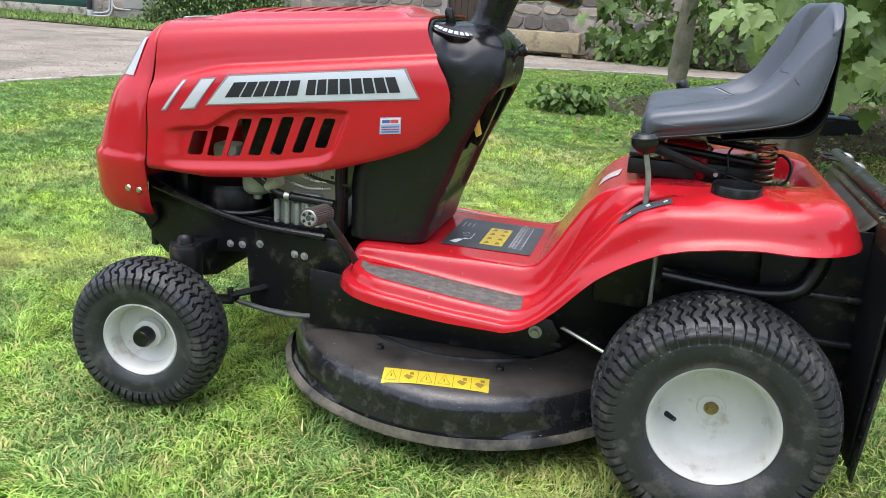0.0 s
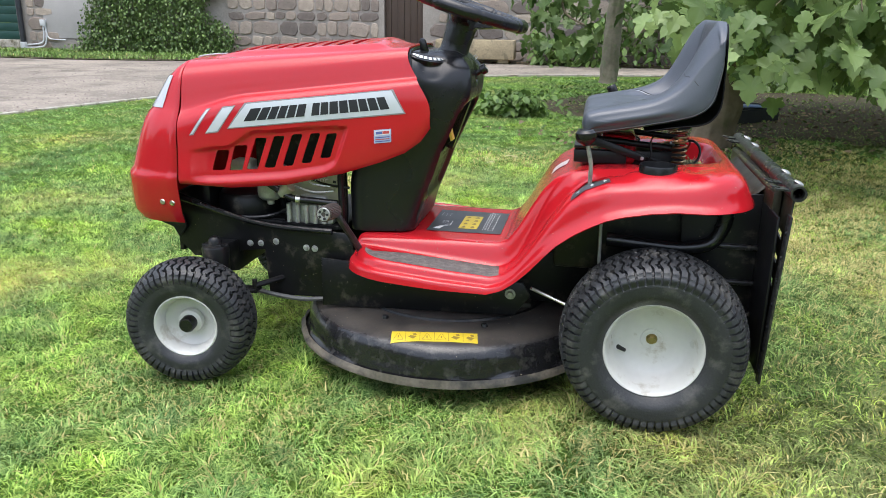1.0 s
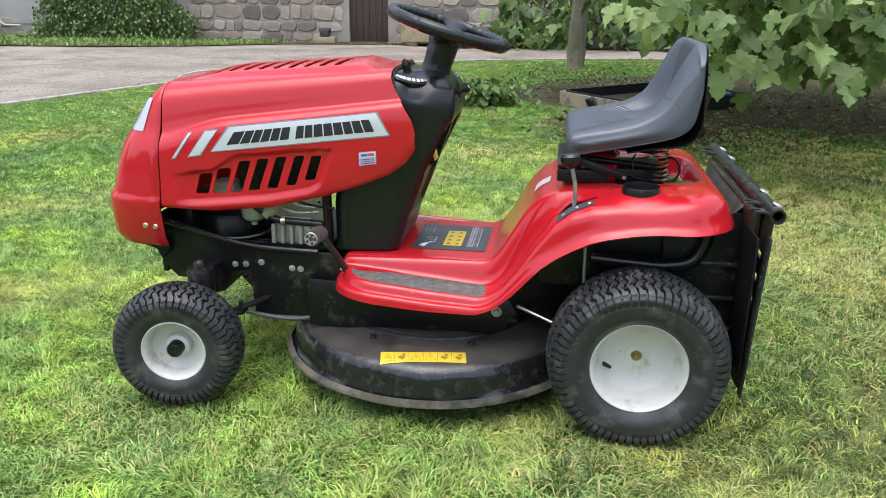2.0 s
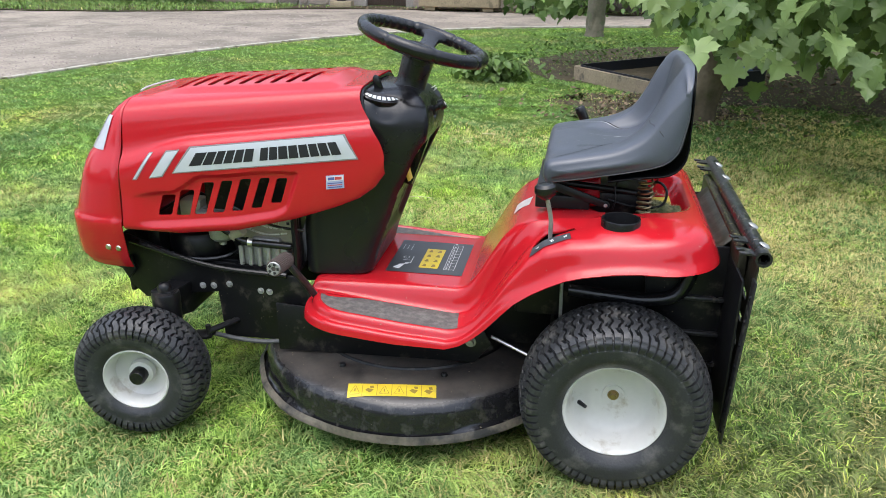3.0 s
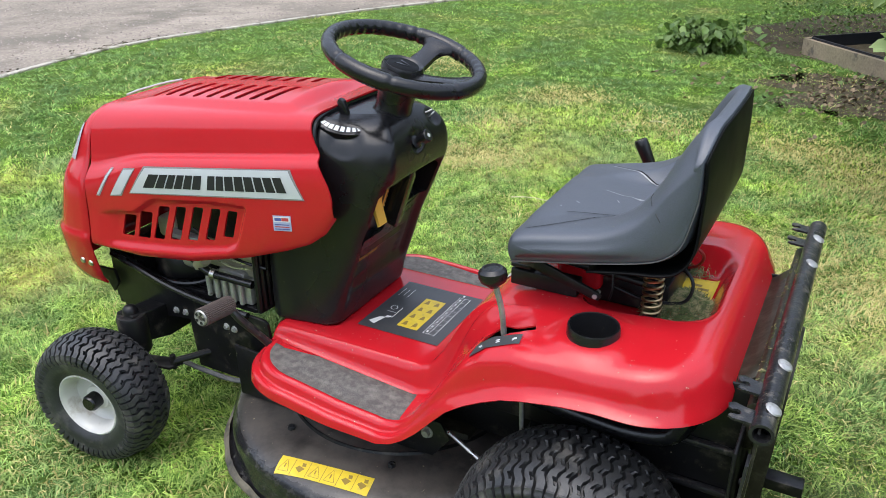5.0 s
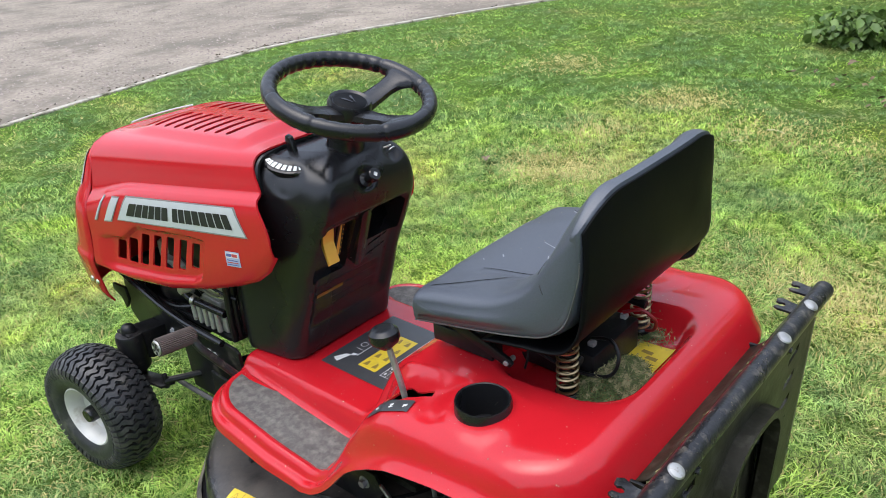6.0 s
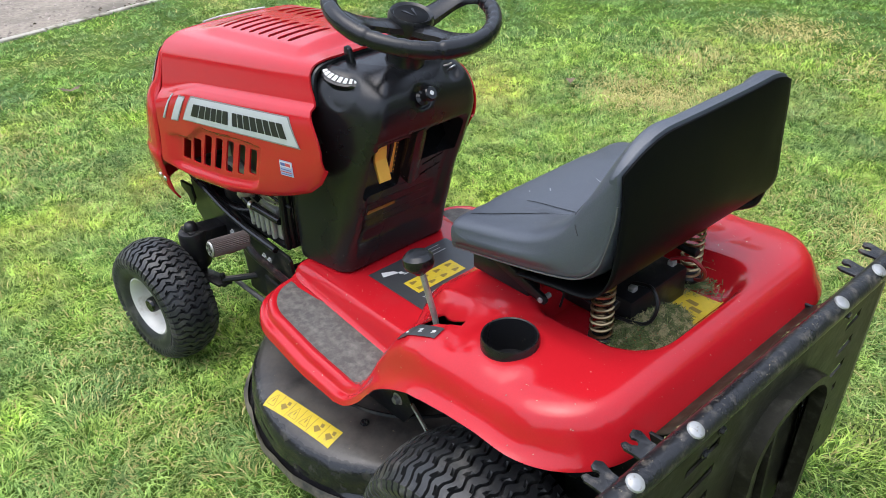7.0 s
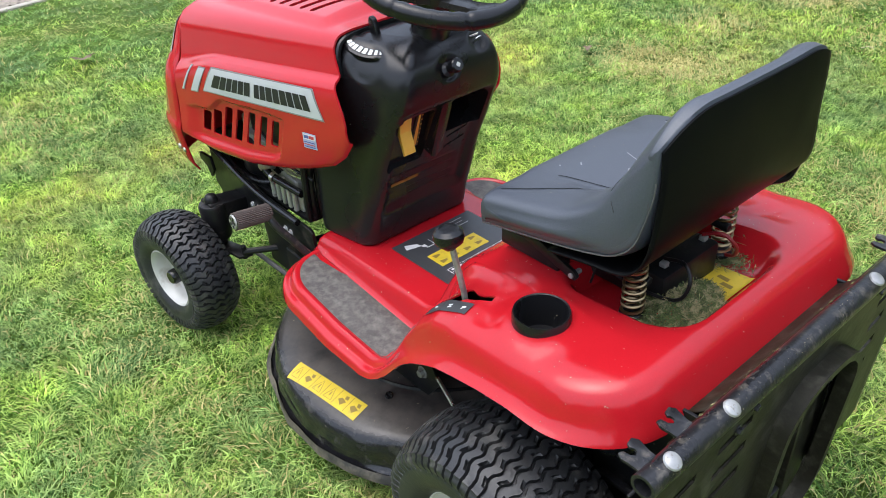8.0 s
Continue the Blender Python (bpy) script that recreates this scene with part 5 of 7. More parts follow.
# seat
SEAT_MID = [(-0.1860, 0.6740), (-0.1960, 0.6860), (-0.1990, 0.7060), (-0.1950, 0.7240), (-0.1800, 0.7360), (-0.1200, 0.7460), (-0.0500, 0.7440), (-0.0080, 0.7470), (0.0360, 0.7640), (0.0660, 0.8076), (0.0830, 0.8618), (0.0940, 0.9140), (0.0990, 0.9340), (0.1060, 0.9440), (0.1165, 0.9435), (0.1236, 0.9370),
            (0.1246, 0.8760), (0.1234, 0.8285), (0.1160, 0.7885), (0.1010, 0.7550), (0.0680, 0.7285), (0.0140, 0.7125), (-0.0600, 0.6970), (-0.1300, 0.6840)]
SEAT_SIDE = [(-0.1860, 0.6740), (-0.1960, 0.6860), (-0.1990, 0.7040), (-0.1950, 0.7210), (-0.1800, 0.7330), (-0.1200, 0.7450), (-0.0600, 0.7570), (-0.0200, 0.7710), (0.0120, 0.7965), (0.0370, 0.8400), (0.0590, 0.8860), (0.0790, 0.9210), (0.0930, 0.9380), (0.1050, 0.9455), (0.1165, 0.9440), (0.1236, 0.9370), (0.1246, 0.8760), (0.1234, 0.8285), (0.1160, 0.7885), (0.1010, 0.7550), (0.0680, 0.7285), (0.0140, 0.7125), (-0.0600, 0.6970), (-0.1300, 0.6840)]
SHELL_BACK = [(0.1252, 0.9390), (0.1262, 0.9300), (0.1282, 0.8950), (0.1288, 0.8475), (0.1275, 0.8000), (0.1212, 0.7640), (0.1102, 0.7370), (0.0930, 0.7180), (0.0655, 0.7085), (0.0200, 0.7030), (-0.0500, 0.6905)]


def seat_droop(y, z):
    """How far the backrest's top rounds off towards its sides; the far corner is bent up."""
    most, start = (.038, .112) if y < 0 else (.018, .135)
    return most * smooth(.82, .945, z) * max(0, (abs(y) - start) / (.212 - start)) ** 2.0


def seat_wrap(y, z):
    """How far the back curves forward round its sides."""
    return .010 * (abs(y) / .2165) ** 3.2 * smooth(.73, .82, z)


def seat_ring(y, squash, mid=SEAT_MID, side=SEAT_SIDE, count=72):
    b = smooth(.098, .136, abs(y))
    pts = [((1 - b) * a + b * c, (1 - b) * d + b * e) for (a, d), (c, e) in zip(mid, side)]
    pts = catmull(pts + pts[:1], count + 1)[:-1]
    # the bolster on the near side is pushed back
    bent = .005 * smooth(.095, .140, -y)
    P = np.array([[x + bent * smooth(.775, .85, z) * (1 - smooth(.085, .108, x)) - seat_wrap(y, z) * smooth(.035, .115, x), z - seat_droop(y, z)] for x, z in pts])
    d = np.roll(P, -1, 0) - np.roll(P, 1, 0)
    d /= np.linalg.norm(d, axis=1)[:, None]
    rear = np.array([1 - .65 * smooth(.098, .120, x) for x in P[:, 0]])
    # the bolsters of the back fall away outwards from their crest
    fall = .010 * smooth(.142, .2165, abs(y)) ** 1.3
    rear = rear * squash * (1 - .5 * np.array([smooth(.78, .85, z) for z in P[:, 1]])) + np.array([fall * smooth(.765, .83, z) * (1 - smooth(.088, .108, x)) for x, z in P])
    P = P + np.stack([d[:, 1], -d[:, 0]], 1) * rear[:, None]
    return [(x, y * (1 - .075 * smooth(.70, .86, z)), z) for x, z in P]


ys = [(-.2165, .0200), (-.2158, .0145), (-.2140, .0100), (-.2105, .0062), (-.2050, .0033), (-.1975, .0013), (-.188, .0003)]
stations = ys + [(y, 0) for y in np.linspace(-.178, .178, 33)] + [(-y, s) for y, s in ys[::-1]]
bm = loft([seat_ring(y, s) for y, s in stations], caps=False)
for y, s in (stations[0], stations[-1]):
    # close each end with strips from the top line across to the bottom line
    ring = [Vector(p) for p in seat_ring(y, s)]
    rows = []
    for k in range(42):
        b = 72 - .5 * k if k <= 24 else 60 - (k - 24) * 18 / 17
        i, f = int(b), b - int(b)
        low = ring[i % 72].lerp(ring[(i + 1) % 72], f)
        rows.append([ring[k].lerp(low, t) + Vector((0, math.copysign(.0045 * min(1, (ring[k] - low).length / .06) ** 2 * math.sin(math.pi * t), y), 0)) for t in (0, .2, .5, .8, 1)])
    grid(rows if y > 0 else rows[::-1], bm=bm)
bmesh.ops.remove_doubles(bm, verts=bm.verts[:], dist=2e-5)
bmesh.ops.recalc_face_normals(bm, faces=bm.faces[:])
seat = part("seat", bm, VINYL, mower, "worn dark grey vinyl seat with scuffs and a split", angle=60)
# smooth shell over the back, deeper than the cushion's edge
def shell_row(y):
    return [(x - seat_wrap(y, z), y * (1 - .075 * smooth(.70, .86, z)), z - seat_droop(y, z)) for x, z in catmull(SHELL_BACK, 40)]


bm, _ = grid([shell_row(y) for y in np.linspace(-.2125, .2125, 41)])
shell = part("seat_back_shell", bm, SHELL, seat, "smooth black plastic back shell", angle=60)
solid(shell, .003, 0.0)
seat_skin = surface_of(seat)
def seam(points, width, name, material, label=""):
    """A thin line on the seat from place to place."""
    bm = bmesh.new()
    for (x0, y0), (x1, y1) in zip(points, points[1:]):
        n = Vector((-(y1 - y0), x1 - x0, 0)).normalized() * width
        laid(seat_skin, [(x0 - n.x, y0 - n.y, .9), (x1 - n.x, y1 - n.y, .9), (x1 + n.x, y1 + n.y, .9), (x0 + n.x, y0 + n.y, .9)], DOWN, .0009, 8, 1, bm)
    return part(name, bm, material, seat, label)


seam([(-.128, .175), (-.060, .130), (.003, .083)], .0010, "seat_seam", SHELL)
seam([(-.126, .170), (-.060, .1265), (.003, .0795)], .0011, "worn_edge", WORN, "pale worn edge of the seam")
seam([(-.172, -.185), (-.141, -.172), (-.10, -.150), (-.064, -.132), (-.029, -.121)], .0010, "seat_seam", SHELL)
seam([(-.125, -.107), (-.09, -.096), (-.045, -.081)], .0008, "seat_seam", SHELL)
seam([(-.096, .026), (-.060, .016), (-.045, .018), (-.025, .006), (.003, .004)], .0009, "scratch", WORN, "pale scratch in the vinyl")
seam([(-.035, .012), (-.018, .008)], .0022, "scratch", WORN)
seam([(-.062, -.012), (-.056, -.022)], .0009, "scratch", WORN)
seam([(-.128, -.05), (-.120, -.058)], .0011, "scratch", WORN)
seam([(-.150, -.075), (-.146, -.079)], .0011, "scratch", WORN)


def on_seat(points, r):
    """A thin line that follows the seat's skin past the given places."""
    return tube([seat_skin.find_nearest(Vector(p))[0] for p in catmull(points, 10)], r, 6, steps=1)


bm = on_seat([(.036, -.150, .822), (.040, -.164, .815), (.052, -.186, .812), (.062, -.204, .800)], .0010)
part("split", bm, INK, seat)
# black line drawn for the shade in the crease between pad and bolster
part("crease_shade_line", on_seat([(.062, -.112, .835), (.070, -.110, .858), (.076, -.107, .882), (.082, -.104, .902)], .0010), INK, seat)
rim_line = [Vector(p) for p in seat_ring(-.2145, .008)]
part("seat_piping", tube([rim_line[k] for k in list(range(48, 72, 2)) + [0]], .0013, 6, steps=3), PIPING, seat)

# seat mount: rails, hinge, arms, springs, battery
bm = box((-.215, -.145, .598), (-.085, -.115, .630), .003)
box((-.215, .115, .598), (-.085, .145, .640), .003, bm)
box((-.215, -.145, .634), (-.175, .145, .642), .002, bm)
part("seat_rail", bm, STEEL_BLACK, mower)
part("seat_riser", box((-.150, -.085, .585), (-.060, .095, .662), .014, seg=3), RED, mower, "red moulded riser under the seat")
part("seat_strap", tube([(.098, .196, .772), (.102, .206, .745), (.096, .208, .716), (.088, .200, .700), (.060, .170, .694)], .0065, 8), STEEL_BLACK, seat, "black strap under the seat's rear corner")
for s in (-1, 1):
    bm = prism([(-.198, .648), (-.190, .664), (-.170, .668), (-.044, .625), (-.037, .617), (-.042, .609), (-.055, .610), (-.175, .650)], s * .148, s * .156, bevel=.002)
    part("seat_arm", bm, STEEL_BLACK, mower)
    part("arm_pin", rod((-.048, s * .135, .617), (-.048, s * .159, .617), .0045), RIVET, mower)
    part("slide_bar", rod((-.175, s * .105, .655), (.060, s * .105, .634), .008, seg=12), STEEL_BLACK, mower)
bm = box((-.17, -.13, .690), (.03, .13, .703), .003)
part("seat_base_plate", bm, STEEL_BLACK, mower)
for s in (-1, 1):
    pts, n = [], 9 * 14
    for k in range(n + 1):
        a = 2 * math.pi * k / 14
        pts.append((.043 + .0162 * math.cos(a), s * .118 + .0162 * math.sin(a), .574 + .110 * k / n))
    part("seat_spring", tube(pts, .0027, 6, steps=1), BRASS, mower, "coiled brass-coloured seat spring")
    part("spring_seat", rod((.043, s * .118, .562), (.043, s * .118, .580), .02), STEEL_BLACK, mower)
battery = part("battery", box((-.085, -.070, .562), (.062, .080, .622), .006), STEEL_BLACK, mower, "black battery under the seat")
for y in (-.04, .065):
    part("battery_terminal", box((.034, y - .006, .620), (.046, y + .006, .630), .002), RIVET, battery)
part("battery_cable", tube([(.04, .060, .635), (.070, .068, .645), (.090, .080, .625), (.080, .098, .595), (.06, .11, .580)], .0032, 8), CABLE, mower, "red battery cable")
part("wiring", tube([(.04, -.04, .636), (.08, -.05, .650), (.100, -.06, .628), (.085, -.07, .595), (.02, -.085, .595), (-.04, -.09, .612)], .0032, 8), STEEL_BLACK, mower)
part("seat_wire", tube([(-.03, -.13, .60), (-.025, -.128, .625), (-.028, -.12, .652), (-.02, -.11, .668)], .0022, 6), STEEL_BLACK, mower)
# lever on the far side
lm = frame_along((-.047, .368, .584), (-.092, .370, .673))
part("deck_lift_lever", turned([(0, 0), (.005, 0), (.005, .105), (.011, .107), (.013, .112), (.0155, .165), (.0155, .176), (.013, .180), (0, .180)], lm, 16), DASH, mower, "black grip of the deck lift lever")

# chassis
FRAME_SIDE = [(-1.285, .470), (-1.20, .440), (-1.10, .408), (-1.0, .392), (-.80, .384), (-.788, .376), (-.785, .335), (-.70, .325), (-.70, .20), (-.90, .196), (-1.03, .192), (-1.036, .325), (-1.10, .318), (-1.16, .29), (-1.25, .290), (-1.29, .33)]
for s in (-1, 1):
    rail = part("frame_rail", prism(FRAME_SIDE, s * .200, s * .192, bevel=.0015), STEEL_BLACK, mower, "black pressed steel chassis plate")
    for x, z in ((-1.08, .338), (-1.049, .340), (-1.004, .348), (-.917, .336), (-.893, .335)):
        part("frame_bolt", hexbolt((x, s * .200, z), (0, s, 0), .0062, .006), RIVET, rail)
    part("side_plate", prism([(-.862, .322), (-.862, .188), (-.34, .205), (-.30, .26), (-.32, .295), (-.40, .300)], s * .236, s * .230, bevel=.001), STEEL_BLACK, mower)
    hb = hexbolt((-.352, s * .236, .262), (0, s, 0), .0095, .010)
    part("hex_bolt", hb, RIVET, mower)
part("front_bracket", prism([(-1.335, .405), (-1.27, .41), (-1.262, .375), (-1.285, .345), (-1.30, .375), (-1.335, .385)], -.212, -.204, bevel=.001), STEEL_BLACK, mower)
part("front_crossmember", box((-1.30, -.19, .30), (-1.285, .19, .47), .003), STEEL_BLACK, mower)
part("side_hose", tube([(-1.27, -.206, .455), (-1.18, -.208, .432), (-1.08, -.207, .405), (-.98, -.206, .392), (-.84, -.205, .388)], .008, 10), DASH, mower, "black rubber hose along the chassis")
part("transmission", box((-.16, -.20, .14), (.14, .20, .33), .03), STEEL_BLACK, mower)
part("tunnel", box((-.75, -.12, .20), (-.15, .12, .36), .02), STEEL_BLACK, mower)
part("rear_frame", box((-.25, -.19, .33), (.20, .19, .52), .01), STEEL_BLACK, mower)
part("belt_cover", box((-.9, -.15, .185), (-.3, .15, .21), .01), DIRTY, mower)

# engine
# added black sheets behind the side vents, so that the slots look dark
for s in (-1, 1):
    part("vent_dark_sheet", box((-1.062, s * .165 - .004, .545), (-.835, s * .165 + .004, .70), .002), STEEL_BLACK, mower)
engine = part("engine_block", box((-1.12, -.060, .40), (-.88, .10, .60), .04), STEEL_BLACK, mower, "black engine under the hood")
part("engine_plate", prism(rounded(-1.27, -.815, -.186, .186, .02), .388, .398, axis="z", bevel=.002), STEEL_BLACK, engine, "black steel engine deck")
for x0, x1, y0, z in ((-1.10, -.99, -.182, .402), (-1.10, -.99, -.165, .404), (-.985, -.90, -.184, .401)):
    part("pressed_rib", box((x0, y0, .396), (x1, y0 + .008, z), .002), STEEL_BLACK, engine)
bm = turned([(0, 0), (.078, 0), (.088, .012), (.088, .055), (.080, .068), (.05, .074), (0, .075)], Matrix.Translation((-1.125, -.085, .395)), 32)
part("blower_housing", bm, STEEL_BLACK, engine)
part("muffler_guard", box((-1.245, -.17, .40), (-1.205, -.02, .50), .012), STEEL_BLACK, engine)
bm = box((-.975, -.180, .398), (-.845, -.115, .455), .008)
for k in range(5):
    rod((-.968 + k * .025, -.186, .402), (-.968 + k * .025, -.186, .456), .0068, seg=12, bm=bm, bevel=.002)
box((-.945, -.175, .45), (-.865, -.12, .475), .006, bm)
part("crankcase", bm, ALU, engine, "grey cast aluminium engine casing")
for x, z in ((-.965, .468), (-.915, .468), (-.868, .463)):
    part("casing_bolt", hexbolt((x, -.186, z), (0, 0, 1), .006, .006), CHROME, engine)
bm = turned([(0, 0), (.024, 0), (.032, .008), (.034, .02), (.034, .05), (.028, .058), (0, .058)], Matrix.Translation((-1.035, -.150, .455)), 28)
box((-1.09, -.180, .508), (-.985, -.125, .540), .006, bm)
rod((-1.035, -.150, .44), (-1.035, -.150, .458), .010, seg=12, bm=bm)
part("carburettor", bm, ALU, engine, "dusty carburettor with its float bowl")
bm = box((-1.15, -.155, .505), (-1.085, -.10, .56), .012)
part("intake_elbow", bm, CREAM, engine)
gov = part("governor_plate", prism([(-.990, .470), (-.818, .462), (-.818, .585), (-.93, .590), (-.985, .560)], -.160, -.155, bevel=.001), CREAM, engine, "yellowish perforated steel bracket")
# small black plates stand in for the dark inside the bracket's holes
for k, (x, z) in enumerate(((-.90, .535), (-.885, .548), (-.905, .552), (-.87, .53), (-.86, .555), (-.93, .555), (-.845, .515), (-.915, .525), (-.835, .56), (-.89, .565))):
    w = .004 + .002 * (k % 3)
    part("hole_dark_plate", box((x - w, -.1612, z - .0035), (x + w, -.1595, z + .0035), 0), INK, gov)
part("fuel_hose", tube([(-1.09, -.165, .525), (-1.03, -.190, .512), (-.99, -.196, .492), (-.95, -.198, .472), (-.90, -.194, .468), (-.83, -.186, .462)], .0095, 12), DASH, engine, "black fuel hose")
part("fuel_filter", rod((-.985, -.192, .482), (-.955, -.197, .506), .016, seg=20), CREAM, engine, "white plastic fuel filter")
part("hose_clip", turned([(.0105, .006), (.0125, .006), (.0125, -.006), (.0105, -.006)], frame_along((-.935, -.197, .470), (-.90, -.194, .468)), 16), CHROME, engine)
part("throttle_cable", tube([(-1.0, -.178, .565), (-.93, -.180, .535), (-.87, -.178, .512), (-.80, -.168, .502)], .0035, 8), DASH, engine)
part("linkage_rod", tube([(-.985, -.175, .555), (-.94, -.178, .535), (-.90, -.180, .512), (-.85, -.178, .506)], .0028, 6), CHROME, engine)
part("linkage_rod", tube([(-.955, -.172, .500), (-.90, -.176, .488), (-.845, -.172, .492)], .0028, 6), CHROME, engine)
part("return_spring", tube([(-.91 + .0045 * math.cos(k * 1.05) * 0 + k * .0012, -.178 + .0045 * math.sin(k * 1.05), .522 + .0045 * math.cos(k * 1.05)) for k in range(44)], .0009, 5, steps=1), CHROME, engine)
for y in (-.145, -.163, -.178):
    part("wiring_loom", tube([(-.822, y, .39), (-.819, y - .003, .45), (-.823, y + .002, .52), (-.820, y, .60)], .008, 8), STEEL_BLACK, engine)
part("battery_lead", tube([(-1.24, -.16, .43), (-1.17, -.185, .412), (-1.08, -.186, .408), (-1.02, -.17, .415), (-.98, -.13, .43)], .006, 8), DASH, engine)
part("oil_tube", tube([(-1.0, -.12, .41), (-1.005, -.14, .46), (-.99, -.15, .50)], .008, 10), DASH, engine)

# pedal
pedal = part("pedal", rod((-.802, -.372, .481), (-.803, -.284, .470), .0180, seg=8, bevel=.004), PEDAL, mower, "brown ribbed rubber foot pedal")
m = frame_along((-.802, -.371, .481), (-.803, -.284, .470))
rings = [[m @ Vector(((.0182 + .0018 * (k % 2)) * math.cos(2 * math.pi * k / 60), (.0182 + .0018 * (k % 2)) * math.sin(2 * math.pi * k / 60), z)) for k in range(60)] for z in (0, .083)]
bm = loft(rings)
part("pedal_rubber", bm, PEDAL, pedal)
m = frame_along((-.802, -.3722, .481), (-.802, -.45, .489))
part("pedal_cap", turned([(.006, .002), (.015, .003), (.017, 0), (.006, 0)], m, 24), ALU, pedal, "dull grey metal end cap")
for k in range(5):
    turn = m @ Matrix.Rotation(2 * math.pi * k / 5, 4, "Z")
    part("cap_slot", prism([(.0075, -.0028), (.0135, -.0035), (.0135, .0035), (.0075, .0028)], .0028, .0036, axis="z", at=turn), INK, pedal)
bm = tube([(-.802, -.292, .468), (-.785, -.286, .44), (-.770, -.262, .40), (-.755, -.235, .355)], .009, 10)
part("pedal_arm", bm, RUSTPIPE, pedal)

# front axle and steering
axle = part("front_axle", prism([(-.30, .36), (-.30, .285), (-.20, .255), (.20, .255), (.30, .285), (.30, .36), (.20, .345), (-.20, .345)], -1.175, -1.115, axis="x", bevel=.006), STEEL_BLACK, mower, "black steel front axle beam")
for s in (-1, 1):
    bm = turned([(0, 0), (.029, 0), (.029, .092), (.027, .098), (.019, .101), (.018, .116), (.013, .124), (.006, .127), (0, .128)], Matrix.Translation((-1.142, s * .283, .250)), 24)
    part("king_pin", bm, STEEL_BLACK, axle)
    part("axle_housing", turned([(0, .250), (.030, .250), (.0345, .258), (.036, .345), (.033, .352), (.026, .354), (0, .354)], Matrix.Translation((-1.142, s * .283, 0)), 28), STEEL_BLACK, axle)
    part("stub_axle", rod((-1.142, s * .283, .20), (-1.166, s * .42, .180), .012), STEEL_BLACK, axle)
    part("steering_arm", prism([(-1.15, s * .27), (-1.13, s * .30), (-1.04, s * .285), (-1.03, s * .25), (-1.06, s * .245)], .224, .232, axis="z", bevel=.002), STEEL_BLACK, axle)
    part("king_post", rod((-1.142, s * .283, .19), (-1.142, s * .283, .26), .018), STEEL_BLACK, axle)
    part("tie_rod_end", rod((-1.042, s * .268, .220), (-1.042, s * .268, .258), .007, seg=10), STEEL_BLACK, axle)
    part("tie_rod", tube([(-1.042, s * .268, .240), (-.98, s * .18, .245), (-.93, s * .09, .255)], .0085, 8), STEEL_BLACK, axle)
part("drag_link", tube([(-1.06, -.23, .215), (-.98, -.215, .195), (-.90, -.205, .190), (-.80, -.18, .20)], .0065, 8), PIPING, axle)


# wheels
def build_tyre(name, R, w, bead, ribbons, zigs, lug_h, parent, m):
    """A turf tyre round the local y axis (-y is its outer side): wavy grooves run across the tread and end as ribs on the shoulders."""
    h = w / 2
    side = [(bead, .70), (bead + .004, .82), (bead + (R - bead) * .22, .97), (bead + (R - bead) * .45, 1.0), (R - .048, .985), (R - .034, .945), (R - .0215 - lug_h, .865), (R - .013 - lug_h, .72), (R - .005 - lug_h, .45), (R - lug_h, 0)]
    half = [(r, -t * h) for r, t in side]
    prof = catmull(half + [(r, -y) for r, y in half[-2::-1]], 119)
    d = np.gradient(prof, axis=0)
    d /= np.linalg.norm(d, axis=1)[:, None]
    out = np.stack([-d[:, 1], d[:, 0]], 1)
    out *= np.sign(out[len(out) // 2, 0])
    pitch = 2 * math.pi / ribbons
    # one ribbon: share of the pitch, and whether it is groove floor (0), block (1) or the notched third of the block (2)
    steps = [(-.125, 0), (.085, 0), (.130, 1), (.160, 2), (.42, 2), (.45, 1), (.66, 1), (.830, 1)]
    span = h * .80
    cell = 2 * span / zigs
    shift, height, notch = [], [], []
    for r, y in prof:
        u = min(max((y + span) / cell, 0), zigs)
        k = int(min(u, zigs - 1e-6))
        f = u - k
        bend = smooth(.12, .88, f)
        shift.append(.34 * (bend if k % 2 == 0 else 1 - bend))
        if r > R - .024 - lug_h and abs(y) < h * .93:
            height.append(lug_h)
        else:
            height.append(lug_h * .60 * smooth(R - .052, R - .036, r) if r > R - .052 else 0.0)
        notch.append((k if .28 < f < .66 and abs(y) < span * .96 else -1))
    rows = []
    for i in range(ribbons):
        for share, sort in steps:
            ring = []
            for (r, y), (nr, ny), sh, hi, no in zip(prof, out, shift, height, notch):
                a = (i + share + sh) * pitch
                low = sort == 0 or (sort == 2 and no >= 0 and (no + i) % 2 == 0)
                lift = 0.0 if sort == 0 else hi * (.08 if low else 1.0)
                lift -= .0008 if hi and sort == 0 else 0
                rr, yy = r + nr * lift, y + ny * lift
                ring.append((rr * math.cos(a), yy, rr * math.sin(a)))
            rows.append(ring)
    V = np.array(rows)
    n, k = V.shape[:2]
    P = np.array(m.to_3x3())
    V = V.reshape(-1, 3) @ P.T + np.array(m.translation)
    a = np.arange(n)[:, None] * k + np.arange(k - 1)[None]
    b = ((np.arange(n)[:, None] + 1) % n) * k + np.arange(k - 1)[None]
    F = np.stack([a, a + 1, b + 1, b], -1).reshape(-1, 4)
    bm = bmesh.new()
    me = bpy.data.meshes.new("tread")
    me.from_pydata(V.tolist(), [], F.tolist())
    bm.from_mesh(me)
    bpy.data.meshes.remove(me)
    return part(name, bm, RUBBER, parent, "black treaded turf tyre, dusty in the grooves", angle=32)


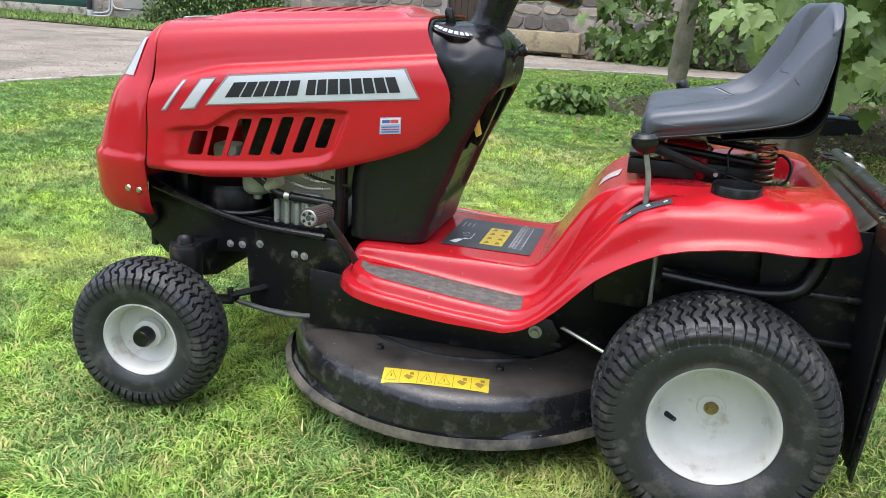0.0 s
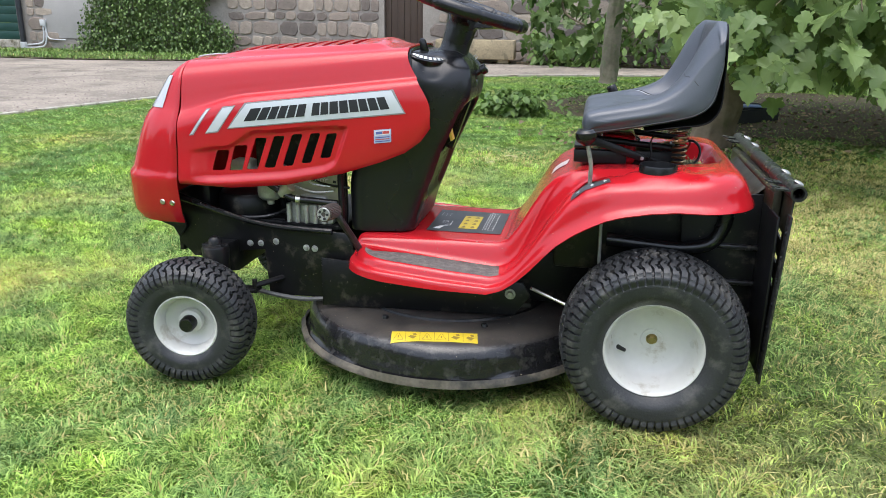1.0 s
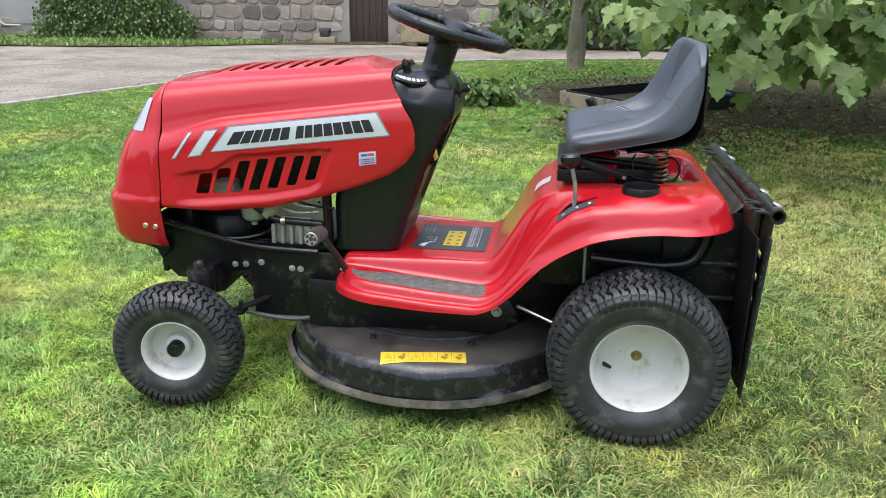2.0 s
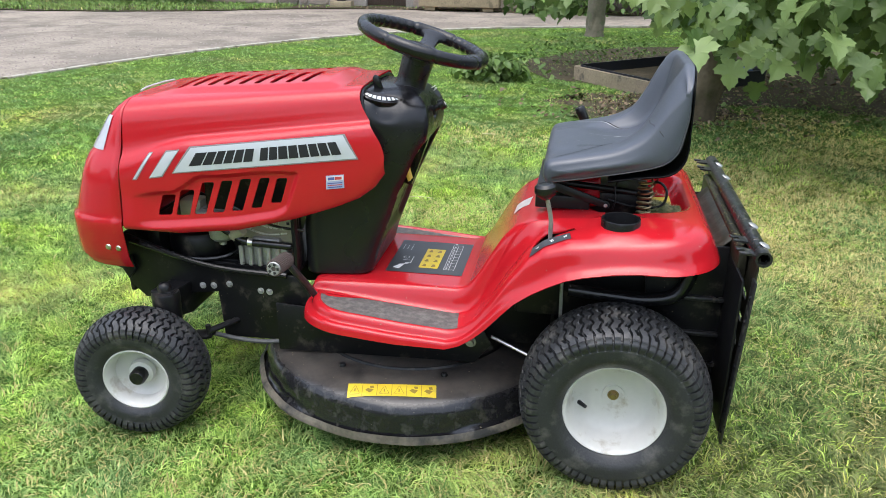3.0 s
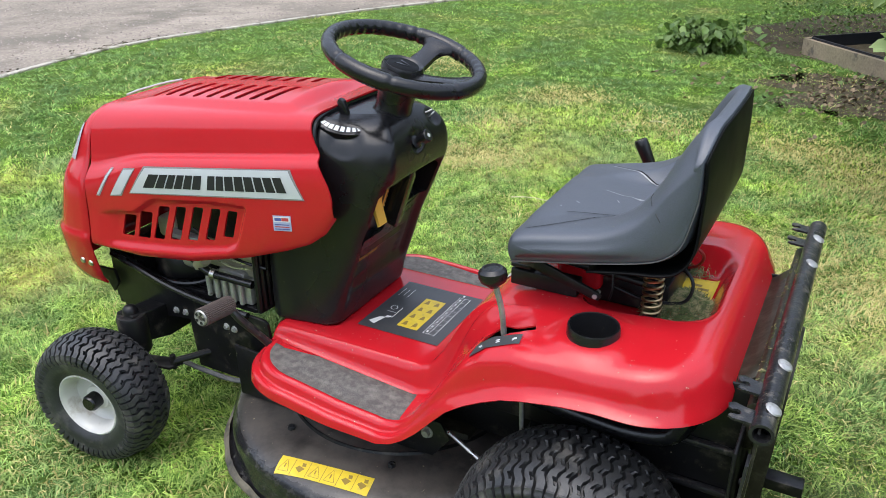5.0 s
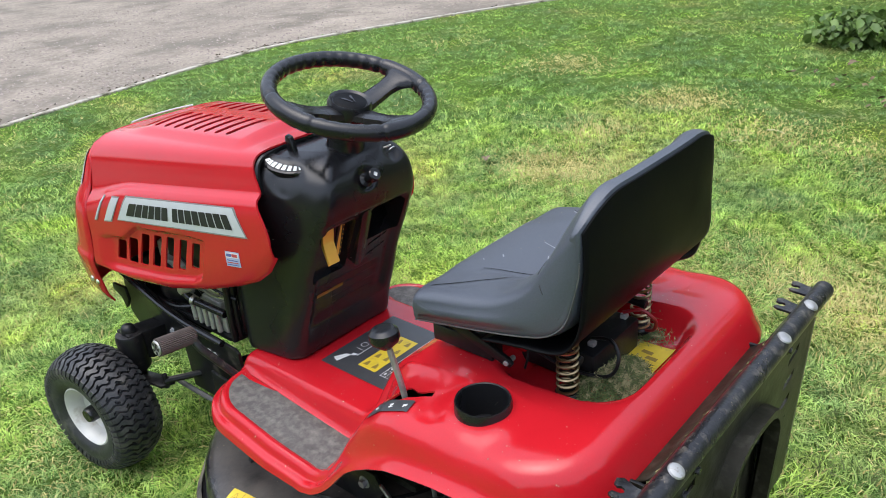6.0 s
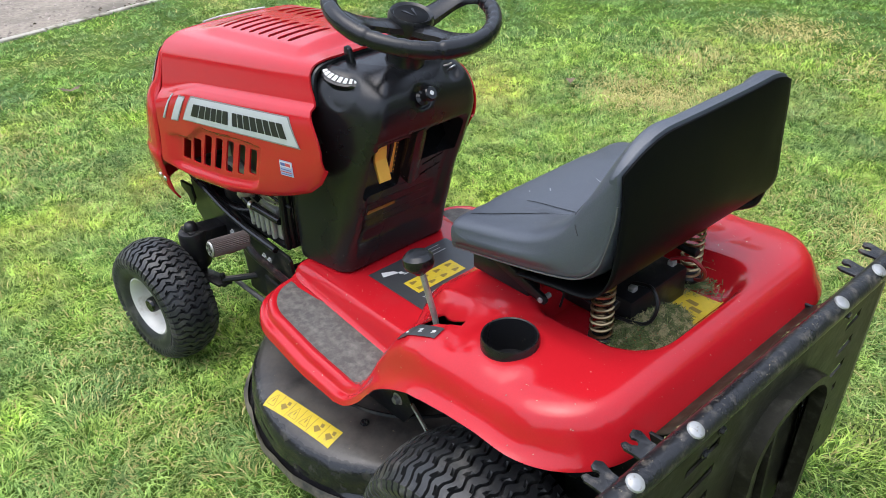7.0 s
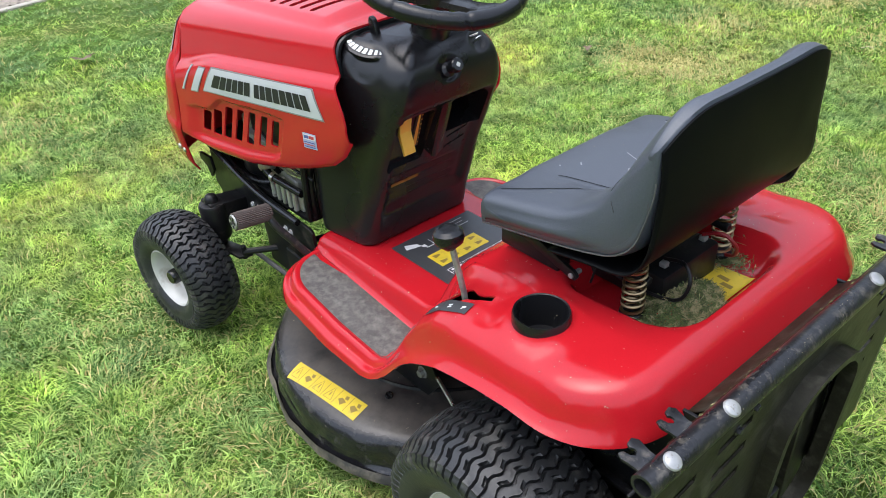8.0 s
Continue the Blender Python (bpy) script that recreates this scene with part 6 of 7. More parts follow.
def build_wheel(name, at, R, w, flange, dish, s, steer=0, ribbons=60, zigs=6, hub_r=0.0, label="", roll=0):
    """A wheel at its middle; s is -1 on the near side."""
    m = Matrix.Translation(at) @ Matrix.Rotation(radians(steer + (180 if s > 0 else 0)), 4, "Z") @ Matrix.Rotation(radians(roll), 4, "Y")
    f = w * .35
    zm = m @ Matrix.Rotation(radians(90), 4, "X")
    prof = [(flange - .010, -f - .004), (flange - .004, -f + .001), (flange, f * .98), (flange - .0005, f + .006), (flange - .004, f + .008), (flange - .008, f + .005), (flange - .012, f - .004), (flange - .017, f - .018),
            (flange * .80, f - dish * .72), (flange * .68, f - dish * .92), (flange * .45, f - dish), (.026, f - dish), (.025, f - dish + .003), (0, f - dish + .003)]
    wheel = part(name, turned(prof, zm, 56), RIM, mower, label, angle=40)
    build_tyre("tyre", R, w, flange - .004, ribbons, zigs, .0095, wheel, m)
    face = f - dish
    if hub_r:
        part("axle_cap", turned([(0, face + .05), (hub_r * .8, face + .05), (hub_r, face + .044), (hub_r, face), (0, face)], zm, 24), DASH, wheel, "black plastic hub cap")
        part("hub_collar", turned([(hub_r * 1.6, face + .004), (hub_r * 1.5, face + .02), (hub_r, face + .022), (hub_r, face)], zm, 24), RIM, wheel)
    else:
        part("axle_washer", turned([(0, face + .006), (.012, face + .006), (.014, face + .002), (0, face + .002)], zm, 20), BRASS, wheel)
        hb = bmesh.new()
        turned([(0, face + .014), (.008, face + .014), (.009, face + .012), (.009, face), (0, face)], zm, 6, hb)
        part("axle_bolt", hb, BRASS, wheel)
    if not hub_r:
        vm = zm @ Matrix.Translation((flange * -.66, flange * -.22, face + .006))
        part("valve_stem", rod(vm @ Vector((0, 0, 0)), vm @ Vector((.016, .001, .020)), .0058, .0045, seg=10), DASH, wheel)
    return wheel


for s in (-1, 1):
    build_wheel("rear_wheel", (0, s * .350, .220), .219, .190, .117, .070, s, ribbons=64, zigs=9, label="cream painted rear wheel rim", roll=0 if s < 0 else 20)
    build_wheel("front_wheel", (-1.168, s * .385, .178), .168, .128, .084, .046, s, steer=8, ribbons=52, zigs=8, hub_r=.0205, label="cream painted front wheel rim", roll=35)

# cutting deck
DX, DY = -.54, -.01
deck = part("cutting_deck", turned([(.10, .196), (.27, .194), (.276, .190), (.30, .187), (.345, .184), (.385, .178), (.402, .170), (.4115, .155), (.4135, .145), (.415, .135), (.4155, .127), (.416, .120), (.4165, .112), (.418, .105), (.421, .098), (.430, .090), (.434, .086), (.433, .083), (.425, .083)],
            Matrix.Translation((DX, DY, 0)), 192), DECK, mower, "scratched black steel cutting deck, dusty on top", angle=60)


def lip_fold(around):
    """How far the lip is bent in under the deck: most at the front of the near side, least towards the machine's front."""
    a = math.degrees(around)
    return .75 * (1 - smooth(8, 38, abs(a + 92))) + .25 * (1 - smooth(5, 20, abs(a + 52)))


for v in deck.data.vertices:
    r = Vector((v.co.x - DX, v.co.y - DY, 0))
    if v.co.z < .165:
        around = math.atan2(r.y, r.x)
        scrape = noise.noise(Vector((around * 3, v.co.z * 60, 2)))
        v.co += r.normalized() * ((.005 * noise.noise(v.co * 9) + .0025 * noise.noise(v.co * 24) + .0022 * scrape) * smooth(.088, .112, v.co.z) + .001)
        if v.co.z < .100:
            bent = noise.noise(Vector((around * 4.3, 1.7, 8))) + .5 * noise.noise(Vector((around * 11, 3.1, 8)))
            v.co += r.normalized() * (.006 * bent - lip_fold(around) * max(0.0, r.length - .420)) + Vector((0, 0, .007 * bent))
    else:
        v.co.z += .0015 * noise.noise(v.co * 12)
solid(deck, .003)
bm = turned([(.424, .096), (.430, .091), (.436, .086), (.437, .080), (.430, .078), (.415, .078)], Matrix.Translation((DX, DY, 0)), 192)
for v in bm.verts:
    around = math.atan2(v.co.y - DY, v.co.x - DX)
    bent = noise.noise(Vector((around * 4.3, 1.7, 8))) + .5 * noise.noise(Vector((around * 11, 3.1, 8)))
    d = .005 + abs(noise.noise(v.co * 14)) * .006 + .003 * noise.noise(v.co * 6) + .006 * bent - lip_fold(around) * max(0.0, math.hypot(v.co.x - DX, v.co.y - DY) - .420)
    v.co += Vector((v.co.x - DX, v.co.y - DY, 0)).normalized() * d + Vector((0, 0, d * .6))
part("deck_rim", bm, CAKED, deck, "deck rim caked with dry clippings")
deck_skin = surface_of(deck)
lab = part("warning_label", laid(deck_skin, [(-.627, -.403, .3), (-.413, -.376, .3), (-.421, -.332, .3), (-.635, -.361, .3)], DOWN, .0014, 24, 6), YELLOW, deck, "scuffed yellow warning label")
bm = bmesh.new()


def label_point(s, t):
    a, b, c, d = (Vector(p) for p in ((-.627, -.403, .3), (-.413, -.376, .3), (-.421, -.332, .3), (-.635, -.361, .3)))
    return (a * (1 - s) + b * s) * (1 - t) + (d * (1 - s) + c * s) * t


for k in range(6):
    s0 = k / 6
    if k:
        laid(deck_skin, [label_point(s0 - .003, .04), label_point(s0 + .003, .04), label_point(s0 + .003, .96), label_point(s0 - .003, .96)], DOWN, .0022, 1, 4, bm)
    if k in (0, 2, 3):
        for (p, q) in (((.03, .18), (.083, .82)), ((.083, .82), (.137, .18)), ((.137, .18), (.03, .18))):
            a, b = Vector(p), Vector(q)
            nrm = Vector((-(b - a).y * .5, (b - a).x * .5)).normalized() * .006
            nrm.y *= 4
            laid(deck_skin, [label_point(s0 + a.x, a.y), label_point(s0 + b.x, b.y), label_point(s0 + b.x + nrm.x, b.y + nrm.y), label_point(s0 + a.x + nrm.x, a.y + nrm.y)], DOWN, .0022, 6, 1, bm)
        laid(deck_skin, [label_point(s0 + .076, .34), label_point(s0 + .090, .34), label_point(s0 + .090, .58), label_point(s0 + .076, .58)], DOWN, .0022, 1, 2, bm)
    else:
        laid(deck_skin, [label_point(s0 + .03, .45), label_point(s0 + .09, .22), label_point(s0 + .13, .5), label_point(s0 + .06, .62)], DOWN, .0022, 3, 2, bm)
        laid(deck_skin, [label_point(s0 + .09, .60), label_point(s0 + .13, .62), label_point(s0 + .12, .82), label_point(s0 + .08, .80)], DOWN, .0022, 3, 2, bm)
pieces("label_sign", bm, SIGN, lab)
for x, y in ((-.673, -.285), (-.41, -.285), (-.70, .25)):
    part("deck_bolt", hexbolt((x, y, .184), (0, 0, 1), .009, .010), RUSTPIPE, deck)
part("deck_ring", turned([(.268, .193), (.270, .1955), (.273, .1955), (.276, .190)], Matrix.Translation((DX, DY, 0)), 80), STEEL_BLACK, deck)
part("deck_link", tube([(-.30, -.24, .285), (-.18, -.265, .245), (-.08, -.27, .21)], .0042, 8), CHROME, mower, "bare steel deck lift rod")
part("gear_rod", tube([(-.138, -.265, .53), (-.136, -.262, .43), (-.134, -.258, .33)], .0042, 8), RIVET, mower)

# rear: side plates, corrugated hose, hitch panel with its bar
for s in (-1, 1):
    sp = part("rear_side_plate", prism([(.05, .545), (.235, .555), (.245, .14), (.16, .13), (.07, .30)], s * .215, s * .209, bevel=.001), STEEL_BLACK, mower)
    for z in (.255, .335, .425):
        part("pressed_rib", box((.085, s * .222 - .007, z - .006), (.240, s * .222 + .007, z + .006), .004), RUSTPIPE, sp)
bm = tube([(-.12, -.235, .428), (-.02, -.238, .421), (.06, -.238, .418), (.125, -.236, .434), (.152, -.232, .48), (.156, -.23, .53)], .018, 14, steps=16, radius=lambda t: .0172 + .0005 * math.sin(t * 260))
part("corrugated_hose", bm, DASH, mower, "black corrugated hose under the fender")
part("pipe_stub", turned([(.010, .012), (.0145, .012), (.0145, 0), (.010, 0)], frame_along((-.055, -.215, .515), (-.055, -.3, .515)), 20), RUSTPIPE, mower)
shelf = part("rear_shelf", prism([(.236, .50), (.238, .578), (.245, .584), (.256, .582), (.256, .50)], -.30, .30, bevel=.002), DIRTY, mower, "folded black steel plate behind the bar")

fold = [[(.196, y, .500), (.200, y, .541), (.222, y, .556), (.256, y, .590)] for y in np.linspace(-.205, .215, 9)]
bm, _ = grid(fold)
solid(part("folded_guard", bm, DIRTY, mower, "folded black steel guard sloping up to the bar", angle=15), .003)

panel = part("hitch_panel", prism(rounded(-.375, .375, .158, .592, .012), 0, .004, axis="x", at=Matrix.Translation((.262, 0, 0)) @ Matrix.Translation((0, 0, .59)) @ Matrix.Rotation(radians(2.5), 4, "Y") @ Matrix.Translation((0, 0, -.59))), DIRTY, mower, "dusty black steel hitch panel")
cutters = prism(rounded(-.025, .185, .10, .495, .085), .20, .32, axis="x")
cut(panel, cutters)
cutters = bmesh.new()
for s, c in ((-1, -.205), (1, .285)):
    for k in range(3 if s < 0 else 7):
        for off in (-.085, .045) if s < 0 else (0.0,):
            z = .50 - k * .055 - (.02 if off * s > 0 else 0)
            wide = .045 if s < 0 else .028
            prism([(c + off - wide, z), (c + off + wide - .01, z + .010), (c + off + wide - .01, z + .027), (c + off - wide, z + .016)], .20, .32, cutters, "x")
cut(panel, cutters)
tilt = Matrix.Translation((0, 0, .59)) @ Matrix.Rotation(radians(2.5), 4, "Y") @ Matrix.Translation((0, 0, -.59))
for s, y in ((-1, -.372), (1, .372)):
    flange = part("panel_flange", box((.257, min(y, y + s * .030), .164), (.262, max(y, y + s * .030), .560), .001, m=tilt), RUSTPIPE, panel, "dusty side strip of the panel")
    for k in range(7):
        part("flange_rivet", turned([(0, .003), (.004, .0025), (.006, 0), (0, -.001)], frame_along(tilt @ Vector((.257, y + s * .016, .19 + .055 * k)), tilt @ Vector((.20, y + s * .016, .19 + .055 * k))), 10), STEEL_BLACK, flange)
out = rounded(-.040, .200, .10, .510, .098)
inn = rounded(-.025, .185, .10, .495, .085)
bm = bmesh.new()
rings = [[tilt @ Vector((x, a, b)) for a, b in ring] for x, ring in ((.262, out), (.292, out), (.292, inn), (.262, inn))]
loft(rings + [rings[0]], bm, caps=False)
bmesh.ops.remove_doubles(bm, verts=bm.verts[:], dist=1e-5)
part("chute_frame", bm, DIRTY, panel, "pressed steel frame round the chute opening")
liner = part("chute_liner", box((.10, -.06, .05), (.238, .22, .50), .01), DIRTY, mower, "dusty steel chute behind the opening")
part("liner_fold", box((.236, .095, .06), (.252, .103, .49), .002), DIRTY, liner)
# added black sheet behind the panel; it darkens the near slots
part("slot_dark_sheet", box((.236, -.372, .165), (.242, -.07, .54), .002), STEEL_BLACK, mower)
for y, z in ((-.13, .555), (-.165, .535), (.235, .56)):
    part("panel_bolt", hexbolt(tilt @ Vector((.267, y, z)), (1, 0, 0), .006, .006), RUSTPIPE, panel)
bm = bmesh.new()
rows = [(.017, 0), (.017, .78), (.0125, .78), (.0125, 0)]
turned(rows, frame_along((.268, -.39, .597), (.268, .39, .597)), 28, bm, closed=True)
bar = part("hitch_bar", bm, RUSTPIPE, mower, "worn black steel tube, chipped and rusty at the end")
for y in (-.345, -.222, .166, .293):
    part("bar_rivet", turned([(0, .0050), (.006, .0045), (.011, .0025), (.0125, 0), (0, -.002)], frame_along((.275, y, .6125), (.305, y, .675)), 20), RIVET, bar, "flat zinc rivet head")
hook = [(0, -.017), (.016, -.015), (.034, -.020), (.042, -.014), (.040, -.004), (.034, -.001), (.029, -.005), (.024, -.004), (.021, .003), (.026, .008), (.036, .009), (.038, .016), (.030, .020), (.014, .017), (0, .018)]
for y in (-.360, -.285, .285, .360):
    m = Matrix.Translation((.258, y, .600)) @ Matrix.Rotation(radians(180), 4, "Z") @ Matrix.Rotation(radians(-6), 4, "Y")
    part("bar_hook", prism(hook, -.002, .002, axis="z", bevel=.0006, at=m), RUSTPIPE, bar, "flat notched steel tab")
part("tow_bracket", box((.262, -.018, .206), (.345, .018, .231), .003), STEEL_BLACK, mower)
part("tow_stem", box((.255, -.018, .13), (.275, .018, .26), .003), STEEL_BLACK, mower)

# dry clippings in the seat well
rng = np.random.default_rng(5)
verts, faces = [], []
for k in range(7500):
    a, r = rng.random() * 6.283, rng.random() ** .5
    x, y = .078 + .060 * r * math.cos(a), -.055 + .094 * r * math.sin(a)
    if k % 8 == 0:
        x, y = .05 + rng.normal() * .02, .115 + rng.normal() * .014
    hit, _, _, _ = pan_skin.ray_cast(Vector((x, y, .8)), Vector(DOWN))
    if hit is None:
        continue
    heap = .030 * max(0.0, 1 - r ** 2) if k % 8 else .006
    p = Vector((x, y, hit.z + .002 + heap * rng.random()))
    d = Vector((rng.normal(), rng.normal(), rng.normal() * .25)).normalized() * (.005 + .010 * rng.random())
    w = d.cross(Vector((0, 0, 1))).normalized() * (.0004 + .0006 * rng.random())
    i = len(verts)
    verts += [p - d - w, p - d + w, p + d]
    faces.append((i, i + 1, i + 2))
me = bpy.data.meshes.new("clippings")
me.from_pydata([tuple(v) for v in verts], [], faces)
CLIPPINGS = mat("dry_clippings", (0.085, 0.115, 0.032), 0.8, vary=0.3, island=0.6, second=(0.34, 0.29, 0.15), second_at=0.5, second_scale=60)
me.materials.append(CLIPPINGS)
tagged(new("grass_clippings", me), "drying grass clippings heaped in the seat well", "grass clippings", kind="stuff")


# crumbs of dry grass and dust scattered over the machine
def scatter(name, skin, count, area, size, material, label, way=DOWN, top=1.2, seed=3):
    rng = np.random.default_rng(seed)
    verts, faces = [], []
    x0, x1, y0, y1 = area
    for k in range(count):
        p = Vector((x0 + (x1 - x0) * rng.random(), y0 + (y1 - y0) * rng.random(), top))
        hit, normal, _, _ = skin.ray_cast(p, Vector(way))
        if hit is None:
            continue
        normal = normal if normal.z > 0 else -normal
        a = normal.orthogonal().normalized()
        a = Matrix.Rotation(rng.random() * 6.283, 3, normal) @ a
        b = normal.cross(a)
        n = (size * (.4 + 1.2 * rng.random() ** 2))
        w = n * (.35 + .4 * rng.random()) if rng.random() < .8 else n * .12
        n = n if w > n * .2 else n * 3
        c = hit + normal * .0009
        i = len(verts)
        verts += [c - a * n, c + b * w, c + a * n * .9 + normal * n * .2, c - b * w * .8]
        faces.append((i, i + 1, i + 2, i + 3))
    me = bpy.data.meshes.new(name)
    me.from_pydata([tuple(v) for v in verts], [], faces)
    me.materials.append(material)
    return tagged(new(name, me), label, "grass clippings", kind="stuff")


def side_specks(name, skins, count, area, size, material, label, seed):
    """Tiny specks stuck to upright surfaces that face the near side."""
    rng = np.random.default_rng(seed)
    verts, faces = [], []
    x0, x1, z0, z1 = area
    for k in range(count):
        p = Vector((x0 + (x1 - x0) * rng.random(), -.9, z0 + (z1 - z0) * rng.random()))
        hits = [h for h in (skin.ray_cast(p, Vector((0, 1, 0))) for skin in skins) if h[0] is not None]
        if not hits:
            continue
        hit, normal, _, _ = min(hits, key=lambda h: h[0].y)
        normal = normal if normal.y < 0 else -normal
        a = Matrix.Rotation(rng.random() * 6.283, 3, normal) @ normal.orthogonal().normalized()
        b = normal.cross(a)
        n = size * (.4 + 1.4 * rng.random() ** 3)
        c = hit + normal * .0007
        i = len(verts)
        verts += [c - a * n, c + b * n * .7, c + a * n * .9, c - b * n * .6]
        faces.append((i, i + 1, i + 2, i + 3))
    me = bpy.data.meshes.new(name)
    me.from_pydata([tuple(v) for v in verts], [], faces)
    me.materials.append(material)
    return tagged(new(name, me), label, "dust", kind="stuff")


CRUMBS = mat("dry_crumbs", (0.28, 0.24, 0.16), 0.9, vary=0.3, island=0.5)
scatter("fender_crumbs", pan_skin, 520, (-.30, .22, -.37, .37), .0011, CRUMBS, "dry grass crumbs scattered on the red fender")
scatter("footrest_crumbs", pan_skin, 160, (-.76, -.36, -.35, -.10), .0014, CRUMBS, "dry grass crumbs scattered on the footrest", top=.5, seed=8)
scatter("deck_crumbs", deck_skin, 150, (-.97, -.11, -.44, -.05), .0018, CRUMBS, "dry grass crumbs lying on the cutting deck", top=.29, seed=9)
scatter("seat_crumbs", seat_skin, 60, (-.20, .10, -.20, .20), .0012, CRUMBS, "pale crumbs on the vinyl seat", seed=10)
side_specks("dust_specks", [surface_of(o) for o in mower.children if o.name.split(".")[0] in ("console", "frame_rail", "side_plate", "rear_side_plate")], 420, (-1.25, .22, .19, .84), .0011, CRUMBS, "pale specks of dust on the black sheet metal", 17)
scatter("shelf_clippings", surface_of(shelf), 220, (.236, .257, -.30, .30), .0042, CLIPPINGS, "green clippings caught behind the hitch bar", top=.8, seed=14)
scatter("bar_crumbs", surface_of(bar), 260, (.245, .29, -.39, .39), .0010, CRUMBS, "grass crumbs stuck to the hitch bar", seed=11)


# ---- stones of the wall ----
def stone_mesh(seed):
    """A rubble stone one unit wide: an uneven many-sided face, bulging outward (-y)."""
    pick = random.Random(seed * 31 + 5)
    sides = pick.choice((8, 9, 10))
    turn = pick.random() * 6
    rings = []
    for depth, size in ((.5, 1.0), (-.25, 1.0), (-.5, .86)):
        ring = []
        for k in range(sides):
            a = turn + 2 * math.pi * k / sides
            c, d = math.cos(a), math.sin(a)
            q = (abs(c) ** 6 + abs(d) ** 6) ** (-1 / 6) * .5
            q *= 1 + .12 * noise.noise(Vector((c * 1.7 + seed * 7.3, d * 1.7, seed)))
            ring.append(Vector((c * q * size, depth + (.06 * noise.noise(Vector((c, d, seed * 3 + 9))) if depth < 0 else 0), d * q * size)))
        rings.append(ring)
    bm = loft(rings)
    bmesh.ops.recalc_face_normals(bm, faces=bm.faces[:])
    me = bpy.data.meshes.new("stone")
    bm.to_mesh(me)
    bm.free()
    me.materials.append(STONE_MIX)
    return me


STONE_MIX = STONE.copy()
STONE_MIX.name = "mixed_wall_stone"
nt = STONE_MIX.node_tree
info = nt.nodes.new("ShaderNodeObjectInfo")
tone = nt.nodes.new("ShaderNodeMix")
tone.data_type = "RGBA"
tone.blend_type = "MULTIPLY"
tone.inputs["Factor"].default_value = 1.0
ramp = nt.nodes.new("ShaderNodeValToRGB")
ramp.color_ramp.elements[0].color = (.50, .47, .47, 1)
ramp.color_ramp.elements[1].color = (1.45, 1.34, 1.20, 1)
ramp.color_ramp.elements.new(.42).color = (.95, .86, .80, 1)
nt.links.new(info.outputs["Random"], ramp.inputs[0])
bsdf = nt.nodes["Principled BSDF"]
src = bsdf.inputs["Base Color"].links[0].from_socket
nt.links.new(src, tone.inputs["A"])
nt.links.new(ramp.outputs[0], tone.inputs["B"])
nt.links.new(tone.outputs["Result"], bsdf.inputs["Base Color"])
stones = [stone_mesh(k) for k in range(14)]
rng = np.random.default_rng(3)
z, count = 0.0, 0
while z < 1.45:
    h = .17 + .16 * rng.random()
    x = -12.3
    while x < 1.6:
        w = .16 + .46 * rng.random() ** 1.5
        if not (-4.42 < x + w and x < -3.52) and not (-11.9 < x and x + w < -7.6) and count < 300:
            ob = new("stone", stones[count % 14])
            ob.parent = wall
            ob.matrix_parent_inverse = wall.matrix_basis.inverted()
            ob.matrix_basis = Matrix.Translation((x + w / 2, WY + .035, z + h / 2 + rng.normal() * .008)) @ Matrix.Rotation(rng.normal() * .05, 4, "Y") @ Matrix.Diagonal((w - .012, .10 + .04 * rng.random(), h * (.86 + .12 * rng.random()), 1))
            count += 1
        x += w
    z += h

# ---- litter and pebbles ----
DARKROCK = mat("dark_rock", (0.045, 0.042, 0.045), 0.8, vary=0.4, scale=12, bump=0.8, bump_scale=60)
STALK = mat("dry_straw", (0.62, 0.54, 0.34), 0.7, vary=0.15)
litter = [[.2 + 3.4 * rng.random(), 3.8 + 3.0 * rng.random(), .012 + .01 * rng.random()] for _ in range(520)]
tagged(crown_mesh("leaf_litter", rng, litter, .07, LITTER, None, lobed=False, hang=.05), "scattered dead leaves on the soil", "leaves", kind="stuff")
litter = [[.42 + .42 * rng.normal(), 4.2 + .38 * rng.normal(), .014 + .012 * rng.random()] for _ in range(420)]
tagged(crown_mesh("leaf_litter", rng, litter, .045, LITTER, None, lobed=False, hang=.15), "dead leaves on the worn soil", "leaves", kind="stuff")
dirt, weeds = [], []
for _ in range(1700):
    i = int(rng.random() * 110)
    (x, y), (x1, y1) = edge_line[i], edge_line[i + 1]
    f, away = rng.random(), abs(rng.normal())
    patchy = noise.noise(Vector((x * 1.3, y * 1.3, 2))) + .15
    if rng.random() > .20 + 1.6 * patchy:
        continue
    dirt.append([x + f * (x1 - x) - .025 - .10 * away, y + f * (y1 - y), -.006 + .006 * rng.random()])
    if rng.random() < .12:
        weeds.append([x + f * (x1 - x) - .03 - .035 * away, y + f * (y1 - y), -.004])
tagged(crown_mesh("kerb_dirt", rng, dirt, .032, DIRT, None, lobed=False, hang=.1), "crumbs of dark dirt along the edging", "dirt", kind="stuff")
tagged(crown_mesh("kerb_weeds", rng, weeds, .040, SHRUB, None, lobed=False, hang=-.9), "small weeds along the edging", "weeds", kind="stuff")
foot = [[-7.2 + 8.0 * rng.random(), 13.2 - .5 * rng.random() ** 2, .008 + .008 * rng.random()] for _ in range(420)]
tagged(crown_mesh("leaf_litter", rng, foot, .06, LITTER, None, lobed=False, hang=.05), "dead leaves along the foot of the wall", "leaves", kind="stuff")
block = thing("stone_block", (-4.8, 13.05, 0), "low ochre stone block beside the boarded door", "stone block")
part("block", box((-5.0, 12.94, -.008), (-4.58, 13.16, .11), .012), TROUGH, block)
rock = box((-.10, -.08, 0), (.10, .08, .17), .04)
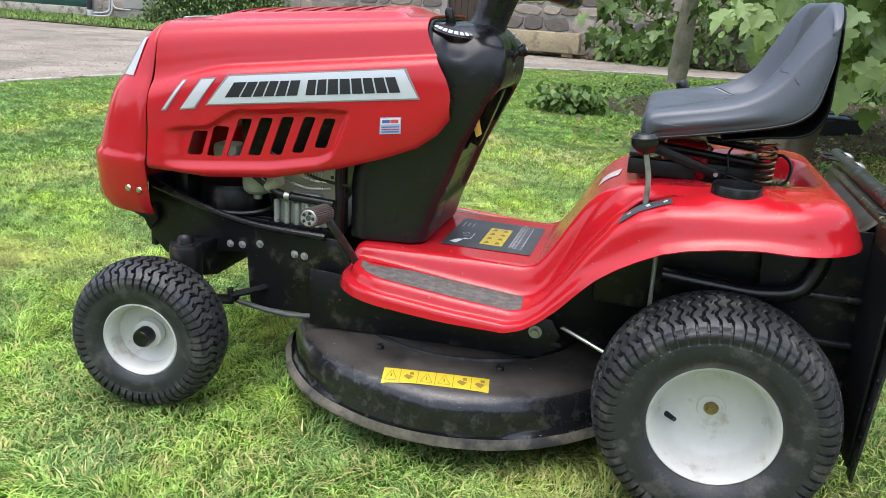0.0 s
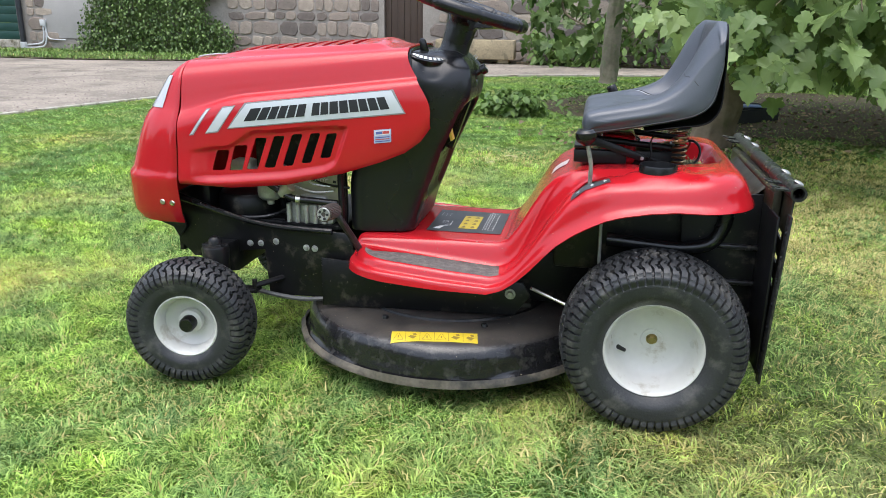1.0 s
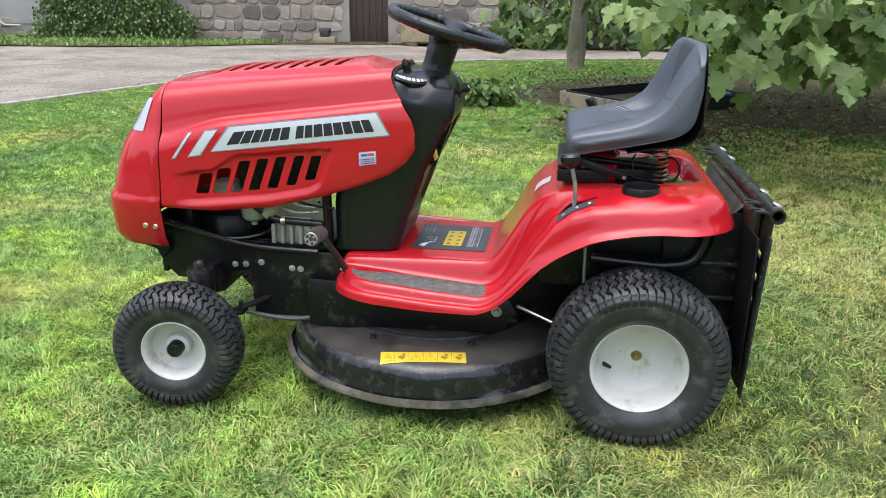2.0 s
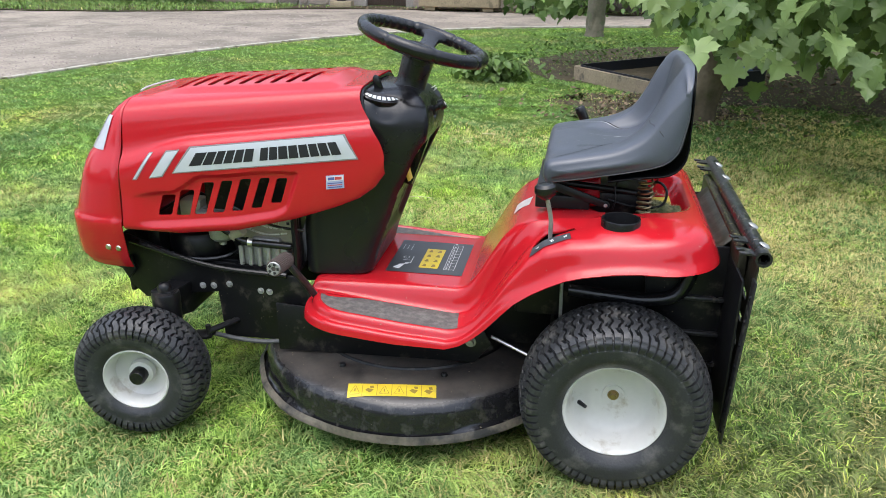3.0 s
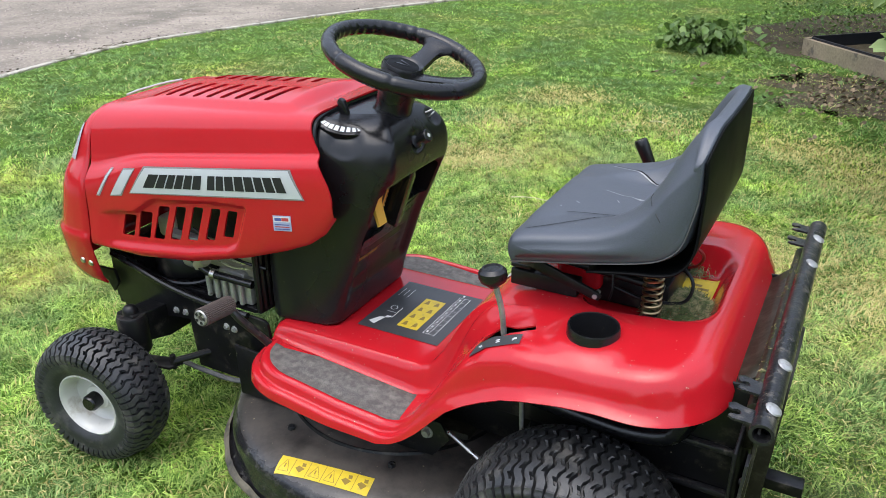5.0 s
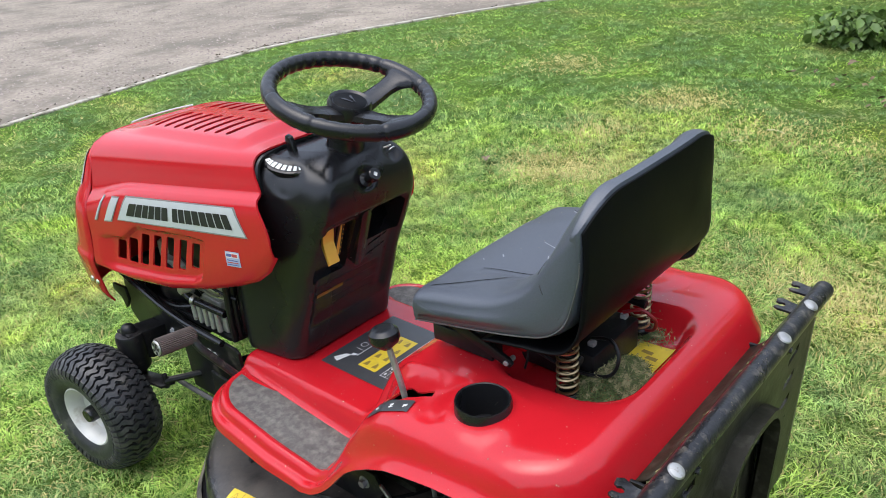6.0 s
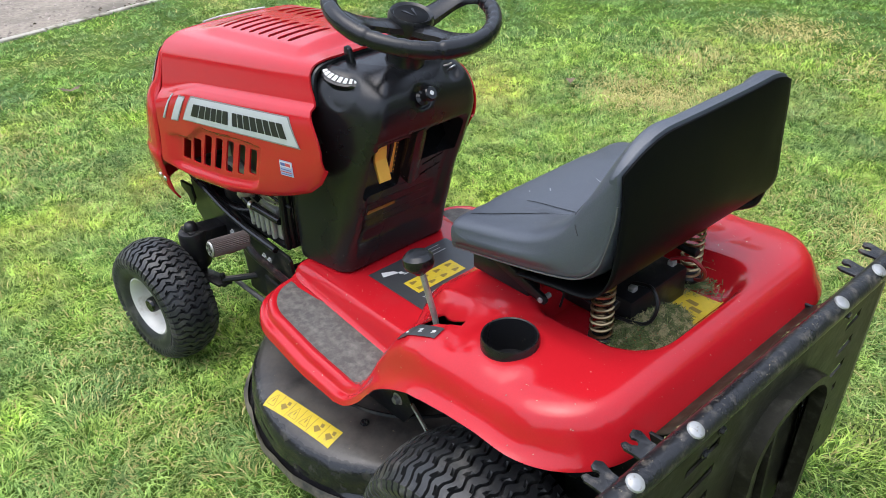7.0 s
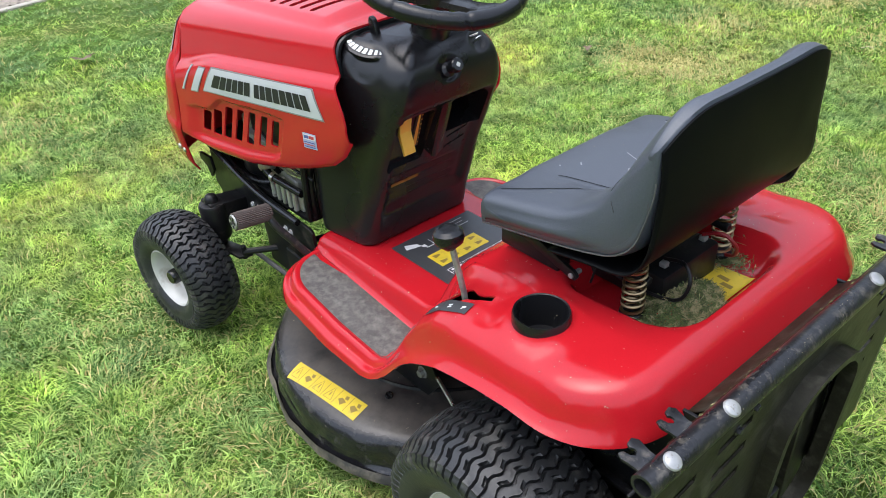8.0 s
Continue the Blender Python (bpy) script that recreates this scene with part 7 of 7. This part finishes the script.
for v in rock.verts:
    v.co += Vector((noise.noise(v.co * 11), noise.noise(v.co * 13 + Vector((5, 0, 0))), 0)) * .03
    v.co += Vector((-4.80, 13.05, .108))
tagged(part("rock", rock, DARKROCK), "dark rough rock lying on the stone block", "rock")
V, F = [], []
for k in range(22000):
    i = int(rng.random() * 120)
    e = edge_line[i]
    x, y = e[0] - .1 - 5.0 * rng.random() ** 1.4, e[1] + 1.2 * rng.normal() + (1.2 if i > 80 else 0)
    r = .004 + .012 * rng.random() ** 4
    b = len(V)
    V += [(x + r, y, -.012), (x, y + r, -.012), (x - r, y, -.012), (x, y - r, -.012), (x, y, -.012 + r)]
    F += [(b, b + 1, b + 4), (b + 1, b + 2, b + 4), (b + 2, b + 3, b + 4), (b + 3, b, b + 4)]
tagged(mesh_of("gravel_stones", np.array(V), np.array(F), PEBBLE), "loose pebbles on the drive", "pebbles", kind="stuff")
for x, y, r in ((-3.50, .12, .09), (-1.74, 1.91, .035), (-1.02, 4.18, .05), (-.76, 4.60, .06), (1.35, 3.3, .06), (-.2, 4.75, .07)):
    ob = new("fallen_leaf", leaf_mesh("fallen_leaf", rng, r, LITTER))
    ob.matrix_basis = Matrix.Translation((x, y, .045)) @ Matrix.Rotation(x * 5, 4, "Z")
    tagged(ob, "pale dry leaf lying on the lawn", "leaf", group="leaves on the lawn")

for a, b in (((-.965, 1.562), (-.795, 1.596)), ((-.82, 2.722), (-.773, 2.757)), ((-.74, 2.98), (-.646, 2.975))):
    a, b = Vector((*a, .034)), Vector((*b, .030))
    mid = (a + b) / 2 + Vector((0, .008, .006))
    me_stalk = thing("straw_stalk", a, "pale dry straw stalk lying on the lawn", "straw", group="stalks on the lawn")
    part("stem", tube([a, mid, b], .0022, 6, steps=4, radius=lambda t: .0024 - .0012 * t), STALK, me_stalk)


# ---- grass ----
edge_y, edge_x = edge_line[:, 1], edge_line[:, 0]
bed_np = np.array(bed)
far_x, far_y = np.array(far_line[::-1]).T


def in_bed(x, y):
    a = np.arctan2((y - 6.35) / 2.1, (x - 2.6) / 3.35)
    r = np.hypot((x - 2.6) / 3.35, (y - 6.35) / 2.1)
    k = ((a / (2 * np.pi)) % 1 * 72).astype(int) % 72
    rb = np.hypot((bed_np[k, 0] - 2.6) / 3.35, (bed_np[k, 1] - 6.35) / 2.1)
    return r < rb * .97


DRY = [(-2.6, 3.98, .36, .85), (-1.42, 2.05, .30, .85), (-1.55, 2.65, .25, .5), (-1.40, 3.45, .30, .7), (-4.0, 4.2, .4, .12), (-.7, 3.05, .4, .4), (.05, 1.45, .35, .4), (-.72, 1.42, .40, .25), (.10, 2.93, .36, .7), (.60, 1.35, .40, .45), (.5, 2.55, .40, .5),
       (.95, .97, .5, .4), (-.13, -.48, .32, .22), (-1.3, -.48, .28, .15), (-.82, -.58, .3, .12), (1.0, .2, .5, .3), (.9, 2.0, .7, .5), (-2.9, -.3, .3, .25), (.6, 4.1, .5, .6), (1.3, 3.9, .6, .5), (.1, 4.6, .4, .4), (1.6, 3.1, .8, .5), (2.1, 2.4, .7, .4)]


def straw_share(x, y):
    """How much of the lawn is dry at a place: soft oval patches."""
    s = .045 - .03 * np.clip((y - 1) / 3, 0, 1)
    for cx, cy, r, k in DRY:
        s += k * (1.3 if cy > 1.2 else 1.0) * np.exp(-(((x - cx) / r) ** 2 + ((y - cy) / (r * .8)) ** 2) * 1.3)
    return np.clip(s, 0, .85)


def lawn_cells(rng):
    """Places of blades over the lawn, thick about the mower and thinning out evenly with the distance, and their spacing there."""
    X, Y = [], []
    size = .5
    for cx in np.arange(-5.75, 9, size):
        for cy in np.arange(-6, 10.5, size):
            d = max(1.75, math.hypot(cx + .25 + .45, cy + .25 - .15))
            n = int(25000 * (1.75 / d) ** 1.95 * size * size)
            X.append(cx + size * rng.random(n))
            Y.append(cy + size * rng.random(n))
    return np.concatenate(X), np.concatenate(Y)


def grow(name, rng, x, y, height, width, blade, label, bent=True):
    """Blades at places x, y: bent ones of three triangles, or plain ones of one."""
    n = len(x)
    patch = .5 + .5 * np.sin(x * 2.1 + 1.3 * np.sin(y * 1.7)) * np.sin(y * 2.6 + 1.1 * np.sin(x * 2.3))
    h = height * (.45 + .8 * rng.random(n)) * (.75 + .5 * patch)
    # blades of one tuft lie much the same way
    lie = 3.0 * np.sin(x * 9.1 + 2.1 * np.sin(y * 7.3)) + 3.0 * np.sin(y * 10.7 + 1.9 * np.sin(x * 8.2 + 1))
    yaw = lie + rng.normal(0, 1.1, n)
    lean = .60 + 1.25 * rng.random(n)
    w = width * (.6 + .8 * rng.random(n))
    dx, dy = np.cos(yaw), np.sin(yaw)
    px, py = -dy * w / 2, dx * w / 2
    z0 = np.full(n, .002)
    b1 = np.stack([x - px, y - py, z0], -1)
    b2 = np.stack([x + px, y + py, z0], -1)
    reach = h * lean
    tip = np.stack([x + dx * reach, y + dy * reach, h * (1.05 - .36 * lean)], -1)
    if bent:
        m = h * .55
        mx, my = x + dx * m * lean * .45, y + dy * m * lean * .45
        m1 = np.stack([mx - px * .8, my - py * .8, m], -1)
        m2 = np.stack([mx + px * .8, my + py * .8, m], -1)
        V = np.stack([b1, b2, m1, m2, tip], 1).reshape(-1, 3)
        k = (np.arange(n) * 5)[:, None]
        F = np.concatenate([k + np.array([[0, 1, 3]]), k + np.array([[0, 3, 2]]), k + np.array([[2, 3, 4]])])
    else:
        V = np.stack([b1, b2, tip], 1).reshape(-1, 3)
        F = (np.arange(n) * 3)[:, None] + np.array([[0, 1, 2]])
    ob = mesh_of(name, V, F, blade)
    ob.data.materials.append(STRAW)
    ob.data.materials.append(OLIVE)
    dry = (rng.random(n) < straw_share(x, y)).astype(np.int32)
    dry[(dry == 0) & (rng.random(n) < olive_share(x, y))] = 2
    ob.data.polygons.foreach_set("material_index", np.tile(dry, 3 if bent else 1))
    return tagged(ob, label, "grass", kind="stuff")


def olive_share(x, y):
    """Share of darker olive blades, in two soft oval patches behind the mower."""
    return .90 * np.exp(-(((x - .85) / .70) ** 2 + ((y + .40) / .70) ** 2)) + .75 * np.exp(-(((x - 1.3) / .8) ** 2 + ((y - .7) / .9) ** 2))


rng = np.random.default_rng(21)
gx, gy = lawn_cells(rng)
keep = (gx > np.interp(gy, edge_y, edge_x) + .10 * rng.random(len(gx)) - .035) & (~in_bed(gx, gy) | (rng.random(len(gx)) < .30)) & (gy < 10.2)
gx, gy = gx[keep], gy[keep]
thin = np.exp(-(((gx - .42) / .75) ** 2 + ((gy - 4.25) / .65) ** 2) ** 2)
keep = rng.random(len(gx)) > .62 * thin
gx, gy = gx[keep], gy[keep]
away = np.maximum(1.75, np.hypot(gx + .45, gy - .15))
close = away < 2.7 + .6 * rng.random(len(gx))
grow("lawn_grass", rng, gx[close], gy[close], .030, .0037 * (away[close] / 1.75) ** .85, GRASS, "short mown green grass with dry tufts")
far = ~close
grow("lawn_grass", rng, gx[far], gy[far], .025, .0044 * (away[far] / 1.75) ** .85, LAWN_FAR, "short mown green grass with dry tufts", bent=False)


def verge(rng, x0, x1, y0, y1, density, height, label):
    n = int((x1 - x0) * (y1 - y0) * density)
    x, y = x0 + (x1 - x0) * rng.random(n), y0 + (y1 - y0) * rng.random(n)
    keep = y > np.interp(x, far_x, far_y) - .03 + .10 * rng.random(n)
    grow("verge_grass", rng, x[keep], y[keep], height, .016, ROUGH_GRASS, label)


verge(rng, -17, -5.7, 10.8, 13.3, 520, .08, "ragged dark grass along the foot of the wall")
verge(rng, -5.7, 7, 12.2, 13.3, 60, .06, "sparse weeds along the foot of the wall")
